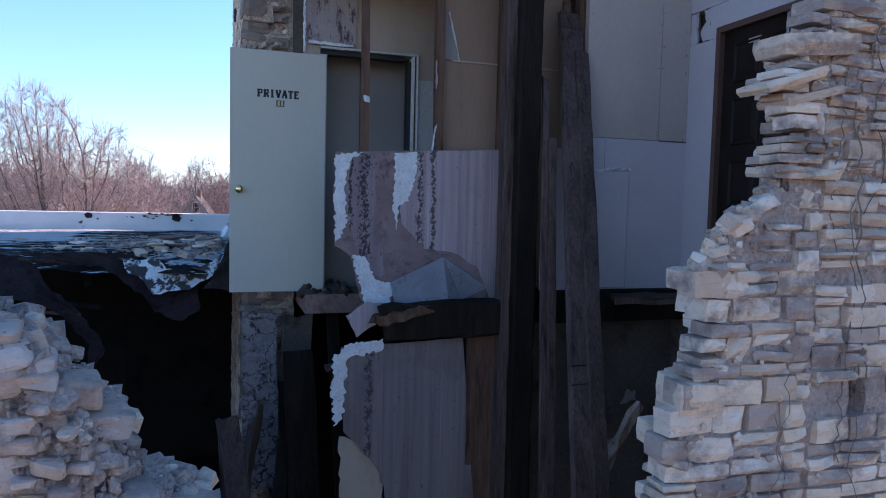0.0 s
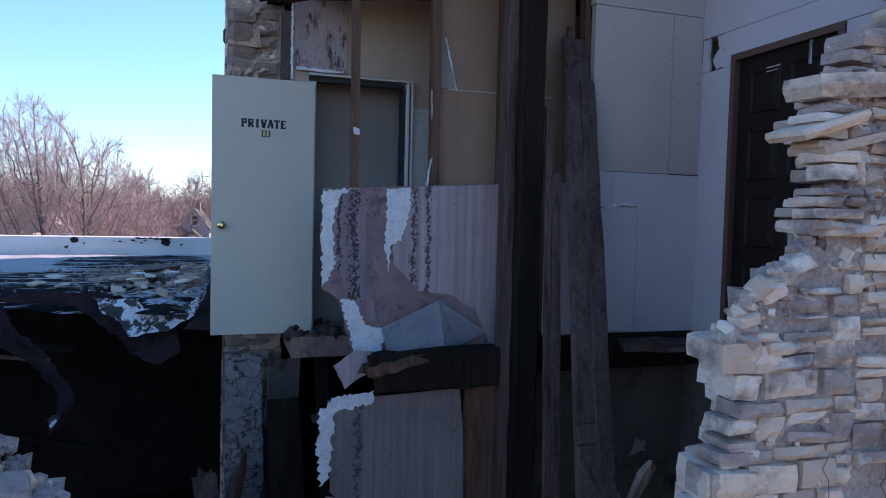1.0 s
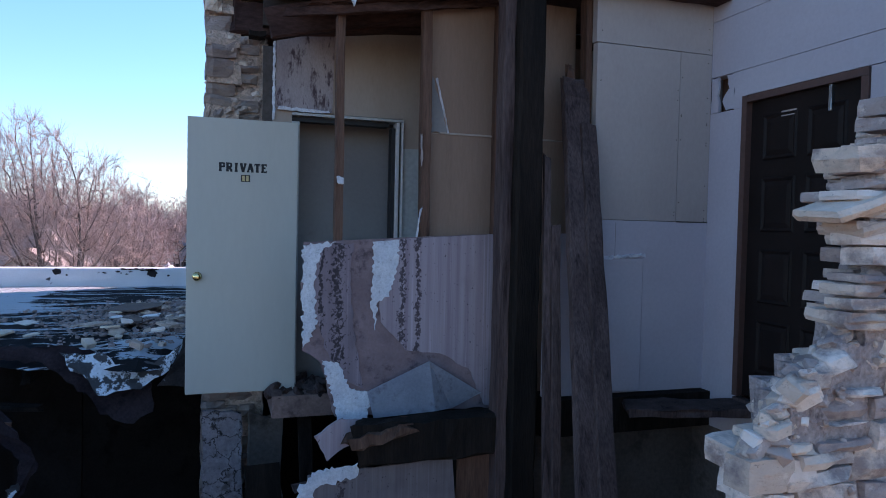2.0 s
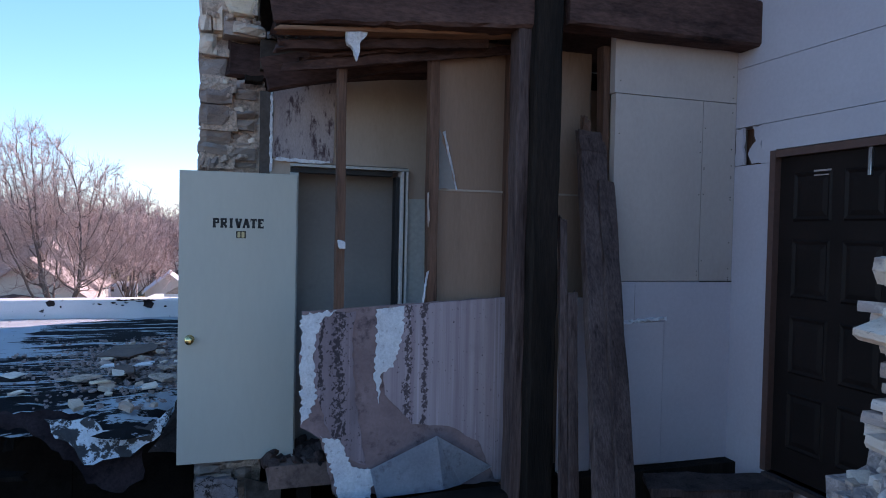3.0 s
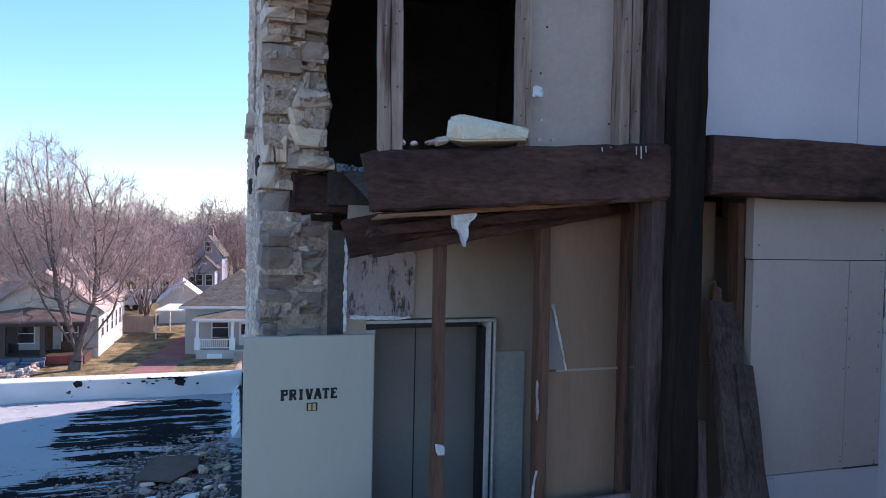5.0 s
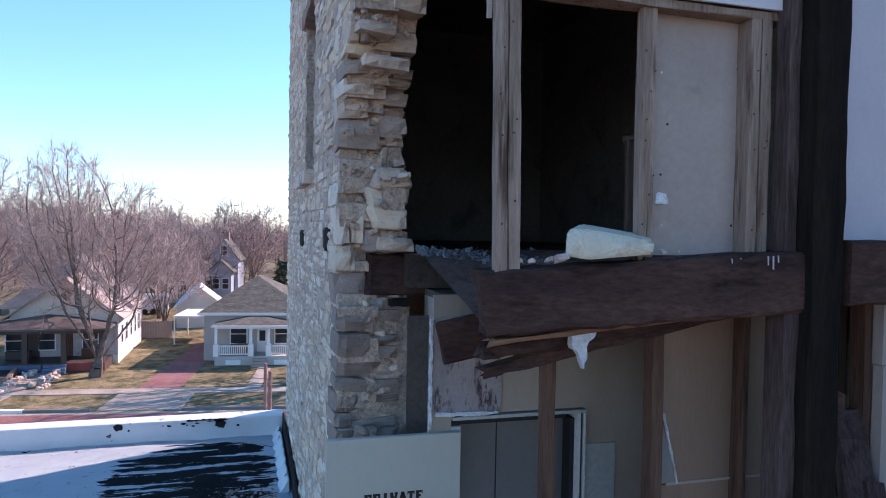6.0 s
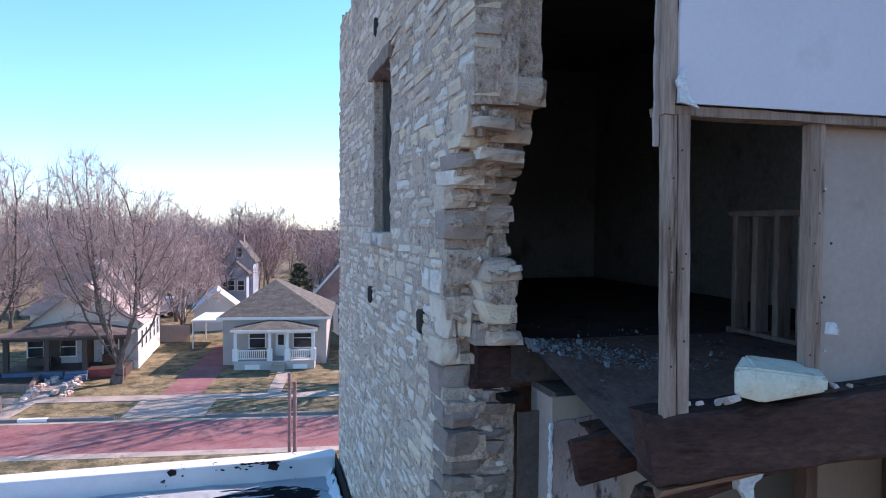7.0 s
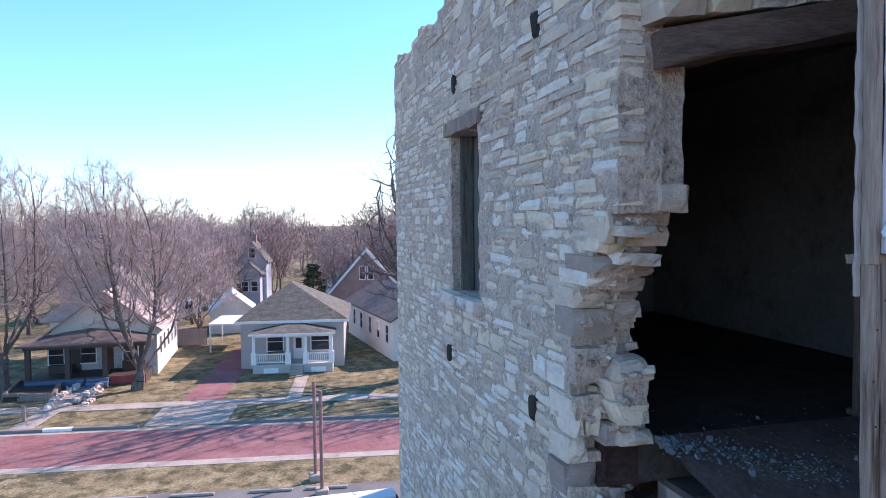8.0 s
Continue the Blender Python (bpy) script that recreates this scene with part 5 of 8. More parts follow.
for r in range(4):
    for c in range(2):
        y0 = DY0 + 0.11 + c * 0.36
        z0 = DZ0 + 0.18 + r * 0.47
        hh = 0.36 if r < 3 else 0.30
        bm = B()
        o = [bm.verts.new((XR + 0.029, y, z)) for y, z in ((y0, z0), (y0 + 0.28, z0), (y0 + 0.28, z0 + hh), (y0, z0 + hh))]
        i1 = [bm.verts.new((XR + 0.018, y, z)) for y, z in ((y0 + 0.012, z0 + 0.012), (y0 + 0.268, z0 + 0.012), (y0 + 0.268, z0 + hh - 0.012), (y0 + 0.012, z0 + hh - 0.012))]
        i2 = [bm.verts.new((XR + 0.028, y, z)) for y, z in ((y0 + 0.03, z0 + 0.03), (y0 + 0.25, z0 + 0.03), (y0 + 0.25, z0 + hh - 0.03), (y0 + 0.03, z0 + hh - 0.03))]
        i3 = [bm.verts.new((XR + 0.020, y, z)) for y, z in ((y0 + 0.06, z0 + 0.06), (y0 + 0.22, z0 + 0.06), (y0 + 0.22, z0 + hh - 0.06), (y0 + 0.06, z0 + hh - 0.06))]
        for p, q in ((o, i1), (i1, i2), (i2, i3)):
            for k in range(4):
                bm.faces.new((p[k], p[(k + 1) % 4], q[(k + 1) % 4], q[k]))
        bm.faces.new(i3)
        part("panel", bm, M["black_door"], leaf2)
part("label", bbox(XR + 0.024, XR + 0.029, 4.06, 4.18, 10.44, 10.475), M["tan_board"], leaf2, "strip of old tape")
bm = B()
timber(bm, (XR + 0.02, 3.80, 10.42), (XR + 0.02, 3.80, 10.58), 0.022, 0.02, 3, 0.002, 76, up=(0, 1, 0))
part("closer_arm", bm, M["steel"], leaf2, "short steel door closer bracket")
part("door_trim", bbox(XR - 0.015, XR + 0.1, DY1 + 0.002, DY1 + 0.048, DZ0, DZ1 + 0.048), M["trim_brown"], d2)
part("door_trim", bbox(XR - 0.015, XR + 0.1, DY0 - 0.048, DY1, DZ1 + 0.002, DZ1 + 0.048), M["trim_brown"], d2)
part("door_trim", bbox(XR - 0.015, XR + 0.1, DY0 - 0.048, DY0 - 0.002, DZ0, DZ1), M["trim_brown"], d2)
part("trim_edge", bbox(XR - 0.004, XR + 0.02, DY1 + 0.049, DY1 + 0.056, DZ0, DZ1 + 0.05), M["trim_white2"], d2, "thin white paint line")
part("threshold", bbox(XR - 0.05, XR + 0.1, DY0, DY1, DZ0 - 0.03, DZ0), M["timber_grey"], d2)
w2 = thing("window_2", "brown framed window in the white wall above the door", "window", kind="structure")
part("window_frame", bbox(XR - 0.02, XR + 0.1, 4.44, 4.515, 11.59, 12.89), M["trim_brown"], w2)
part("window_frame", bbox(XR - 0.02, XR + 0.1, 3.3, 4.44, 11.59, 11.65), M["stud_brown"], w2)
gl, gnt, gb = nodes_of("dark_glass")
gb.inputs["Base Color"].default_value = (0.03, 0.035, 0.045, 1)
gb.inputs["Roughness"].default_value = 0.08
part("pane", bbox(XR + 0.05, XR + 0.06, 3.3, 4.44, 11.65, 12.89), gl, w2, "dark dusty glass")
part("window_frame", bbox(XR - 0.01, XR + 0.1, 2.95, 3.3, 11.59, 12.89), M["trim_brown"], w2)
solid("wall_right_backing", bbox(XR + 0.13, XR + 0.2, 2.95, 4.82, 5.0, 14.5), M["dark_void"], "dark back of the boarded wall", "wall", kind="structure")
solid("wall_right_lower", bbox(XR, XR + 0.12, 2.95, 4.9, 5.0, 8.3), M["brown_wall"], "dark brown lower wall", "wall", kind="structure")
# broken ledge boards at the foot of the wall, and a loose stick
bm = B()
timber(bm, (2.9, 4.62, 8.5), (3.66, 4.3, 8.53), 0.3, 0.05, 6, 0.012, 77)
solid("ledge_board", bm, M["timber_grey"], "weathered board along the foot of the wall", "board")
bm = B()
timber(bm, (2.36, 3.9, 7.36), (2.80, 4.05, 7.84), 0.05, 0.06, 7, 0.012, 78, end0=0.05)
solid("stick", bm, M["stud"], "splintered pale wooden stick", "stick")

bm = B()
ragged(bm, [(0.18, 8.22), (0.47, 8.18), (0.50, 7.2), (0.46, 6.6), (0.18, 6.6)], lambda u, w, d: (u, 6.215 + d, w), 0.05, 0.012, 0.07, 95)
cracked = surface("cracked_grey_plaster", (0.25, 0.21, 0.225), (0.34, 0.29, 0.305), (0.15, 0.122, 0.125), 5, 30, 0.92, 0.9, stain=(0.54, 0.62), stain_scale=9, spec=0.05, dist=0.03)
cnt_ = cracked.node_tree
cb = cnt_.nodes["Principled BSDF"]
vor = cnt_.nodes.new("ShaderNodeTexVoronoi")
vor.feature = "DISTANCE_TO_EDGE"
vor.inputs["Scale"].default_value = 6.5
warp = cnt_.nodes.new("ShaderNodeVectorMath")
warp.operation = "ADD"
cnt_.links.new(cnt_.nodes.new("ShaderNodeNewGeometry").outputs["Position"], warp.inputs[0])
wob = cnt_.nodes.new("ShaderNodeCombineXYZ")
cnt_.links.new(ramp(cnt_, noise_fac(cnt_, 14, 4), 0.2, 0.8, -0.06, 0.06), wob.inputs[0])
cnt_.links.new(ramp(cnt_, noise_fac(cnt_, 14, 4, offset=(4, 4, 4)), 0.2, 0.8, -0.06, 0.06), wob.inputs[2])
cnt_.links.new(wob.outputs[0], warp.inputs[1])
cnt_.links.new(warp.outputs[0], vor.inputs["Vector"])
was = cb.inputs["Base Color"].links[0].from_socket
cnt_.links.new(mix(cnt_, ramp(cnt_, vor.outputs["Distance"], 0.01, 0.045, 0.9, 0.0), was, (0.02, 0.016, 0.016)), cb.inputs["Base Color"])
solid("pier_plaster", bm, cracked, "cracked grey plaster on the stone pier", "plaster", kind="structure")
rub = thing("gap_rubble", "dark charred wood bits and stones on the ledge below the door", "rubble", kind="stuff")
items = []
rg = random.Random(3)
for i in range(60):
    r = rg.uniform(0.03, 0.1)
    items.append((GREYLUMPS[i % 8], Matrix.Translation((rg.uniform(0.62, 1.05), rg.uniform(5.78, 6.2), 8.42 + r * 0.2)) @ pose(0, 0, 0, rg.uniform(0, 60), rg.uniform(0, 60), rg.uniform(0, 360)) @ Matrix.Diagonal((r * 1.6, r, r * 0.6, 1))))
join_copies(items, "bits", M["timber_grey"], rub)

# ---- standing remnant of the front wall (right) ----
def edge_x(z):
    """Where the broken end of the front wall's remnant stands at a height."""
    pts = ((5.0, 1.9), (7.9, 1.98), (8.25, 1.99), (8.45, 2.08), (8.55, 2.15), (8.7, 2.2), (8.88, 2.09), (9.04, 2.15), (9.2, 2.31), (9.28, 2.48), (9.4, 2.5), (9.6, 2.58), (9.8, 2.5), (9.92, 2.58), (10.0, 2.6), (10.17, 2.78), (10.25, 2.88), (10.42, 3.0), (10.8, 3.2), (11.2, 3.6))
    for (z0, x0), (z1, x1) in zip(pts, pts[1:]):
        if z <= z1:
            return x0 + (x1 - x0) * (z - z0) / (z1 - z0) - 0.13
    return 9.0


FY0, FY1 = 2.48, 2.92
in_hole = lambda x, z: 2.88 < x < 3.06 and 8.22 < z < 8.42
front = thing("wall_front_remnant", "broken cream limestone remnant of the front wall", "wall", kind="structure")
core2 = cells("wall_core", span(1.5, 5.2, 0.11), [FY0 + 0.026, 2.62, 2.78, FY1], [0, 3, 6, 7] + span(7.2, 11.2, 0.1), lambda x, y, z: x > edge_x(z) + 0.05 + (y - 2.48) * 0.9 and not (y < 2.7 and in_hole(x, z)), M["mortar_cream"], front, 0.010, 6, 0.012)
tagged(core2, "crumbling mortar and rubble core")
rnd = random.Random(11)
sound = lambda a0, a1, z0, z1: a1 - a0 > 0.05 and not (a1 > 2.91 and a0 < 3.03 and z1 > 8.25 and z0 < 8.39)
hollow = lambda x, z: 8.98 < z < 9.34 and x < edge_x(z) + 0.30
stones = []
for n, (xa, xb) in enumerate(((1.4, 2.66), (2.66, 3.32), (3.32, 5.0))):
    begin = lambda z, xa=xa: max(edge_x(z), xa)
    for k, (za, zb, h0, h1, w0, w1, cut) in enumerate(((7.2, 8.86, 0.06, 0.14, 0.13, 0.28, 0.2), (8.93, 9.3, 0.05, 0.11, 0.12, 0.27, 0.3), (9.37, 11.1, 0.04, 0.105, 0.11, 0.27, 0.3))):
        stones += courses(xa, xb, za + 0.02 * n, zb, h0, h1, w0, w1, sound, 21 + 7 * n + k, begin, cut)
stones = [q for q in stones if not hollow((q[0] + q[1]) / 2, (q[2] + q[3]) / 2)]
near_s, far_s = [], []
for a0, a1, z0, z1 in stones:
    g = rnd.uniform(0.003, 0.011)
    e = edge_x((z0 + z1) / 2)
    end = a0 < e + 0.05
    dep = rnd.uniform(0.12, 0.17) if end else (0.26 if a0 < e + 0.35 else 0.2)
    c = Vector(((a0 + a1) / 2, FY0 + dep / 2 - rnd.uniform(-0.008, 0.016), (z0 + z1) / 2))
    m = Matrix.Translation(c) @ pose(0, 0, 0, rnd.uniform(-3.5, 3.5), rnd.gauss(0, 1.8), rnd.uniform(-5, 5)) @ Matrix.Diagonal((a1 - a0 - g, dep, z1 - z0 - g, 1))
    (near_s if c.z > 7.8 and c.x < 3.6 else far_s).append((CREAM[rnd.randrange(14)], m))
    if end:
        for k in range(2):
            d2 = rnd.uniform(0.16, 0.24)
            h = (z1 - z0) * rnd.uniform(0.8, 1.0)
            m = Matrix.Translation((a0 + 0.21 + rnd.uniform(-0.03, 0.05) + 0.17 * k, FY0 + 0.20 + 0.06 * k + rnd.uniform(-0.02, 0.04), z0 + h / 2)) @ pose(0, 0, 0, rnd.uniform(-6, 6), rnd.uniform(-6, 6), rnd.uniform(-16, 16)) @ Matrix.Diagonal((rnd.uniform(0.14, 0.22), d2, h, 1))
            near_s.append((CREAM[rnd.randrange(14)], m))
near_s.sort(key=lambda s: s[1].translation.x - edge_x(s[1].translation.z))
for me, m in near_s[:300]:
    put(me, front, "stone", m)
join_copies(near_s[300:] + far_s, "stones", M["cream_far"], front, "coursed cream limestone")
heap = random.Random(66)
for i in range(120):
    z = heap.uniform(8.93, 9.36)
    x = edge_x(z) + 0.02 + 0.36 * heap.random() ** 1.3
    r = heap.choice((0.02, 0.03, 0.04, 0.055, 0.075))
    put(LUMPS[i % 10], front, "rubble", Matrix.Translation((x, FY0 + 0.05 + (x - edge_x(z)) * 0.15 + heap.uniform(-0.03, 0.03), z)) @ pose(0, 0, 0, heap.uniform(-35, 35), heap.uniform(-35, 35), heap.uniform(0, 360)) @ Matrix.Diagonal((r * 1.7, r * 1.5, r * 0.8, 1)))
for i in range(230):
    z = rnd.uniform(7.3, 10.5) if i % 3 else rnd.uniform(9.0, 9.3)
    y = rnd.uniform(2.5, 2.85)
    x = edge_x(z) + 0.03 + (y - 2.48) * 0.9 + rnd.uniform(-0.02, 0.05)
    r = rnd.uniform(0.02, 0.065)
    put(LUMPS[i % 10], front, "edge_stone", Matrix.Translation((x, y, z)) @ pose(0, 0, 0, rnd.uniform(-20, 20), rnd.uniform(-20, 20), rnd.uniform(0, 360)) @ Matrix.Diagonal((r * 1.5, r * 1.5, r * 0.75, 1)))
# dead creeper stems over the face, and crumbs in the joints
vine = thing("creeper", "dead dark creeper stems clinging to the stone remnant", "creeper")
for x, z0, z1 in ((2.98, 8.4, 9.75), (3.02, 7.4, 8.6), (2.62, 7.5, 8.5), (2.84, 8.0, 9.3), (2.9, 9.2, 10.2), (3.14, 8.5, 9.8), (2.76, 9.0, 9.9), (3.2, 7.5, 8.6), (2.45, 7.6, 8.3), (3.1, 9.5, 10.3)):
    bm = B()
    p, rings = Vector((x, FY0 - 0.012, z0)), []
    thick_ = rnd.choice((0.0025, 0.0035, 0.005))
    while p.z < z1:
        rings.append([bm.verts.new(p + Vector((thick_ * math.cos(a), thick_ * math.sin(a), 0))) for a in (0, 1.57, 3.14, 4.71)])
        p = p + Vector((rnd.uniform(-0.03, 0.03), rnd.uniform(-0.008, 0.008), rnd.uniform(0.03, 0.06)))
        p.y = min(max(p.y, FY0 - 0.022), FY0 - 0.004)
    for r0, r1 in zip(rings, rings[1:]):
        for k in range(4):
            bm.faces.new((r0[k], r0[(k + 1) % 4], r1[(k + 1) % 4], r1[k]))
    part("stem", bm, M["stud_grey"], vine)
items = []
for i in range(220):
    z = rnd.uniform(7.4, 10.5)
    x = edge_x(z) + 0.12 + rnd.uniform(0.0, 0.9) * rnd.random()
    r = rnd.uniform(0.008, 0.028)
    items.append((LUMPS[i % 10], Matrix.Translation((x, FY0 + rnd.uniform(-0.01, 0.03), z)) @ pose(0, 0, 0, rnd.uniform(0, 90), rnd.uniform(0, 90), i * 7) @ Matrix.Diagonal((r * 1.6, r * 1.2, r, 1))))
join_copies(items, "crumbs", M["cream_far"], front, "loose mortar crumbs")
# long slabs sticking out of the broken end
for x, y, z, w, h, tilt in ((2.60, 2.56, 9.97, 0.42, 0.10, -4), (2.46, 2.55, 9.80, 0.34, 0.05, -18), (2.58, 2.56, 9.74, 0.32, 0.04, -14), (2.78, 2.57, 10.16, 0.34, 0.07, 4), (2.57, 2.57, 9.385, 0.36, 0.05, 0), (2.19, 2.58, 8.87, 0.16, 0.12, 3), (2.05, 2.57, 8.36, 0.24, 0.16, 2)):
    put(CREAM[int(x * 100) % 14], front, "slab", Matrix.Translation((x, y, z)) @ pose(0, 0, 0, 3, tilt, -8) @ Matrix.Diagonal((w, 0.22, h, 1)))

# ---- collapsed remnant of the front wall (left): a slope of rubble ----
pile = thing("rubble_slope", "collapsed cream limestone wall stump with loose rubble", "rubble", kind="structure")


def pile_z(x):
    pts = ((-6, 9.3), (-1.2, 9.0), (-0.8, 8.84), (-0.65, 8.76), (-0.5, 8.52), (-0.4, 8.44), (-0.34, 8.2), (-0.2, 8.13), (-0.06, 8.06), (0.0, 7.6), (0.2, 7.2), (0.5, 6.6))
    for (x0, z0), (x1, z1) in zip(pts, pts[1:]):
        if x <= x1:
            return z0 + (z1 - z0) * (x - x0) / (x1 - x0)
    return 5.0


core3 = cells("wall_core", span(-5, 0.4, 0.1), [2.55, 2.75, 2.95, 3.1], [0, 3, 6] + span(6.5, 9.4, 0.1), lambda x, y, z: z < pile_z(x) - 0.09, M["mortar_cream"], pile, 0.02, 9)
tagged(core3, "rubble and mortar core of the stump")
for i in range(170):
    x = rnd.uniform(-1.15, -0.02)
    r = rnd.choice((0.05, 0.06, 0.08, 0.10, 0.12))
    z = pile_z(x) - r * 0.55 - rnd.random() ** 1.2 * 1.0
    if z < 7.4 or z > pile_z(x + r * 0.75) + 0.03:
        continue
    me = ROUNDED[i % 8]
    put(me, pile, "stone", Matrix.Translation((x, 2.60 + rnd.uniform(-0.05, 0.05), z)) @ pose(0, 0, 0, rnd.uniform(-9, 9), rnd.uniform(-10, 10), rnd.uniform(-25, 25)) @ Matrix.Diagonal((r * rnd.uniform(1.2, 1.9), 0.2, r * rnd.uniform(0.6, 0.9), 1)))
for i in range(290):
    x = rnd.uniform(-1.1, -0.03)
    r = rnd.choice((0.015, 0.02, 0.03, 0.04, 0.06, 0.08))
    put(LUMPS[i % 10] if i % 3 == 0 else PILECRUMBS[i % 6], pile, "rubble", Matrix.Translation((x, rnd.uniform(2.52, 3.05), pile_z(x) - 0.05 - rnd.uniform(0, 0.05))) @ pose(0, 0, 0, rnd.uniform(0, 30), rnd.uniform(0, 30), rnd.uniform(0, 360)) @ Matrix.Diagonal((r * 1.6, r * 1.3, r, 1)))
items = []
for i in range(1700):
    x = rnd.uniform(-1.15, 0.0)
    z = pile_z(x) - 0.07 - rnd.random() ** 1.5 * 0.8
    r = rnd.choice((0.008, 0.012, 0.016, 0.022, 0.03))
    items.append((LUMPS[i % 10], Matrix.Translation((x, 2.555 - rnd.uniform(0, 0.03) if i % 2 else rnd.uniform(2.55, 3.05), z if i % 2 else pile_z(x) - 0.06)) @ pose(0, 0, 0, rnd.uniform(0, 90), rnd.uniform(0, 90), i * 7) @ Matrix.Diagonal((r * 1.6, r * 1.2, r, 1))))
join_copies(items, "crumbs", M["mortar_cream"], pile, "fine broken stone and mortar")
for x, y, z, w, h, me in ((-0.50, 2.72, 8.51, 0.18, 0.13, 2), (-0.44, 2.70, 8.395, 0.24, 0.085, 3), (-0.47, 2.70, 8.29, 0.20, 0.13, 4), (-0.70, 2.65, 8.72, 0.12, 0.09, 5), (-0.16, 2.66, 8.0, 0.34, 0.12, 6), (-0.42, 2.63, 7.95, 0.40, 0.10, 7), (-0.60, 2.66, 8.62, 0.12, 0.08, 8), (-0.75, 2.60, 8.28, 0.30, 0.16, 9), (-0.30, 2.66, 8.13, 0.16, 0.07, 10)):
    put(ROUNDED[me % 8], pile, "slab", Matrix.Translation((x, y, z)) @ pose(0, 0, 0, 4, 5, 12) @ Matrix.Diagonal((w, 0.26, h, 1)))

items = []
for a0, a1, z0, z1 in courses(-4.98, -1.1, 5.0, 9.35, 0.06, 0.16, 0.1, 0.32, lambda a0, a1, z0, z1: a1 - a0 > 0.05 and z1 < pile_z((a0 + a1) / 2) + 0.02, 41):
    items.append((CREAM[rnd.randrange(14)], Matrix.Translation(((a0 + a1) / 2, 2.62 - rnd.uniform(-0.01, 0.03), (z0 + z1) / 2)) @ pose(0, 0, 0, rnd.uniform(-3, 3), rnd.uniform(-4, 4), rnd.uniform(-5, 5)) @ Matrix.Diagonal((a1 - a0 - 0.012, 0.2, z1 - z0 - 0.012, 1))))
for i in range(1500):
    x = rnd.uniform(-5.0, -1.0)
    r = rnd.choice((0.02, 0.03, 0.045, 0.07, 0.1))
    items.append((LUMPS[i % 10], Matrix.Translation((x, rnd.uniform(2.56, 3.08), pile_z(x) - 0.07)) @ pose(0, 0, 0, rnd.uniform(0, 40), rnd.uniform(0, 40), i * 9) @ Matrix.Diagonal((r * 1.6, r * 1.3, r, 1))))
for a0, a1, z0, z1 in courses(-4.98, 0.35, 0.1, 6.4, 0.12, 0.24, 0.18, 0.5, lambda a0, a1, z0, z1: a1 - a0 > 0.06, 42):
    items.append((CREAM[rnd.randrange(14)], Matrix.Translation(((a0 + a1) / 2, 2.62 - rnd.uniform(-0.01, 0.02), (z0 + z1) / 2)) @ Matrix.Diagonal((a1 - a0 - 0.014, 0.2, z1 - z0 - 0.014, 1))))
join_copies(items, "stones", M["cream_far"], pile, "coursed cream limestone and loose rubble")
items = []
for a0, a1, z0, z1 in courses(1.6, 5.18, 0.1, 7.15, 0.12, 0.24, 0.18, 0.5, lambda a0, a1, z0, z1: a1 - a0 > 0.06 and a0 > edge_x(z0), 43):
    items.append((CREAM[rnd.randrange(14)], Matrix.Translation(((a0 + a1) / 2, FY0 + 0.09 - rnd.uniform(-0.01, 0.02), (z0 + z1) / 2)) @ Matrix.Diagonal((a1 - a0 - 0.014, 0.2, z1 - z0 - 0.014, 1))))
join_copies(items, "lower_stones", M["cream_far"], front, "coursed cream limestone of the lower storey")

# ---- low neighbouring building: torn white roof, parapet, dark rooms ----
ZR = 8.68
M["roof"], rnt, rb = nodes_of("white_coated_roofing")
long_ = noise_fac(rnt, 1.7, 8, (0.36, 3.6, 1), 0.66, (4, 2, 0))
spots = noise_fac(rnt, 9, 5, (0.7, 1.4, 1), 0.65)
streak = rnt.nodes.new("ShaderNodeMath")
streak.operation = "MULTIPLY_ADD"
rnt.links.new(spots, streak.inputs[0])
streak.inputs[1].default_value = 0.22
rnt.links.new(ramp(rnt, long_, 0.0, 1.0, -0.11, 0.89), streak.inputs[2])
streak = streak.outputs[0]
rgeo = rnt.nodes.new("ShaderNodeNewGeometry")


def roof_zone(cx, cy, rx, ry, fac, edge0, edge1, inside, outside):
    """A noise lifted inside an oval of the roof and lowered outside it."""
    mp = rnt.nodes.new("ShaderNodeMapping")
    mp.inputs["Location"].default_value, mp.inputs["Scale"].default_value = (-cx / rx, -cy / ry, 0), (1 / rx, 1 / ry, 0)
    ln = rnt.nodes.new("ShaderNodeVectorMath")
    ln.operation = "LENGTH"
    rnt.links.new(rgeo.outputs["Position"], mp.inputs["Vector"])
    rnt.links.new(mp.outputs[0], ln.inputs[0])
    ad = rnt.nodes.new("ShaderNodeMath")
    ad.operation = "ADD"
    rnt.links.new(fac, ad.inputs[0])
    rnt.links.new(ramp(rnt, ln.outputs["Value"], edge0, edge1, inside, outside), ad.inputs[1])
    return ad.outputs[0]


rcol = mix(rnt, ramp(rnt, noise_fac(rnt, 1.5, 5), 0.3, 0.7), (0.66, 0.74, 0.82), (0.75, 0.82, 0.88))
BLACK = (0.022, 0.022, 0.028)
rcol = mix(rnt, ramp(rnt, roof_zone(-0.95, 10.5, 1.1, 1.45, streak, 0.8, 1.12, 0.07, -0.22), 0.515, 0.535), rcol, BLACK)
rcol = mix(rnt, ramp(rnt, roof_zone(-1.3, 7.7, 1.5, 1.6, streak, 0.7, 1.2, 0.06, -0.2), 0.515, 0.54), rcol, BLACK)
rcol = mix(rnt, ramp(rnt, roof_zone(-0.4, 8.5, 1.0, 1.5, spots, 0.5, 1.15, 0.10, -0.2), 0.48, 0.53), rcol, (0.15, 0.13, 0.125))
rcol = mix(rnt, ramp(rnt, roof_zone(-0.42, 11.45, 0.5, 0.3, spots, 0.5, 1.1, 0.12, -0.3), 0.48, 0.53), rcol, BLACK)
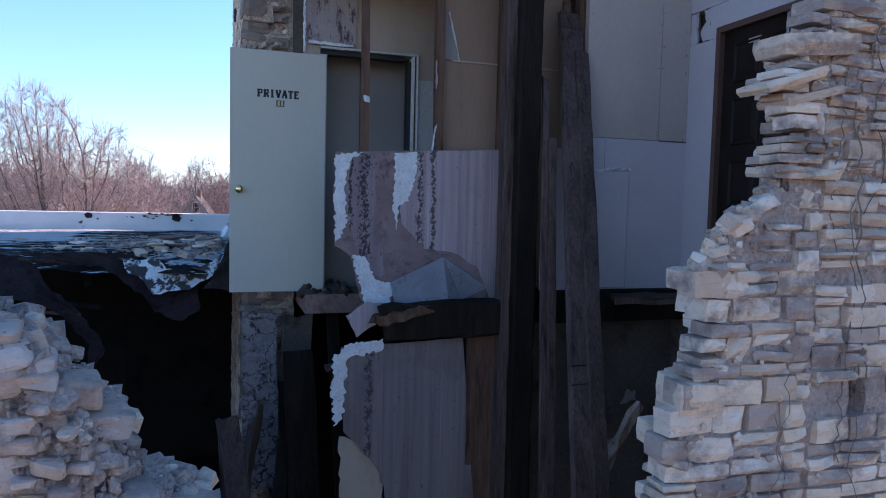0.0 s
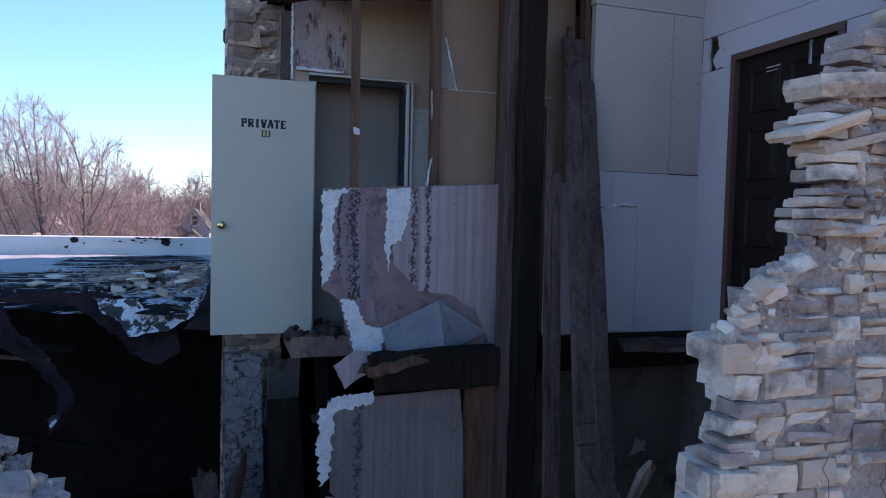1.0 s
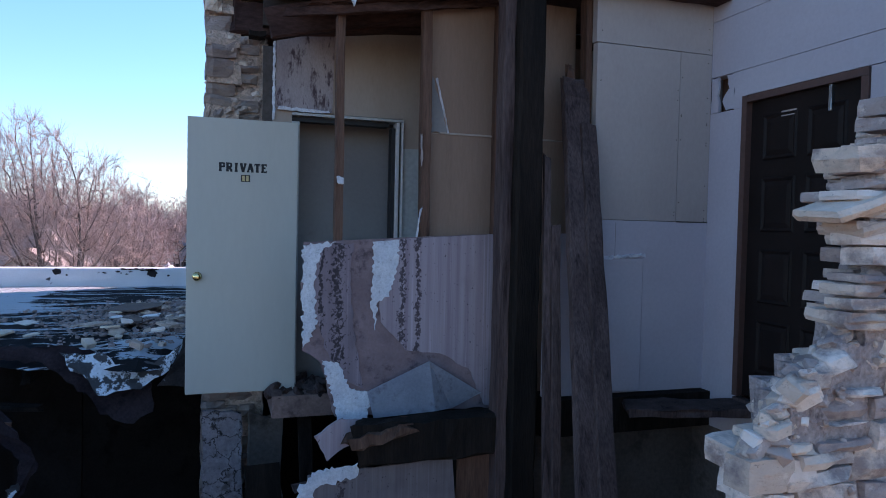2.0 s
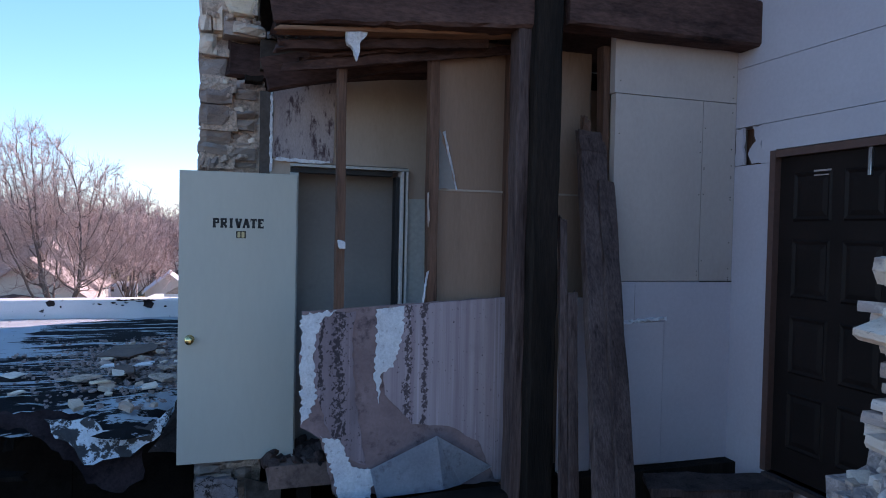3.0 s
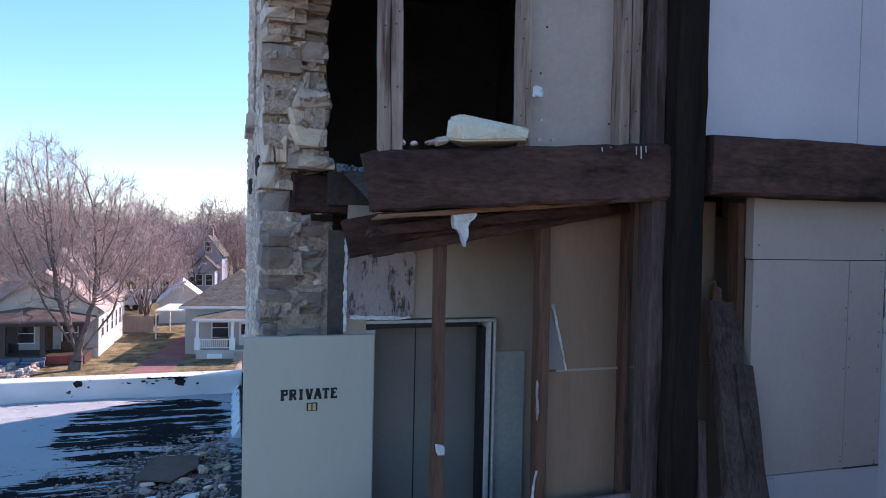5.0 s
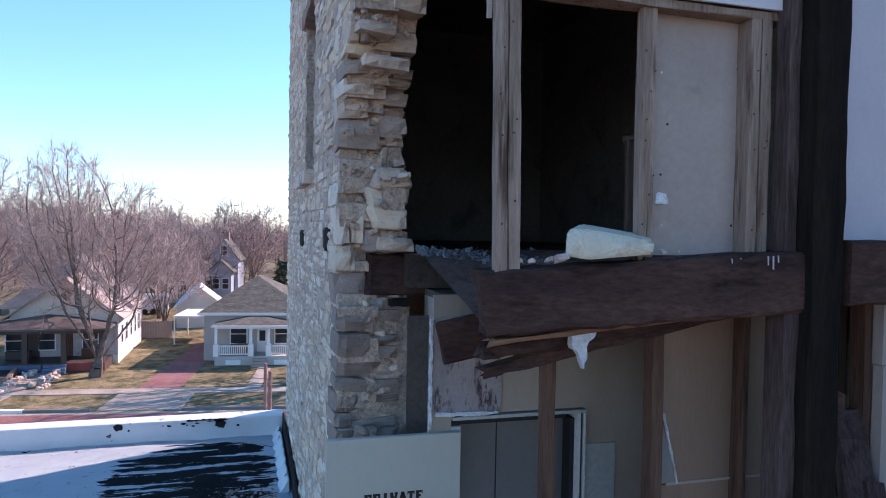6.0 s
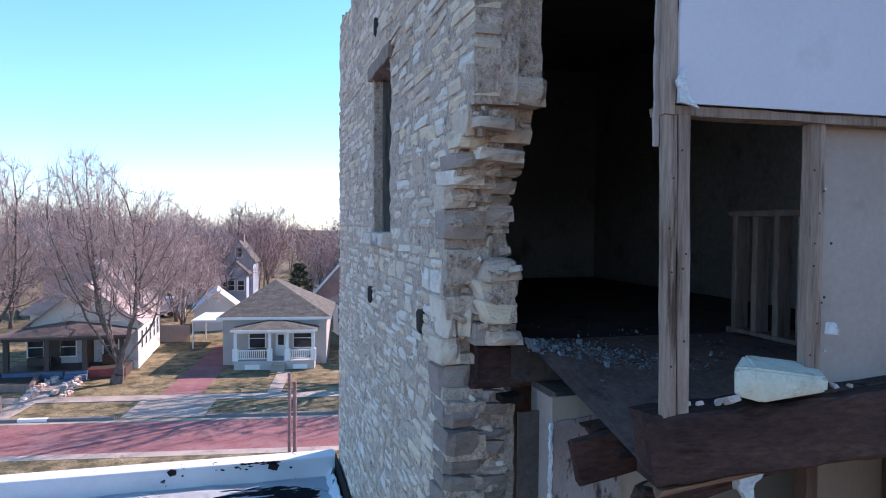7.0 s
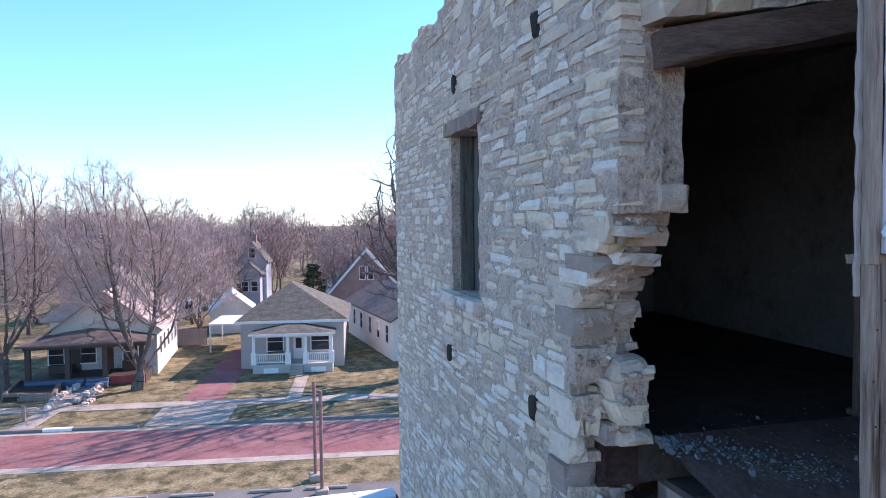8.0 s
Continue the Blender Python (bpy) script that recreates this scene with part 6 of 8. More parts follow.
rcol = mix(rnt, ramp(rnt, noise_fac(rnt, 7, 6, (1, 1.5, 1), 0.7, (3, 3, 3)), 0.68, 0.71), rcol, BLACK)
rsep = rnt.nodes.new("ShaderNodeSeparateXYZ")
rnt.links.new(rgeo.outputs["Position"], rsep.inputs[0])
torn = rnt.nodes.new("ShaderNodeMath")
torn.operation = "ADD"
rnt.links.new(noise_fac(rnt, 5, 6, (1, 1.6, 1), 0.65, (1, 9, 4)), torn.inputs[0])
rnt.links.new(ramp(rnt, rsep.outputs[1], 6.3, 7.2, 0.08, -0.14), torn.inputs[1])
rcol = mix(rnt, ramp(rnt, torn.outputs[0], 0.50, 0.54), rcol, (0.03, 0.028, 0.032))
rnt.links.new(rcol, rb.inputs["Base Color"])
rb.inputs["Roughness"].default_value = 0.8
rb.inputs["Specular IOR Level"].default_value = 0.08
rbp = rnt.nodes.new("ShaderNodeBump")
rbp.inputs["Strength"].default_value, rbp.inputs["Distance"].default_value = 0.5, 0.03
rnt.links.new(streak, rbp.inputs["Height"])
rnt.links.new(rbp.outputs[0], rb.inputs["Normal"])
M["roof_clean"] = surface("white_parapet_coating", (0.60, 0.61, 0.64), (0.68, 0.69, 0.72), (0.04, 0.04, 0.045), 2.0, 50, 0.6, 0.3, stain=(0.62, 0.65), stain_scale=4, stretch=(1, 1, 1), grain=0.06, spec=0.5)
M["felt"] = surface("torn_roofing_felt", (0.025, 0.021, 0.022), (0.045, 0.037, 0.037), (0.25, 0.25, 0.27), 4, 50, 0.9, 0.5, stain=(0.66, 0.72), grain=0.3, spec=0.05)
rnd = random.Random(17)
bm = B()
nx, ny = 60, 36
grid = {}
for i in range(nx + 1):
    x = -9.0 + (SX - 0.005 + 9.0) * i / nx
    front_y = 6.45 + 0.12 * math.sin(x * 3.1) + 0.1 * math.sin(x * 7.3) + 0.25 * noise.noise((x * 1.3, 0, 0))
    for j in range(ny + 1):
        y = front_y + (12.0 - front_y) * j / ny
        sag = -0.12 * max(0, 1 - (y - front_y) / 0.7) ** 2
        z = ZR + sag + 0.02 * noise.noise((x * 1.5, y * 1.5, 3)) + 0.012 * noise.noise((x * 6, y * 6, 5))
        grid[i, j] = bm.verts.new((x, y, z))
for i in range(nx):
    for j in range(ny):
        bm.faces.new((grid[i, j], grid[i + 1, j], grid[i + 1, j + 1], grid[i, j + 1]))
bmesh.ops.solidify(bm, geom=list(bm.faces), thickness=0.05)
solid("roof_low", bm, M["roof"], "low flat roof in peeling white coating, front edge torn away", "roof", kind="structure", smooth=False)
bm = bbox(-9.0, SX - 0.01, 12.0, 12.32, 6.0, 8.955)
bev(bm, 0.03, 2)
solid("parapet_low", bm, M["roof_clean"], "white coated parapet at the back of the low roof", "parapet", kind="structure")
bm = B()
ragged(bm, [(6.2, ZR - 0.2), (12.0, ZR), (12.0, ZR + 0.3), (7.4, ZR + 0.22), (6.5, ZR + 0.1)], lambda u, w, d: (SX - 0.012 - d, u, w), 0.02, 0.02, 0.12, 81)
solid("flashing", bm, M["felt"], "black torn flashing where roof meets stone wall", "flashing", kind="structure")
bm = B()
rows_ = []
for k in range(19):
    y = 9.8 + 2.2 * k / 18
    o = 0.012 * math.sin(k * 2.3)
    rows_.append([bm.verts.new(p) for p in ((-0.02 + o, y, ZR - 0.02), (0.04 + o, y, ZR + 0.03), (0.09 + o * 0.5, y, ZR + 0.12 + o), (0.105 + o * 0.5, y, ZR + 0.12 + o), (0.11, y, ZR - 0.02))])
for p, q in zip(rows_, rows_[1:]):
    for k in range(4):
        bm.faces.new((p[k], p[k + 1], q[k + 1], q[k]))
bm.faces.new(rows_[0])
bm.faces.new(rows_[-1][::-1])
solid("cant_strip", bm, M["roof_clean"], "white coated upstand along the foot of the stone wall", "flashing", kind="structure")
M["sheet_brown"] = surface("purple_brown_felt", (0.024, 0.016, 0.019), (0.042, 0.029, 0.032), (0.012, 0.009, 0.011), 5, 50, 0.95, 0.5, grain=0.3, spec=0.04)
M["flap"] = surface("torn_coated_roofing", (0.035, 0.033, 0.036), (0.06, 0.055, 0.058), (0.62, 0.65, 0.7), 4, 50, 0.6, 0.4, stain=(0.50, 0.54), stain_scale=9, grain=0.2)
flap = thing("roof_flap", "torn roofing sheets folded down over the broken roof edge", "roofing")
hang = lambda y0, k, amp, sd: (lambda u, w, d: (u, y0 - (8.7 - w) * k + amp * noise.noise((u * 5, w * 5, sd)) + d, w))
for mt, pts, y0, k, sd in (
        ("flap", [(-0.83, 8.69), (-0.515, 8.67), (-0.45, 8.594), (-0.174, 8.594), (0.018, 8.72), (-0.068, 8.536), (-0.26, 8.415), (-0.55, 8.39), (-0.62, 8.49), (-0.75, 8.56)], 6.36, 0.5, 201),
        ("sheet_brown", [(-1.5, 8.71), (-0.85, 8.72), (-0.60, 8.66), (-0.5, 8.5), (-0.195, 8.42), (-0.18, 8.22), (-0.31, 8.14), (-0.55, 8.217), (-0.62, 8.34), (-0.79, 8.46), (-0.96, 8.60), (-1.3, 8.64)], 6.47, 0.35, 202),
        ("sheet_brown", [(-2.8, 8.70), (-1.665, 8.705), (-1.45, 8.63), (-1.345, 8.46), (-1.08, 8.246), (-1.41, 8.33), (-2.0, 8.42), (-2.8, 8.47)], 6.40, 0.6, 203),
        ("felt", [(0.12, 9.12), (0.165, 9.2), (0.165, 8.45), (0.06, 8.4), (-0.15, 8.42), (-0.02, 8.62), (0.08, 8.85)], 6.30, 0.12, 204)):
    bm = B()
    ragged(bm, pts, hang(y0, k, 0.03, sd), 0.012, 0.016, 0.05, sd)
    part("sheet", bm, M[mt], flap)
bm = B()
timber(bm, (-2.4, 6.18, 8.42), (-1.08, 6.1, 8.235), 0.02, 0.025, 8, 0.006, 205)
part("edge_strip", bm, M["stud_brown"], flap, "pale split edge strip")
bm = B()
timber(bm, (-1.62, 6.55, 8.66), (-1.0, 6.6, 8.60), 0.05, 0.02, 6, 0.004, 206)
part("edge_strip", bm, M["stud_brown"], flap, "pale split edge strip")
bm = B()
ragged(bm, [(-1.35, 8.50), (-1.14, 8.34), (-0.93, 8.10), (-0.88, 7.98), (-0.93, 7.90), (-0.96, 7.80), (-1.05, 7.72), (-1.06, 7.80), (-1.0, 7.92), (-0.99, 8.02), (-1.18, 8.24), (-1.4, 8.40)], hang(6.02, 0.1, 0.05, 207), 0.01, 0.014, 0.04, 207)
part("dangling_strip", bm, M["sheet_brown"], flap, "torn strip dangling from the flap")
bm = B()
ragged(bm, [(-1.05, 7.86), (-0.98, 7.90), (-0.97, 7.85), (-1.02, 7.80)], hang(5.93, 0.1, 0.05, 207), 0.01, 0.008, 0.02, 208)
part("scrap", bm, M["flap"], flap)
# split boards and plaster shards standing in the lower storey beside the pier
for p, q, w, d, mt, s in (((0.62, 6.5, 5.0), (0.66, 6.22, 8.16), 0.26, 0.03, "brown_wall", 301), ((0.84, 5.9, 5.0), (0.68, 6.12, 7.56), 0.2, 0.03, "stud_grey", 302), ((0.56, 6.0, 5.0), (0.53, 6.24, 7.55), 0.07, 0.03, "timber_up", 303), ((-0.1, 6.0, 5.0), (0.34, 6.16, 7.36), 0.055, 0.03, "stud_brown", 304), ((0.1, 6.2, 5.0), (0.03, 6.18, 7.22), 0.10, 0.02, "timber_grey", 305), ((0.0, 5.9, 5.0), (0.25, 6.1, 7.2), 0.045, 0.02, "timber_grey", 306)):
    bm = B()
    timber(bm, p, q, w, d, 9, 0.01, s, up=(0, 1, 0), end1=0.09)
    solid("split_board", bm, M[mt], "dark split board leaning in the lower storey", "board", "boards by the pier")
# tar patches on the parapet
tar = random.Random(47)
spread = [(-2.0, 8.90, 0.075, 0.055), (-0.70, 8.88, 0.08, 0.08), (-0.95, 8.945, 0.22, 0.014)] + [(tar.uniform(-1.9, -0.4), tar.uniform(8.84, 8.95), tar.uniform(0.012, 0.04), tar.uniform(0.008, 0.02)) for _ in range(9)] + [(tar.uniform(-1.25, -0.5), tar.uniform(8.91, 8.95), tar.uniform(0.02, 0.07), tar.uniform(0.01, 0.02)) for _ in range(6)]
for k, (x, z, w, h) in enumerate(spread):
    bm = B()
    pts = [(x + w * math.cos(a) * tar.uniform(0.6, 1.1), min(8.95, z + h * math.sin(a) * tar.uniform(0.6, 1.1))) for a in (0.0, 0.9, 1.8, 2.7, 3.6, 4.5, 5.4)]
    ragged(bm, pts, lambda u, w, d: (u, 11.992 + d, w), 0.01, min(0.012, h * 0.5), 0.025, 210 + k)
    solid("tar_patch", bm, M["felt"], "black tar patch peeling on the white parapet", "tar", "tar patches")
# rafters, beams and dark shell under the low roof
for k in range(9):
    bm = B()
    x = -0.35 - 0.75 * k
    timber(bm, (x, 6.75 + 0.2 * math.sin(k * 5), ZR - 0.17), (x, 11.9, ZR - 0.15), 0.06, 0.18, 5, 0.006, 90 + k, end0=0.08)
    solid("rafter", bm, M["timber_up"], "dark broken rafter under the low roof", "rafter", "low roof rafters")
for p, q, s in (((-2.3, 6.2, 8.42), (-1.0, 6.5, 8.25), 101), ((-2.6, 5.9, 8.1), (-0.9, 6.6, 7.4), 102), ((-1.5, 5.4, 8.05), (-0.3, 6.6, 5.0), 103)):
    bm = B()
    timber(bm, p, q, 0.16, 0.03, 6, 0.008, s, end0=0.05, end1=0.06)
    solid("fallen_board", bm, M["timber_up"], "dark fallen board under the low roof", "board", "fallen boards")
# shell of the low building, coloured near-black in place of deep shade
solid("wall_low_back", bbox(-9, SX, 11.6, 11.98, 5.0, 8.5), M["shade_black"], "dark rear wall of the low building", "wall", kind="structure")
solid("wall_low_left", bbox(-9.3, -9.0, 6.4, 12.3, 0.0, 8.9), M["shade_black"], "dark side wall of the low building", "wall", kind="structure")
solid("partition_low", bbox(-1.6, -1.0, 8.2, 8.28, 5.0, 8.3), M["shade_black"], "partition in the low building, shade put in its near-black colour", "wall", kind="structure")
solid("wall_low_outer", bbox(-9.3, 0.17, 12.0, 12.3, 0.0, 6.0), M["stone_far"], "outer back wall of the low building", "wall", kind="structure")
# debris lying on the low roof
brown_felt = surface("brown_felt", (0.105, 0.066, 0.056), (0.135, 0.088, 0.075), None, 4, 40, 0.9, 0.3)
for k, (pts, mt, lb) in enumerate((([(-0.86, 8.56), (-0.52, 8.36), (-0.31, 8.66), (-0.30, 9.02), (-0.73, 9.16)], brown_felt, "brown roofing felt scrap lying on the roof"), ([(-0.59, 7.56), (-0.39, 7.53), (-0.43, 7.89), (-0.60, 7.94)], brown_felt, "small brown felt scrap lying on the roof"), ([(-0.46, 7.82), (-0.27, 7.85), (-0.26, 8.01), (-0.37, 7.99)], M["roof_clean"], "white broken coating flake lying on the roof"), ([(-0.72, 7.95), (-0.60, 7.93), (-0.62, 8.06), (-0.70, 8.05)], M["roof_clean"], "white broken coating flake lying on the roof"))):
    bm = B()
    ragged(bm, pts, lambda u, w, d: (u, w, ZR + 0.065 + 0.05 * (u + 0.6) - d), 0.012, 0.012, 0.06, 82 + k)
    solid("roof_scrap", bm, mt, lb, "scrap", "scraps on the low roof")
for i in range(22):
    x, y = -abs(rnd.gauss(0.0, 0.35)), rnd.uniform(6.5, 9.6)
    r = rnd.choice((0.03, 0.04, 0.05, 0.08))
    ob = tagged(new("roof_stone", LUMPS[i % 10] if i % 3 else GREYLUMPS[i % 8]), "fallen limestone lying on the low roof", "stone", "stones on the low roof")
    ob.matrix_world = Matrix.Translation((min(x, 0.08), y, ZR + r * 0.3)) @ pose(0, 0, 0, rnd.uniform(0, 30), rnd.uniform(0, 30), rnd.uniform(0, 360)) @ Matrix.Diagonal((r * 1.5, r * 1.1, r * 0.7, 1))
for i in range(22):
    x, y = -abs(rnd.gauss(0.0, 0.8)) - 0.05, rnd.triangular(6.7, 9.8, 7.1)
    w = rnd.uniform(0.10, 0.27) * (1.0 if y < 7.8 else 0.7)
    ob = tagged(new("roof_slab", (GREYLUMPS[(i * 3) % 8] if i % 2 else CRUMBS[i % 6])), "flat dirty plaster slab lying on the low roof", "slab", "slabs on the low roof")
    ob.matrix_world = Matrix.Translation((x, y, ZR + 0.03 + 0.02 * (i % 3))) @ pose(0, 0, 0, rnd.uniform(-9, 9), rnd.uniform(-9, 9), rnd.uniform(0, 360)) @ Matrix.Diagonal((w, w * rnd.uniform(0.5, 0.8), rnd.uniform(0.012, 0.028), 1))
chips = thing("roof_chips", "stone chips and grit strewn over the low roof", "rubble", kind="stuff")
items = []
for i in range(1900):
    x, y = -abs(rnd.gauss(0.0, 0.66)), rnd.triangular(6.5, 10.2, 8.6)
    r = 0.007 + 0.03 * rnd.random() ** 2
    items.append((LUMPS[i % 10], Matrix.Translation((min(x, 0.12), y, ZR + r * 0.3)) @ pose(0, 0, 0, rnd.uniform(0, 60), 0, rnd.uniform(0, 360)) @ Matrix.Diagonal((r * 1.6, r * 1.1, r * 0.7, 1))))
join_copies(items, "chips", M["mortar_cream"], chips)

# below the door: fallen boards leaning in the gap
for p, q, w, s, mt in (((0.72, 5.2, 5.0), (0.60, 5.6, 7.95), 0.24, 111, "timber_up"), ((0.42, 4.4, 5.0), (0.05, 5.2, 7.55), 0.16, 112, "timber_grey"), ((1.05, 5.4, 5.0), (0.92, 5.9, 8.26), 0.1, 113, "timber_up"), ((0.2, 4.8, 5.0), (0.5, 5.6, 7.3), 0.1, 114, "timber_up"), ((0.78, 5.3, 7.9), (1.2, 5.4, 7.95), 0.05, 115, "timber_grey")):
    bm = B()
    timber(bm, p, q, w, 0.04, 7, 0.008, s, up=(0, 1, 0), end1=0.04)
    solid("fallen_board", bm, M[mt], "charred board leaning in the gap below the door", "board", "fallen boards")

# ---- ground, street and the houses opposite: laid out along the street (u) and away from it (v) ----
N = pose(0, 46.7, 0, 0, 0, -8)
M["ground"] = surface("winter_lawn", (0.145, 0.112, 0.06), (0.29, 0.235, 0.135), (0.07, 0.064, 0.03), 0.6, 7, 0.95, 0.3, stain=(0.46, 0.62), stain_scale=1.1, grain=0.6)
M["concrete"] = surface("old_concrete", (0.31, 0.262, 0.225), (0.41, 0.35, 0.305), (0.19, 0.158, 0.135), 0.8, 6, 0.9, 0.2, grain=0.12)
M["kerb"] = surface("dark_kerb_concrete", (0.16, 0.15, 0.145), (0.22, 0.205, 0.195), None, 0.6, 6, 0.9, 0.2, grain=0.15)
M["asphalt"] = surface("patched_asphalt", (0.13, 0.125, 0.125), (0.18, 0.17, 0.165), None, 0.6, 15, 0.9, 0.2, grain=0.2)
m_, nt_, b_ = nodes_of("red_brick_paving")
geo_ = nt_.nodes.new("ShaderNodeNewGeometry")
bk = nt_.nodes.new("ShaderNodeTexBrick")
bk.inputs["Color1"].default_value, bk.inputs["Color2"].default_value, bk.inputs["Mortar"].default_value = (0.23, 0.07, 0.075, 1), (0.32, 0.115, 0.115, 1), (0.15, 0.08, 0.078, 1)
bk.inputs["Scale"].default_value, bk.inputs["Mortar Size"].default_value = 4.5, 0.03
nt_.links.new(geo_.outputs["Position"], bk.inputs["Vector"])
c_ = mix(nt_, ramp(nt_, noise_fac(nt_, 0.6, 7, (1, 1, 1), 0.65), 0.42, 0.66, 0.0, 0.8), bk.outputs["Color"], (0.30, 0.155, 0.155))
c_ = mix(nt_, ramp(nt_, noise_fac(nt_, 2.2, 6, (1, 1, 1), 0.7, (6, 1, 2)), 0.52, 0.68, 0.0, 0.6), c_, (0.13, 0.052, 0.056))
nt_.links.new(c_, b_.inputs["Base Color"])
b_.inputs["Roughness"].default_value = 0.9
M["paving"] = m_
M["house_white"] = surface("white_clapboard_paint", (0.70, 0.67, 0.62), (0.76, 0.73, 0.68), None, 0.5, 12, 0.8, 0.0, grain=0.05)
M["house_grey"] = surface("grey_stucco", (0.44, 0.405, 0.39), (0.50, 0.465, 0.445), None, 0.5, 12, 0.85, 0.1, grain=0.06)
M["house_blue"] = surface("blue_grey_clapboard", (0.34, 0.38, 0.46), (0.40, 0.44, 0.52), None, 0.5, 12, 0.85, 0.0, grain=0.06)
M["shingle"] = surface("grey_asphalt_shingle", (0.095, 0.09, 0.078), (0.155, 0.148, 0.127), (0.065, 0.06, 0.056), 1.4, 8, 0.95, 0.4, stretch=(1, 1, 4), grain=0.6)
M["shingle_pink"] = surface("faded_red_shingle", (0.40, 0.325, 0.305), (0.49, 0.405, 0.385), (0.31, 0.247, 0.23), 0.8, 14, 0.95, 0.3, stretch=(1, 1, 3), grain=0.25)
M["shingle_brown"] = surface("brown_shingle", (0.115, 0.092, 0.09), (0.17, 0.14, 0.135), None, 0.8, 14, 0.95, 0.3, stretch=(1, 1, 3), grain=0.25)
M["trim_white"] = plain("white_trim", (0.78, 0.78, 0.77))
M["trim_dark"] = plain("dark_porch_paint", (0.07, 0.05, 0.045))
M["pink_brick"] = surface("pale_red_brick", (0.30, 0.18, 0.16), (0.36, 0.24, 0.21), None, 1, 12, 0.9, 0.1, grain=0.15)
M["metal_roof"] = surface("pale_sheet_roof", (0.72, 0.74, 0.78), (0.78, 0.80, 0.84), None, 0.4, 6, 0.5, 0.0, grain=0.04)
M["rust_pole"] = surface("red_oxide_pole", (0.26, 0.12, 0.11), (0.34, 0.19, 0.17), None, 3, 20, 0.7, 0.1, grain=0.15)
M["bark"] = surface("grey_brown_bark", (0.10, 0.08, 0.074), (0.18, 0.145, 0.132), (0.05, 0.04, 0.036), 3, 20, 0.95, 0.5, stretch=(2, 2, 0.5), grain=0.3)
M["twig"] = surface("reddish_twigs", (0.25, 0.165, 0.155), (0.38, 0.265, 0.245), None, 0.6, 8, 0.95, 0.0, grain=0.15)
M["twig_tan"] = surface("tan_twigs", (0.36, 0.272, 0.25), (0.50, 0.39, 0.36), None, 0.6, 8, 0.95, 0.0, grain=0.15)
M["pane"] = gl

bm = B()
box(bm, -900, 900, -300, 1500, -1.0, 0.0)
solid("ground", bm, M["ground"], "dry winter lawn and earth reaching the horizon", "ground", kind="structure")


def laid(name, u0, u1, v0, v1, z, mt, label, cat, h=0.3):
    ob = solid(name, bbox(u0, u1, v0, v1, z - h, z), mt, label, cat, kind="structure")
    ob.matrix_world = N
    return ob


laid("road", -150, 150, -6.3, 0.0, 0.008, M["paving"], "red brick paved street", "road")
laid("pavement", -150, 150, 4.6, 6.1, 0.05, M["concrete"], "concrete sidewalk along the street", "pavement")
laid("kerb", -150, -9.6, 0.0, 0.35, 0.2, M["kerb"], "concrete kerb along the street", "kerb")
laid("kerb", -4.2, 150, 0.0, 0.35, 0.2, M["kerb"], "concrete kerb along the street", "kerb")
laid("gutter", -150, 150, -7.1, -6.3, 0.02, M["concrete"], "pale concrete gutter along the near side of the street", "gutter")
laid("gutter_far", -150, 150, -0.5, 0.0, 0.02, M["concrete"], "pale concrete gutter along the far side of the street", "gutter")
laid("driveway_apron", -9.4, -4.4, 0.35, 4.6, 0.03, M["concrete"], "concrete driveway apron", "driveway")
laid("driveway", -8.6, -5.8, 6.1, 26, 0.02, M["paving"], "red brick driveway between the houses", "driveway")
laid("walk", -1.2, -0.2, 6.1, 13.5, 0.04, M["concrete"], "concrete front walk to the porch", "walk")
laid("walk", -17.6, -16.2, 0.4, 13.0, 0.04, M["concrete"], "concrete front walk with stone edging", "walk")
laid("parking_lot", -30, 40, -36, -10.8, 0.015, M["asphalt"], "patched grey parking lot", "parking")
for u in (-12.0, -9.4, -6.6, -3.6, 0.0, 2.6):
    ob = solid("wheel_stop", bev(bbox(-1.0, 1.0, -0.08, 0.08, 0, 0.13), 0.03), M["concrete"], "concrete wheel stop at the lot's edge", "wheel stop", "wheel stops")
    ob.matrix_world = N @ pose(u, -11.3, 0.015)


def house_window(parent, x, y, z, w, h, side="front", sill=True):
    """A framed window on the wall facing -v (front) or +u or -u."""
    def bx(u0, u1, d0, d1, z0, z1):
        if side == "front":
            return bbox(x + u0, x + u1, y + d0, y + d1, z0, z1)
        if side == "right":
            return bbox(x - d1, x - d0, y + u0, y + u1, z0, z1)
        return bbox(x + d0, x + d1, y + u0, y + u1, z0, z1)
    win = part("window", bx(-w / 2, w / 2, -0.015, 0.02, z, z + h), M["pane"], parent, "dark window pane")
    t = 0.1
    for a in ((-w / 2 - t, -w / 2, -0.05, 0.02, z, z + h), (w / 2, w / 2 + t, -0.05, 0.02, z, z + h), (-w / 2 - t, w / 2 + t, -0.05, 0.02, z + h, z + h + t), (-w / 2 - t, w / 2 + t, -0.07, 0.02, z - t, z), (-w / 2, w / 2, -0.03, 0.0, z + h * 0.5 - 0.03, z + h * 0.5 + 0.03)):
        part("frame", bx(*a), M["trim_white"], win)
    return win


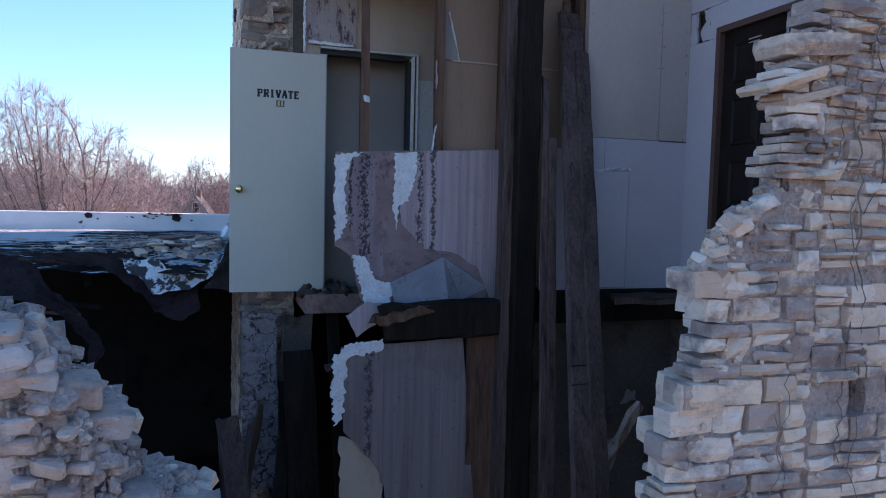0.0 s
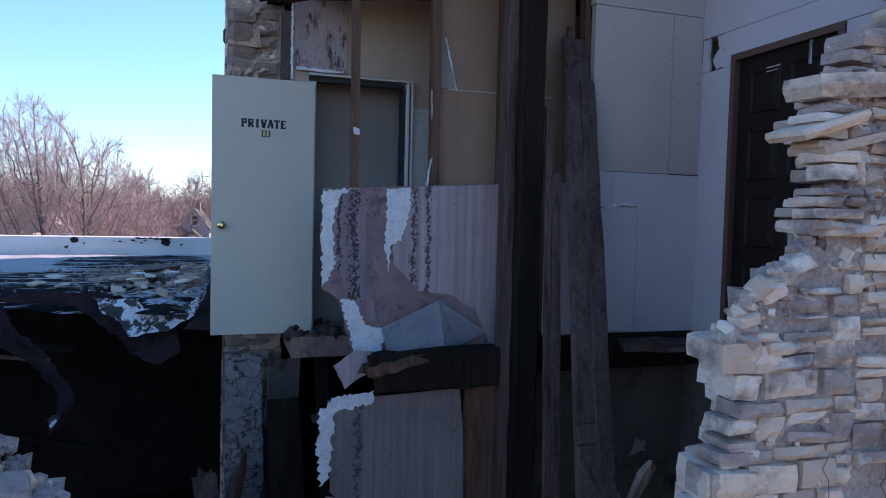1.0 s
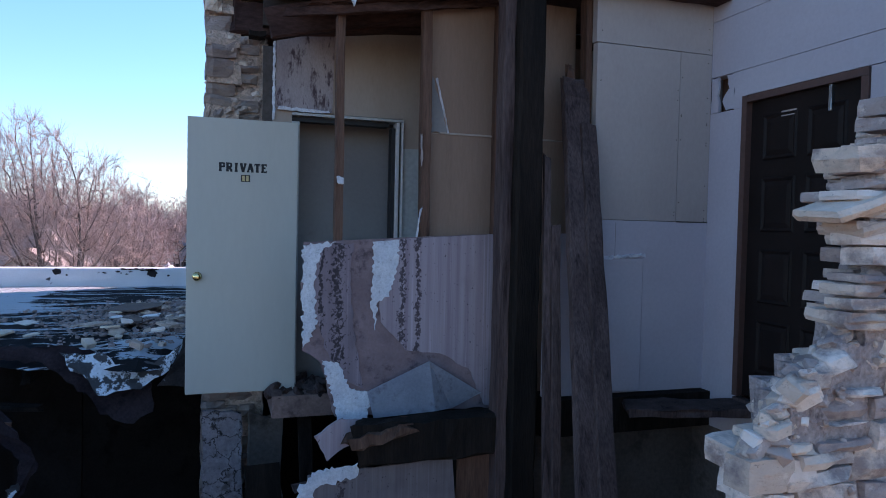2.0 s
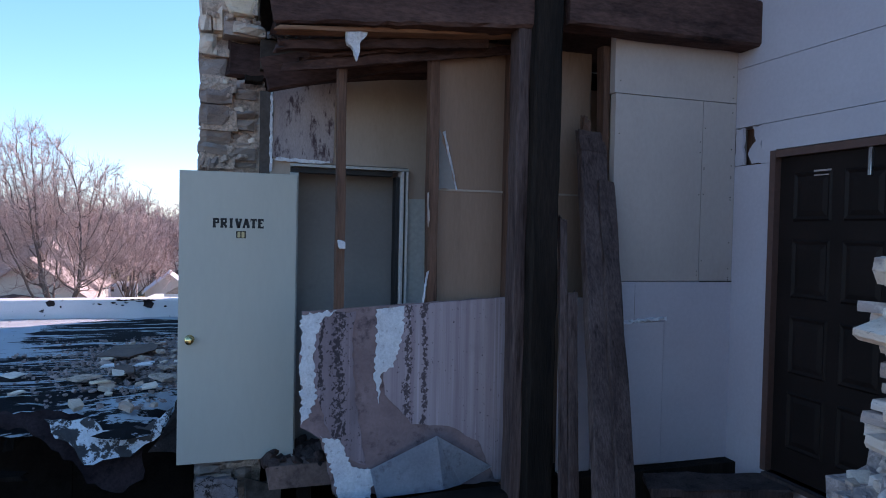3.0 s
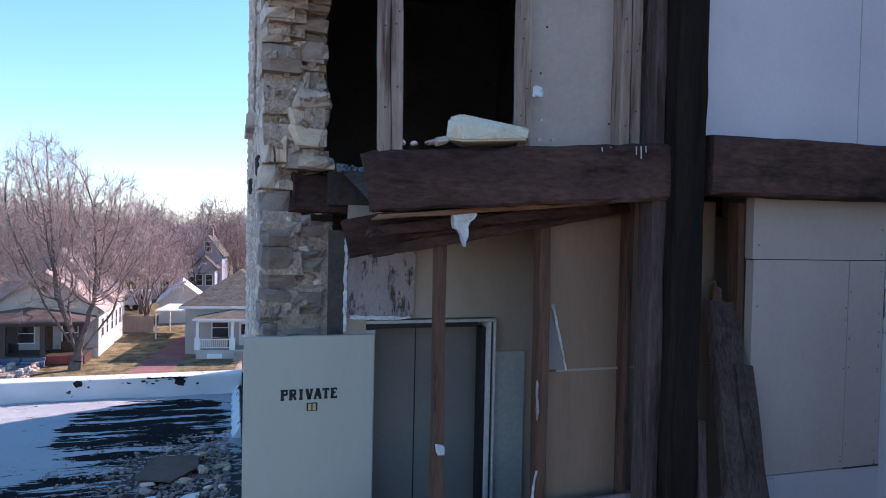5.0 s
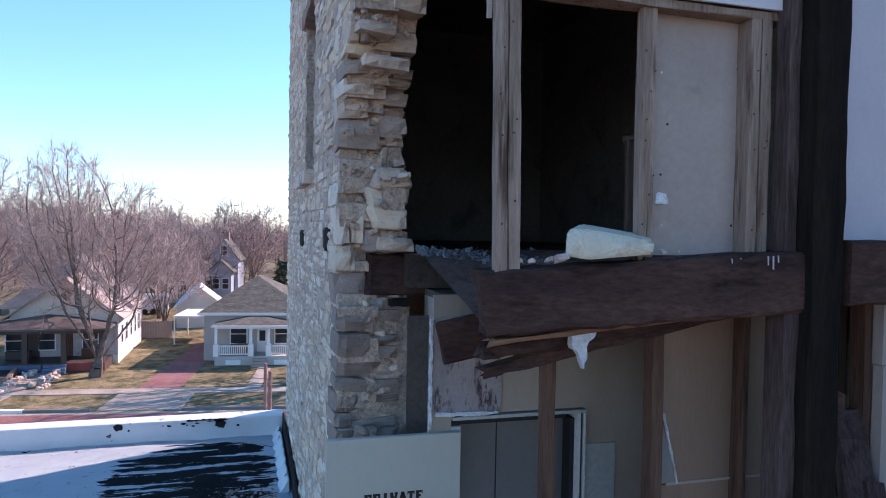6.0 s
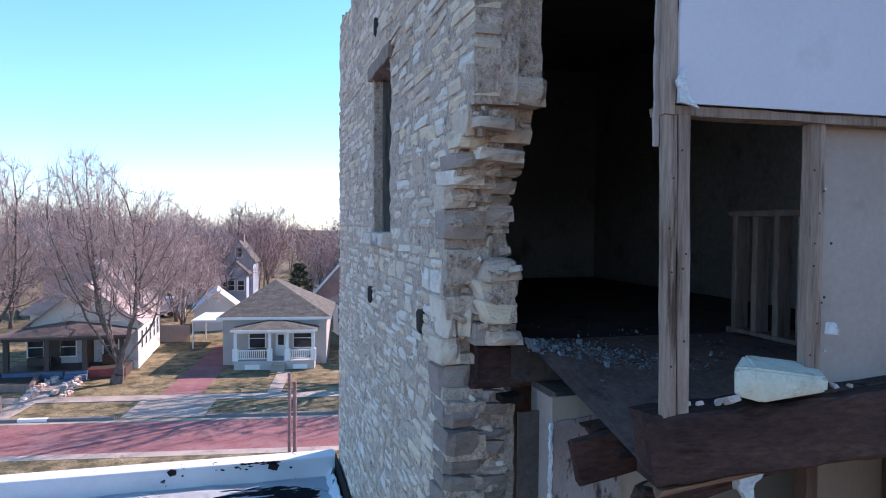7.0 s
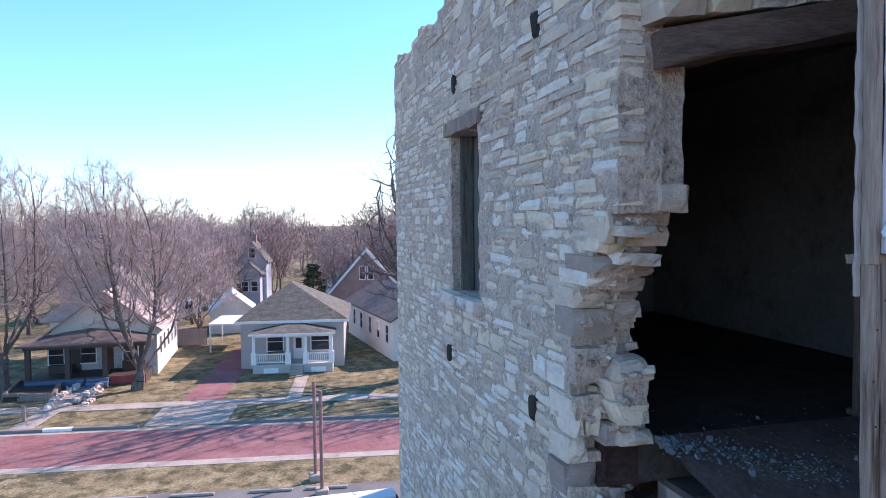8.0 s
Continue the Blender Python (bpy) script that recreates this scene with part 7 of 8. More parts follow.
def gable_roof(u0, u1, v0, v1, ze, zp, over=0.4, thick=0.14, along="v"):
    bm = B()
    if along == "v":
        c = (u0 + u1) / 2
        k = (zp - ze) / ((u1 - u0) / 2)
        pr = [(u0 - over, ze - over * k), (c, zp), (u1 + over, ze - over * k)]
        f = lambda a, z, b: (a, b, z)
        ends = (v0 - over, v1 + over)
    else:
        c = (v0 + v1) / 2
        k = (zp - ze) / ((v1 - v0) / 2)
        pr = [(v0 - over, ze - over * k), (c, zp), (v1 + over, ze - over * k)]
        f = lambda a, z, b: (b, a, z)
        ends = (u0 - over, u1 + over)
    top = [[bm.verts.new(f(a, z, e)) for a, z in pr] for e in ends]
    bot = [[bm.verts.new(f(a, z - thick, e)) for a, z in pr] for e in ends]
    for i in range(2):
        bm.faces.new((top[0][i], top[0][i + 1], top[1][i + 1], top[1][i]))
        bm.faces.new((bot[0][i], bot[1][i], bot[1][i + 1], bot[0][i + 1]))
        for e in range(2):
            bm.faces.new((top[e][i], bot[e][i], bot[e][i + 1], top[e][i + 1]))
    for i in (0, 2):
        bm.faces.new((top[0][i], top[1][i], bot[1][i], bot[0][i]))
    return bm


def gable_wall(u0, u1, v0, v1, z0, ze, zp, along="v"):
    bm = B()
    box(bm, u0, u1, v0, v1, z0, ze)
    if along == "v":
        for v in ((v0, v0 + 0.15), (v1 - 0.15, v1)):
            a = [bm.verts.new((u, w, z)) for w in v for u, z in ((u0, ze), (u1, ze), ((u0 + u1) / 2, zp - 0.05))]
            bm.faces.new(a[:3])
            bm.faces.new(a[3:][::-1])
            bm.faces.new((a[0], a[2], a[5], a[3]))
            bm.faces.new((a[1], a[4], a[5], a[2]))
    else:
        for u in ((u0, u0 + 0.15), (u1 - 0.15, u1)):
            a = [bm.verts.new((w, v, z)) for w in u for v, z in ((v0, ze), (v1, ze), ((v0 + v1) / 2, zp - 0.05))]
            bm.faces.new(a[:3])
            bm.faces.new(a[3:][::-1])
            bm.faces.new((a[0], a[2], a[5], a[3]))
            bm.faces.new((a[1], a[4], a[5], a[2]))
    return bm


def hip_roof(u0, u1, v0, v1, ze, zp, ridge, over=0.45, thick=0.15, shift=0.0):
    """Four slopes to a ridge of the given length running away from the street."""
    bm = B()
    cu, cv = (u0 + u1) / 2 + shift, (v0 + v1) / 2
    e = [bm.verts.new(p) for p in ((u0 - over, v0 - over, ze), (u1 + over, v0 - over, ze), (u1 + over, v1 + over, ze), (u0 - over, v1 + over, ze))]
    b = [bm.verts.new((v.co.x, v.co.y, ze - thick)) for v in e]
    p, q = bm.verts.new((cu, cv - ridge / 2, zp)), bm.verts.new((cu, cv + ridge / 2, zp))
    bm.faces.new((e[0], e[1], p))
    bm.faces.new((e[1], e[2], q, p))
    bm.faces.new((e[2], e[3], q))
    bm.faces.new((e[3], e[0], p, q))
    bm.faces.new(b[::-1])
    for k in range(4):
        bm.faces.new((e[k], b[k], b[(k + 1) % 4], e[(k + 1) % 4]))
    return bm


# grey bungalow with a white porch
h2 = thing("house", "grey bungalow with hipped shingle roof and white front porch", "house", "houses opposite", at=N)
U0, U1, V0, V1 = -6.2, 2.6, 16.4, 27.0
part("wall", bbox(U0, U1, V0, V1, 0, 4.1), M["house_grey"], h2)
part("roof", hip_roof(U0, U1, V0, V1, 4.15, 7.05, 1.6, shift=-0.5), M["shingle"], h2, "grey shingle hipped roof")
part("eave_trim", bbox(U0 - 0.46, U1 + 0.46, V0 - 0.47, V0 - 0.43, 3.95, 4.18), M["trim_white"], h2)
part("porch_floor", bbox(-4.9, 1.7, 14.2, V0 - 0.003, 0.0, 0.75), M["house_grey"], h2)
part("porch_roof", hip_roof(-4.9, 1.7, 14.2, 18.2, 3.35, 4.0, 0.1, 0.25, 0.12), M["shingle"], h2)
part("porch_beam", bbox(-4.9, 1.7, 14.2, 14.4, 3.05, 3.25), M["trim_white"], h2)
part("porch_fascia", bbox(-5.16, 1.96, 13.90, 13.945, 3.2, 3.37), M["trim_white"], h2)
for u in (-4.8, -2.0, -0.55, 1.6):
    bm = B()
    box(bm, u - 0.22, u + 0.22, 14.15, 14.55, 0.75, 1.75)
    box(bm, u - 0.12, u + 0.12, 14.2, 14.44, 1.75, 3.05)
    part("porch_column", bm, M["trim_white"], h2)
for a, b in ((-4.6, -2.2), (-0.35, 1.4)):
    bm = B()
    box(bm, a, b, 14.27, 14.37, 1.55, 1.65)
    box(bm, a, b, 14.27, 14.37, 0.88, 0.96)
    n = int((b - a) / 0.16)
    for k in range(n):
        box(bm, a + 0.16 * k + 0.05, a + 0.16 * k + 0.11, 14.29, 14.35, 0.96, 1.55)
    part("railing", bm, M["trim_white"], h2, "white baluster railing")
    part("lattice", bbox((a + b) / 2 - 0.6, (a + b) / 2 + 0.6, 14.12, 14.19, 0.05, 0.45), M["trim_white"], h2)
for k in range(3):
    part("step", bbox(-1.8, -0.7, 13.3 + 0.3 * k, 14.19, 0.2 * k, 0.2 * k + 0.2), M["concrete"], h2)
house_window(h2, -3.3, V0, 1.5, 1.3, 1.6)
house_window(h2, 0.55, V0, 1.5, 1.5, 1.6)
part("porch_bench", bev(bbox(-3.9, -2.5, V0 - 0.75, V0 - 0.2, 0.77, 1.45), 0.06, 2), surface("orange_bench_cloth", (0.33, 0.15, 0.06), (0.42, 0.20, 0.09), None, 3, 30, 0.9, 0.2), h2, "orange-brown porch bench")
dr = part("front_door", bbox(-1.75, -0.85, V0 - 0.04, V0 + 0.02, 0.76, 2.85), M["trim_white"], h2, "white front door")
part("door_glass", bbox(-1.55, -1.05, V0 - 0.055, V0 - 0.041, 1.7, 2.6), M["pane"], dr)
part("chair", bbox(-3.3, -2.5, 15.3, 15.9, 0.76, 1.55), surface("orange_cushion", (0.35, 0.16, 0.06), (0.42, 0.2, 0.08), None, 3, 20, 0.9, 0.1), h2, "orange porch seat")

# white gabled house with a dark porch
h1 = thing("house", "white clapboard house with faded red gabled roofs and deep porch", "house", "houses opposite", at=pose(-10.6, 64.0, 0, 0, 0, -1) @ pose(12.9, -15.7, 0))
part("wall", gable_wall(-20.9, -12.9, 15.7, 21.0, 0, 4.2, 7.2), M["house_white"], h1)
part("roof", gable_roof(-20.9, -12.9, 15.7, 20.6, 4.2, 7.2, 0.5), M["shingle_pink"], h1)
part("rear_wall", bbox(-22.6, -12.9, 21.0, 27.0, 0, 4.3), M["house_white"], h1)
part("rear_roof", hip_roof(-22.6, -12.95, 20.4, 28.0, 4.3, 8.7, 4.0, 0.5), M["shingle_pink"], h1)
bm = B()
c = Vector((-16.75, 15.62, 5.7))
v = [bm.verts.new(c + Vector(p)) for p in ((-0.5, 0, 0), (0, 0, -0.5), (0.5, 0, 0), (0, 0, 0.5), (-0.5, 0.1, 0), (0, 0.1, -0.5), (0.5, 0.1, 0), (0, 0.1, 0.5))]
bm.faces.new(v[:4])
for k in range(4):
    bm.faces.new((v[k], v[k + 4], v[(k + 1) % 4 + 4], v[(k + 1) % 4]))
part("diamond_window", bm, M["trim_dark"], h1, "dark diamond attic window")
part("porch_roof", hip_roof(-22.2, -13.3, 12.6, 16.6, 3.4, 4.3, 0.1, 0.3, 0.14), M["shingle_brown"], h1, "brown hipped porch roof")
part("porch_floor", bbox(-22.0, -13.3, 12.7, 15.69, 0.0, 0.7), M["trim_dark"], h1)
part("porch_beam", bbox(-22.1, -13.3, 12.7, 12.9, 3.0, 3.25), M["trim_dark"], h1)
for u in (-21.8, -19.0, -16.3, -13.6):
    part("porch_column", bbox(u - 0.18, u + 0.18, 12.7, 13.06, 0.7, 3.0), M["trim_dark"], h1)
part("skirting", bbox(-22.0, -17.8, 12.55, 12.68, 0.05, 0.6), surface("blue_skirting", (0.08, 0.13, 0.22), (0.11, 0.16, 0.26), None, 2, 20, 0.8, 0.0), h1, "blue porch skirting")
part("skirting", bbox(-16.0, -13.3, 12.55, 12.68, 0.05, 0.7), surface("red_skirting", (0.25, 0.05, 0.05), (0.3, 0.08, 0.07), None, 2, 20, 0.8, 0.0), h1, "red porch skirting")
for u in (-20.6, -18.2, -15.0):
    house_window(h1, u, 15.65, 1.3, 1.1, 1.5)
# sheet over the white wall, its duller colour standing in for porch shade
part("porch_shade_sheet", bbox(-20.85, -12.95, 15.655, 15.695, 0.71, 3.2), surface("shaded_porch_white", (0.46, 0.42, 0.42), (0.54, 0.50, 0.50), (0.30, 0.26, 0.25), 1.0, 12, 0.9, 0.1), h1, "white wall under the porch roof, the porch shade put in its colour")
part("screen_door", bbox(-19.7, -18.75, 15.60, 15.654, 0.72, 2.9), M["trim_dark"], h1, "dark screen door")
part("front_door", bbox(-17.2, -16.3, 15.62, 15.72, 0.72, 2.8), M["stud_brown"], h1, "brown front door")
part("bench", bbox(-20.9, -19.2, 14.6, 15.2, 0.71, 1.35), M["trim_dark"], h1, "dark porch bench")
part("bench", bbox(-15.4, -14.2, 14.4, 15.1, 0.71, 1.5), M["stud_brown"], h1, "brown porch seat")
for k in range(3):
    part("step", bbox(-17.6, -16.0, 11.7 + 0.3 * k, 12.54, 0.22 * k, 0.22 * k + 0.2), surface("blue_steps", (0.10, 0.15, 0.24), (0.14, 0.19, 0.28), None, 2, 20, 0.8, 0.0), h1, "blue painted step")
for v in (17.2, 19.2, 21.4, 23.4, 25.4):
    house_window(h1, -12.9, v, 1.5, 0.8, 1.5, "right")
for k in range(9):
    for s in (-17.75, -16.05):
        ob = tagged(new("edging_stone", LUMPS[k % 10]), "rough limestone edging the front walk", "stone", "walk edging")
        ob.matrix_world = N @ Matrix.Translation((s, 7.2 + 0.7 * k, 0.15)) @ pose(0, 0, 0, 10, 5, k * 50) @ Matrix.Diagonal((0.5, 0.6, 0.4, 1))

bed = thing("garden_bed", "raised timber-edged garden bed with dark soil", "garden bed")
for a, b, w in (((-20.2, 58.0), (-16.7, 57.2), 0.25), ((-20.6, 63.0), (-17.5, 62.2), 0.25), ((-20.2, 58.0), (-20.6, 63.0), 0.25), ((-16.7, 57.2), (-17.5, 62.2), 0.3)):
    bm = B()
    timber(bm, (*a, 0.25), (*b, 0.25), w, 0.5, 5, 0.02, int(abs(a[0] * 10)))
    part("edging", bm, M["stud"], bed)
bm = B()
timber(bm, (-18.4, 57.7, 0.15), (-19.0, 62.5, 0.15), 3.3, 0.4, 6, 0.05, 5)
part("soil", bm, surface("dark_garden_soil", (0.045, 0.035, 0.03), (0.075, 0.06, 0.05), None, 1.5, 8, 0.95, 0.4, grain=0.3), bed, "dark bare soil")
for i in range(26):
    f = rnd.random()
    sx = rnd.choice((-16.35, -14.05)) + rnd.uniform(-0.25, 0.25)
    ob = tagged(new("garden_stone", LUMPS[i % 10]), "pale rough limestone in the front garden", "stone", "garden stones")
    r = rnd.uniform(0.2, 0.45)
    ob.matrix_world = Matrix.Translation((sx, 54.5 + 5.6 * f, r * 0.22)) @ pose(0, 0, 0, rnd.uniform(0, 25), rnd.uniform(0, 25), i * 47) @ Matrix.Diagonal((r * 1.3, r, r * 0.8, 1))
bm = B()
timber(bm, (-16.9, 51.6, 0), (-16.9, 51.6, 1.1), 0.22, 0.22, 3, 0.01, 6, up=(0, 1, 0))
solid("short_post", bm, M["stud"], "short wooden post beside the sidewalk", "post")
laid("kerb_painted", -15.2, -13.5, -0.004, 0.354, 0.206, M["trim_white"], "white painted stretch of kerb", "kerb")

# long white house beyond, brick gable, blue house, garages
h3 = thing("house", "long white house with dark windows and brown roof", "house", "houses opposite", at=pose(9.35, 62.95, 0, 0, 0, 6.6) @ pose(-7.0, -16.5, 0))
part("wall", gable_wall(7.0, 14.5, 16.5, 34.0, 0, 3.9, 6.0), M["house_white"], h3)
part("roof", gable_roof(7.0, 14.5, 16.5, 34.0, 3.9, 6.0, 0.4), M["shingle_brown"], h3)
for v in (18.5, 21.5, 24.5, 28.0, 31.0):
    house_window(h3, 7.0, v, 1.4, 0.9, 1.6, "left")
h4 = thing("house", "brick gabled house among bare trees", "house", "houses behind", at=N)
part("wall", gable_wall(0.2, 9.1, 39.3, 50.0, 0, 4.0, 9.0), M["pink_brick"], h4)
part("roof", gable_roof(0.2, 9.1, 39.3, 50.0, 4.0, 9.1, 0.35), M["shingle_brown"], h4)
for s_ in (-1, 1):
    bm = B()
    timber(bm, (4.65 + s_ * 4.8, 38.92, 3.62), (4.65, 38.92, 9.12), 0.06, 0.28, 2, 0.0, 1)
    part("rake_board", bm, M["trim_white"], h4)
house_window(h4, 4.2, 39.3, 5.6, 0.6, 1.5)
house_window(h4, 5.2, 39.3, 5.6, 0.6, 1.5)
house_window(h4, 2.6, 39.3, 1.4, 0.9, 1.5)
house_window(h4, 6.6, 39.3, 1.4, 0.9, 1.5)
h5 = thing("house", "tall blue-grey house behind the trees", "house", "houses behind", at=N @ pose(-4.85, 12, 0))
part("wall", gable_wall(-10.0, -5.8, 52.0, 57.5, 0, 6.8, 9.6), M["house_blue"], h5)
part("roof", gable_roof(-10.0, -5.8, 52.0, 57.5, 6.8, 9.6, 0.35), M["shingle"], h5)
part("chimney", bbox(-8.2, -7.6, 54.5, 55.1, 9.0, 10.6), M["pink_brick"], h5)
part("porch_roof", gable_roof(-9.6, -6.2, 49.0, 53.0, 5.0, 6.6, 0.3), M["shingle"], h5)
part("porch_wall", gable_wall(-9.4, -6.4, 49.2, 52.0, 0, 5.0, 6.5), M["house_blue"], h5)
for u, z in ((-7.9, 7.1), (-8.6, 2.2), (-7.2, 2.2)):
    house_window(h5, u, 52.0 if z > 4 else 49.2, z, 0.9, 1.5)
g1 = thing("garage", "pale garage with white metal gable roof", "garage", "garages", at=N @ pose(-11.2, 39.5, 0, 0, 0, 11) @ pose(7.8, -39.5, 0))
part("wall", gable_wall(-10.3, -5.3, 36.0, 43.0, 0, 2.6, 4.6), M["house_white"], g1)
part("roof", gable_roof(-10.3, -5.3, 36.0, 43.0, 2.6, 4.6, 0.3), M["metal_roof"], g1)
cp = thing("carport", "open carport with flat white roof on thin posts", "carport", at=N @ pose(-0.9, 0, 0))
part("roof", bbox(-9.8, -5.6, 24.5, 30.5, 2.65, 2.8), M["metal_roof"], cp)
for u in (-9.7, -5.8):
    for v in (24.7, 30.3):
        part("post", bbox(u - 0.06, u + 0.06, v - 0.06, v + 0.06, 0, 2.65), M["trim_white"], cp)
fence = thing("fence", "weathered board fence across the back yard", "fence", at=N)
for k in range(20):
    part("slat", bbox(-15.0 + 0.16 * k * 0.98, -14.86 + 0.16 * k * 0.98, 29.0, 29.03, 0.0, 1.7 + 0.05 * math.sin(k * 3)), M["tan_board"], fence)
h6 = thing("house", "white house far behind the bare trees", "house", "houses behind", at=N)
part("wall", gable_wall(-36.0, -25.0, 52.0, 62.0, 0, 4.6, 7.6), M["house_white"], h6)
part("roof", gable_roof(-36.0, -25.0, 52.0, 62.0, 4.6, 7.6, 0.4), M["shingle"], h6)
for u in (-34.0, -31.0, -28.0):
    house_window(h6, u, 52.0, 2.4, 1.0, 1.5)
tr = thing("camper_trailer", "white camper trailer parked behind the houses", "trailer", at=N @ pose(-19.6, 49.0, 0, 0, 0, 15))
part("body", bev(bbox(-2.4, 2.4, -1.05, 1.05, 0.45, 2.55), 0.25, 3), M["metal_roof"], tr)
part("window", bbox(-1.4, -0.4, -1.07, -1.04, 1.4, 2.0), M["pane"], tr)
part("window", bbox(0.5, 1.5, -1.07, -1.04, 1.4, 2.0), M["pane"], tr)
for x in (-0.5, 0.5):
    bm = B()
    lathe(bm, [(0.12, -0.1), (0.36, -0.1), (0.36, 0.1), (0.12, 0.1)], (x, -0.95, 0.36), "y", 14)
    part("wheel", bm, M["plate"], tr)
for u, v, w, d, e, p, mt, rf, lb in ((-26.0, 36.0, 7.0, 8.0, 4.4, 6.8, "house_blue", "shingle", "blue-grey house behind the yards"), (-20.5, 62.0, 8.0, 9.0, 4.8, 7.6, "house_white", "shingle_brown", "white house behind bare trees"), (9.0, 66.0, 8.0, 9.0, 4.6, 7.6, "house_grey", "shingle", "grey house beyond the brick house"), (-2.0, 70.0, 8.0, 9.0, 4.2, 7.0, "house_white", "shingle_brown", "white bungalow far behind trees"), (-4.0, 32.5, 3.2, 3.0, 2.2, 3.1, "house_white", "shingle", "small white garden shed")):
    hh = thing("house" if w > 4 else "shed", lb, "house" if w > 4 else "shed", "houses behind" if w > 4 else "", at=N)
    part("wall", gable_wall(u, u + w, v, v + d, 0, e, p), M[mt], hh)
    part("roof", gable_roof(u, u + w, v, v + d, e, p, 0.35), M[rf], hh)
    for f in (0.28, 0.72):
        house_window(hh, u + w * f, v, e * 0.4, 0.8, e * 0.3)

# two oxide-red poles on the near verge
for x, y, z in ((0.56, 36.4, 4.93), (0.72, 34.4, 4.95)):
    pole = thing("sign_pole", "plain red-oxide steel pole on a concrete footing", "pole", "red poles")
    bm = B()
    tube(bm, (x, y, 0), (x, y, z), 0.085, 0.085, 10)
    part("pole", bm, M["rust_pole"], pole)
    part("footing", bev(bbox(x - 0.3, x + 0.3, y - 0.3, y + 0.3, 0, 0.35), 0.04), M["concrete"], pole, "pale concrete footing")
bm = B()
tube(bm, (-30, 12.0, 0), (-30, 12, 9), 0.12, 0.09, 8)
ob = solid("utility_pole", bm, M["bark"], "plain wooden utility pole among the trees", "pole")
ob.matrix_world = N @ pose(33, 34, 0)


# ---- bare winter trees ----
def bare_tree(name, seed, height, radius, fork, reach, count, twigs, twig_mat="twig", label="", girth=0.4, twig=0.012, step=0.32, squat=0.36, limbs=5):
    """A leafless tree grown towards points strewn through its crown: trunk to the fork, limbs, branches, and a haze of fine twigs."""
    rnd = np.random.RandomState(seed)
    aim = []
    zc, half = height * (1 - squat), height * squat
    lobes = [(0.45 * radius * math.cos(k * 2.4 + seed), 0.45 * radius * math.sin(k * 2.4 + seed), zc + half * (0.25 - 0.3 * (k % 3))) for k in range(6)]
    while len(aim) < count:
        c = lobes[rnd.randint(6)]
        p = rnd.uniform(-1, 1, 3)
        r = np.linalg.norm(p)
        if r > 1 or r < 0.25:
            continue
        q = np.array((c[0] + p[0] * radius * 0.62, c[1] + p[1] * radius * 0.62, c[2] + p[2] * half * 0.75))
        if q[2] > max(fork * 0.9, height * 0.24) + height * 0.16 * rnd.rand():
            aim.append(q)
    aim = np.array(aim)
    pts, up = [np.array((0.0, 0.0, 0.0))], [-1]
    lean = rnd.uniform(-0.06, 0.06, 2)
    while pts[-1][2] < fork:
        up.append(len(pts) - 1)
        pts.append(pts[-1] + np.array((lean[0] + rnd.uniform(-0.05, 0.05), lean[1] + rnd.uniform(-0.05, 0.05), step)))
    top = len(pts) - 1
    for k in range(limbs):
        a = 6.283 * k / limbs + rnd.uniform(-0.4, 0.4)
        spread = rnd.uniform(0.2, 0.85)
        last = top - rnd.randint(0, 3)
        for n in range(int(reach / step)):
            d = np.array((math.cos(a) * spread, math.sin(a) * spread, 1.0)) + rnd.uniform(-0.18, 0.18, 3)
            up.append(last)
            pts.append(pts[last] + d / np.linalg.norm(d) * step)
            last = len(pts) - 1
    dist, near = np.full(len(aim), 1e9), np.zeros(len(aim), int)
    fresh, grown = list(range(len(pts))), {}
    for turn in range(160):
        if not fresh or not len(aim):
            break
        new_p = np.array([pts[i] for i in fresh])
        d = np.linalg.norm(aim[:, None, :] - new_p[None, :, :], axis=2)
        k = d.argmin(1)
        best = d[np.arange(len(aim)), k]
        hit = best < dist
        dist[hit], near[hit] = best[hit], np.array(fresh)[k[hit]]
        live = dist > step * 1.1
        aim, dist, near = aim[live], dist[live], near[live]
        pull = {}
        for a, n in zip(aim, near):
            v = a - pts[n]
            pull[n] = pull.get(n, 0) + v / np.linalg.norm(v)
        fresh = []
        for n, v in pull.items():
            if grown.get(n, 0) > 2 or np.linalg.norm(v) < 0.4:
                continue
            grown[n] = grown.get(n, 0) + 1
            v = v / (np.linalg.norm(v) + 1e-6) + rnd.uniform(-0.08, 0.08, 3) + np.array((0, 0, 0.22))
            q = pts[n] + v / np.linalg.norm(v) * step
            up.append(n)
            pts.append(q)
            fresh.append(len(pts) - 1)
    load = np.zeros(len(pts))
    kids = np.zeros(len(pts), int)
    for i in range(len(pts) - 1, 0, -1):
        load[i] = max(load[i], 1.0)
        load[up[i]] += load[i]
        kids[up[i]] += 1
    rad = girth * (load / load[0]) ** 0.52
    thick, fine = [], []
    for i in range(1, len(pts)):
        r0, r1 = max(rad[up[i]], twig), max(rad[i], twig)
        if up[i] < top and i < top:
            r0, r1 = r0 * (1 + 0.5 * max(0, 1 - pts[up[i]][2])), r1 * (1 + 0.5 * max(0, 1 - pts[i][2]))
        (thick if r1 > 0.02 else fine).append((pts[up[i]], pts[i], r0, r1))
    for i in range(top + 1, len(pts)):
        if rad[i] > girth * 0.16:
            continue
        d0 = pts[i] - pts[up[i]]
        d0 = d0 / (np.linalg.norm(d0) + 1e-9)
        for _ in range(twigs if kids[i] else twigs + 2):
            d = d0 * 1.1 + rnd.uniform(-0.7, 0.7, 3) + np.array((0, 0, 0.42))
            e = pts[i] + d / np.linalg.norm(d) * step * rnd.uniform(1.2, 3.8)
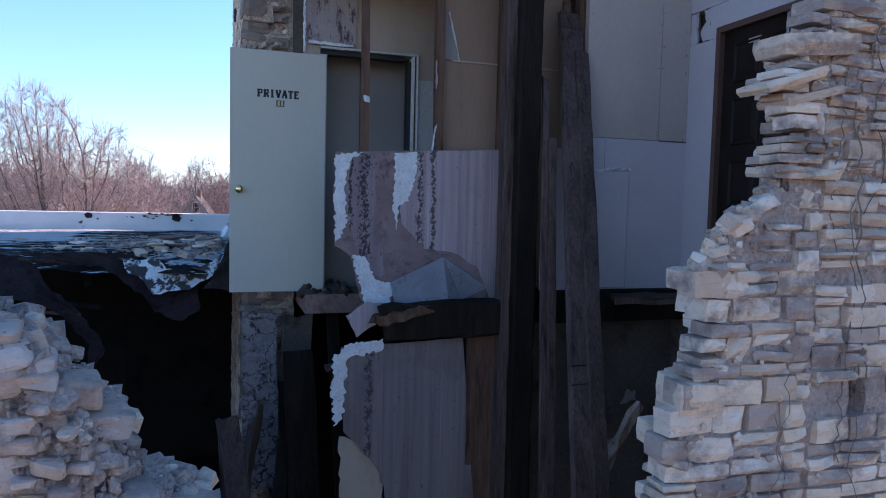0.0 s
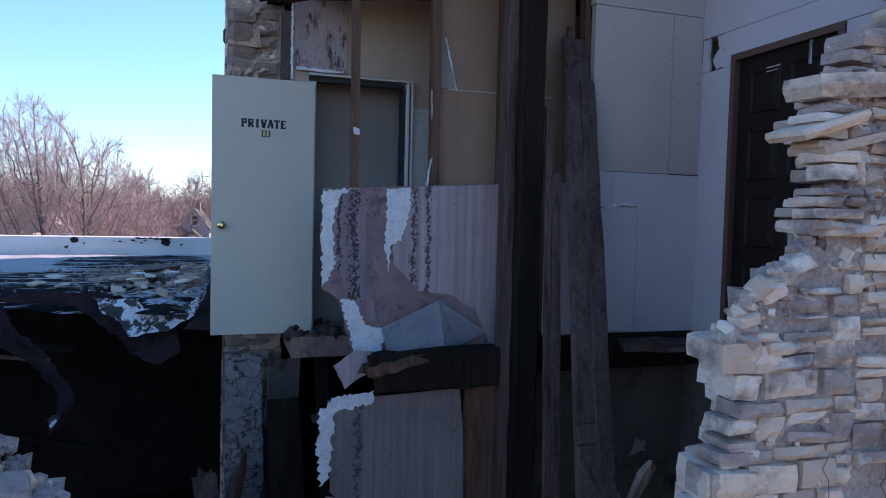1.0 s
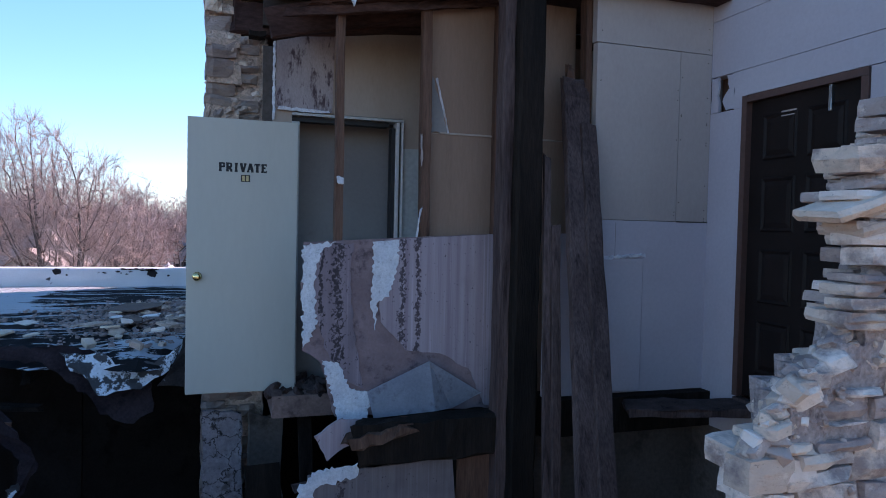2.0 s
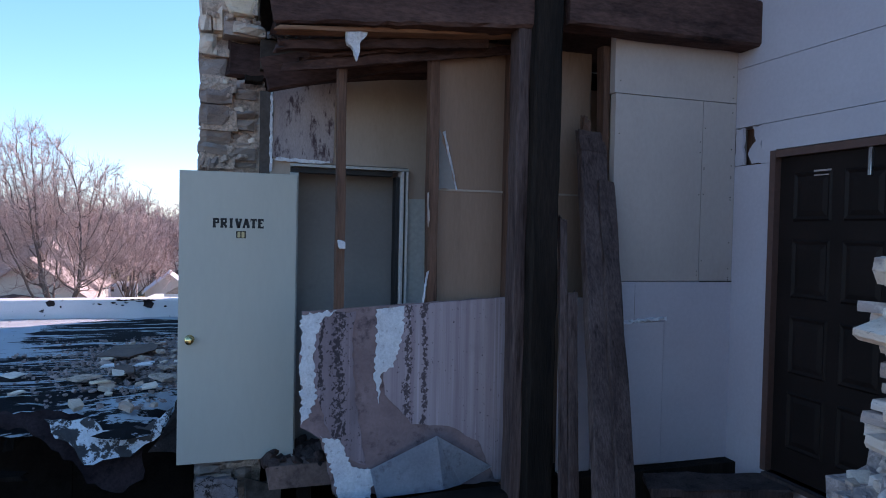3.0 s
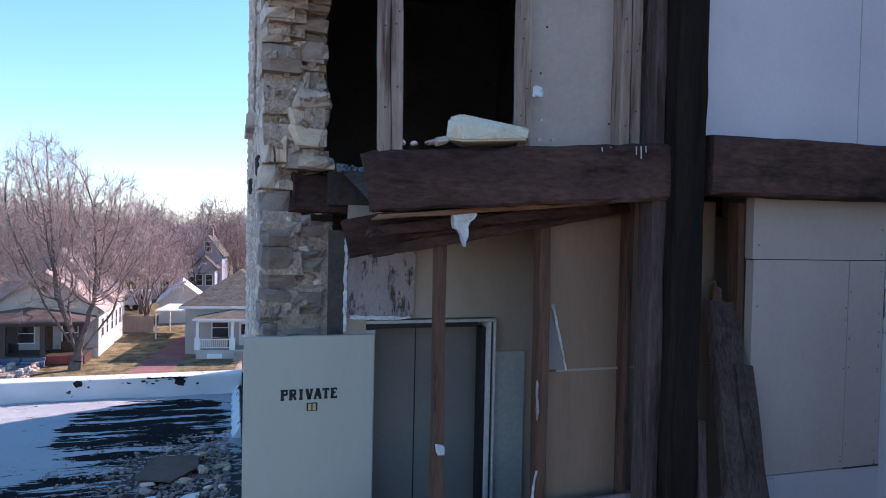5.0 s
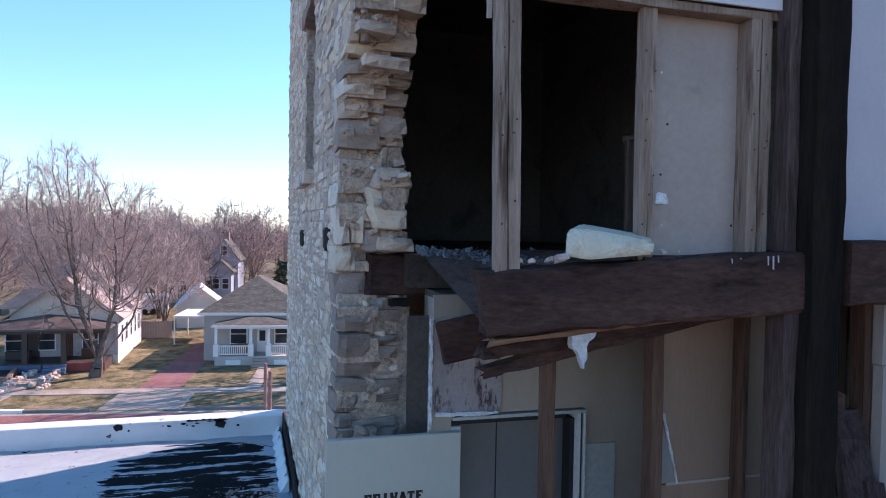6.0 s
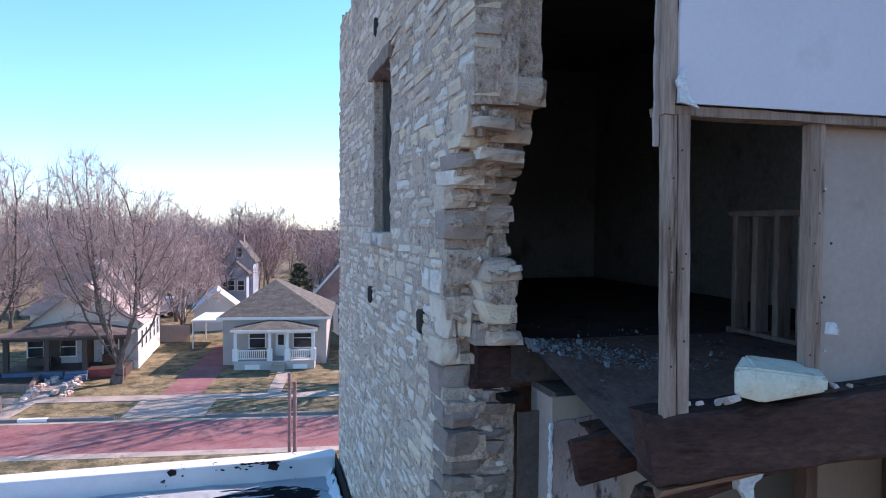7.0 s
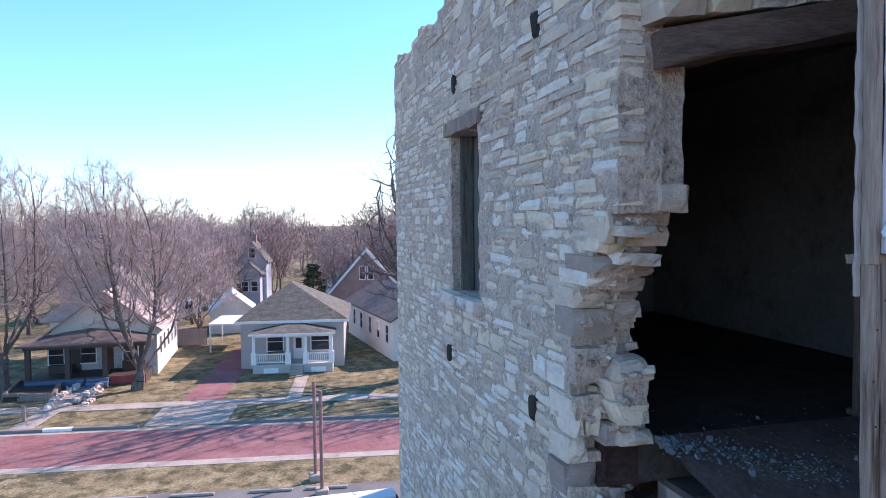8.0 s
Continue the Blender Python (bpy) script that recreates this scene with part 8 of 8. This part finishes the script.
            fine.append((pts[i], e, twig, twig * 0.55))
    t = thing(name, label, "tree", "bare trees")
    for nm, mt, sticks, m in (("trunk", "bark", thick, 5), ("crown", twig_mat, fine, 3)):
        vs, fs = [], []
        for p, q, r0, r1 in sticks:
            d, s_, u = frame_of(p, q)
            o = len(vs)
            for c, r in ((Vector(p), r0), (Vector(q), r1)):
                for i in range(m):
                    a = 6.2832 * i / m
                    vs.append(tuple(c + (s_ * math.cos(a) + u * math.sin(a)) * r))
            for i in range(m):
                fs.append((o + i, o + (i + 1) % m, o + m + (i + 1) % m, o + m + i))
        me = bpy.data.meshes.new(nm)
        me.from_pydata(vs, [], fs)
        me.materials.append(M[mt])
        ob = new(nm, me)
        ob.parent = t
    return t


T1 = bare_tree("tree", 3, 17.4, 5.6, 1.5, 4.4, 1900, 6, "twig_tan", "large bare tree with reddish twigs in the front yard", 0.36, 0.0095, 0.36, 0.44, 7)
T1.matrix_world = pose(-11.3, 58.75, 0)
T2 = bare_tree("tree", 8, 19.6, 5.8, 2.4, 4.6, 1900, 5, "twig_tan", "tall bare tree with pale twigs by the house", 0.36, 0.0095, 0.38, 0.42, 6)
T2.matrix_world = pose(-21.0, 60.6, 0, 0, 0, 40)
T3 = bare_tree("tree", 14, 14.3, 3.8, 1.6, 1.8, 1300, 3, "twig_tan", "pale bare tree by the carport", 0.2, 0.014, 0.36, 0.42)
T3.matrix_world = pose(-8.3, 78.0, 0)
T4 = bare_tree("tree", 23, 21.0, 6.6, 4.0, 3.6, 1500, 1, "twig", "large bare tree shading the street", 0.75, 0.012, 0.45, 0.38)
T4.matrix_world = pose(11.6, 57.0, 0)
T6 = bare_tree("tree", 37, 13.5, 4.4, 1.5, 1.6, 420, 3, "twig", "bare reddish tree among the back yards", 0.2, 0.017, 0.5, 0.42)
T6.matrix_world = N @ pose(-17.0, 44, 0)
T7 = bare_tree("tree", 41, 13.0, 4.6, 1.2, 1.6, 420, 3, "twig_tan", "bare pale tree among the back yards", 0.18, 0.017, 0.5, 0.44)
T7.matrix_world = N @ pose(3.5, 58, 0)
rnd = random.Random(77)
# the yards before the blue house are open
for i in range(95):
    v = rnd.uniform(40, 130) if i > 34 else rnd.uniform(36, 80)
    u = rnd.uniform(-0.62, 0.34) * (v + 45) + 2
    if -7.5 < u < 4 and v < 46 or -26 < u < -2 and v < 38 or v < 52 and -0.205 < (u - 4.6) / (v + 43.7) < -0.13:
        continue
    s = rnd.choice((0.65, 0.8, 0.9, 1.0, 1.1, 1.2))
    copy_thing((T6, T7)[rnd.randrange(2)], N @ pose(u, v, 0, 0, 0, rnd.uniform(0, 360)) @ Matrix.Diagonal((s, s, s, 1)))
for src, u, v, s in ((T4, 18, 9, 0.75), (T3, 26, 12, 1.2), (T3, 24, 30, 1.1), (T3, -36, 16, 1.2), (T3, -43, 30, 1.2), (T3, 13.5, 33, 0.8), (T3, -24, 33, 0.95)):
    copy_thing(src, N @ pose(u, v, 0, 0, 0, u * 37) @ Matrix.Diagonal((s, s, s, 1)))
# far belt of trees and one dark evergreen
T5 = bare_tree("tree", 31, 16.0, 5.6, 1.0, 1.4, 170, 3, "twig", "bare tree of the distant town", 0.2, 0.035, 0.75, 0.45)
T5.matrix_world = N @ pose(-60, 170, 0)
for i in range(130):
    v = 105 + 260 * rnd.random() ** 1.3
    u = rnd.uniform(-0.75, 0.45) * (v + 45)
    s = rnd.choice((0.7, 0.8, 0.9, 1.0, 1.1))
    copy_thing(T5, N @ pose(u, v, 0, 0, 0, rnd.uniform(0, 360)) @ Matrix.Diagonal((s * 1.3, s * 1.3, s, 1)))
ev = thing("evergreen", "dark green cedar among the bare trees", "tree", at=N @ pose(-2.2, 46, 0) @ Matrix.Diagonal((1.35, 1.35, 0.74, 1)))
bm = B()
tube(bm, (0, 0, 0), (0, 0, 8), 0.2, 0.05, 6)
part("trunk", bm, M["bark"], ev)
vs, fs = [], []
for i in range(2600):
    h = rnd.uniform(1.0, 9.6)
    r = (1.9 * (1 - (h / 10.2)) + 0.3) * (0.55 + 0.45 * rnd.random()) * (1 + 0.25 * math.sin(h * 5))
    a = rnd.uniform(0, 6.283)
    c = Vector((r * math.cos(a), r * math.sin(a), h))
    d1 = Vector((rnd.uniform(-1, 1), rnd.uniform(-1, 1), rnd.uniform(-1, 1))) * 0.16
    d2 = Vector((rnd.uniform(-1, 1), rnd.uniform(-1, 1), rnd.uniform(-1, 1))) * 0.16
    o = len(vs)
    vs += [tuple(c + d1), tuple(c + d2), tuple(c - d1 - d2)]
    fs.append((o, o + 1, o + 2))
me = bpy.data.meshes.new("crown")
me.from_pydata(vs, [], fs)
me.materials.append(surface("cedar_green", (0.035, 0.055, 0.03), (0.06, 0.085, 0.045), None, 2, 20, 0.9, 0.0))
new("crown", me).parent = ev
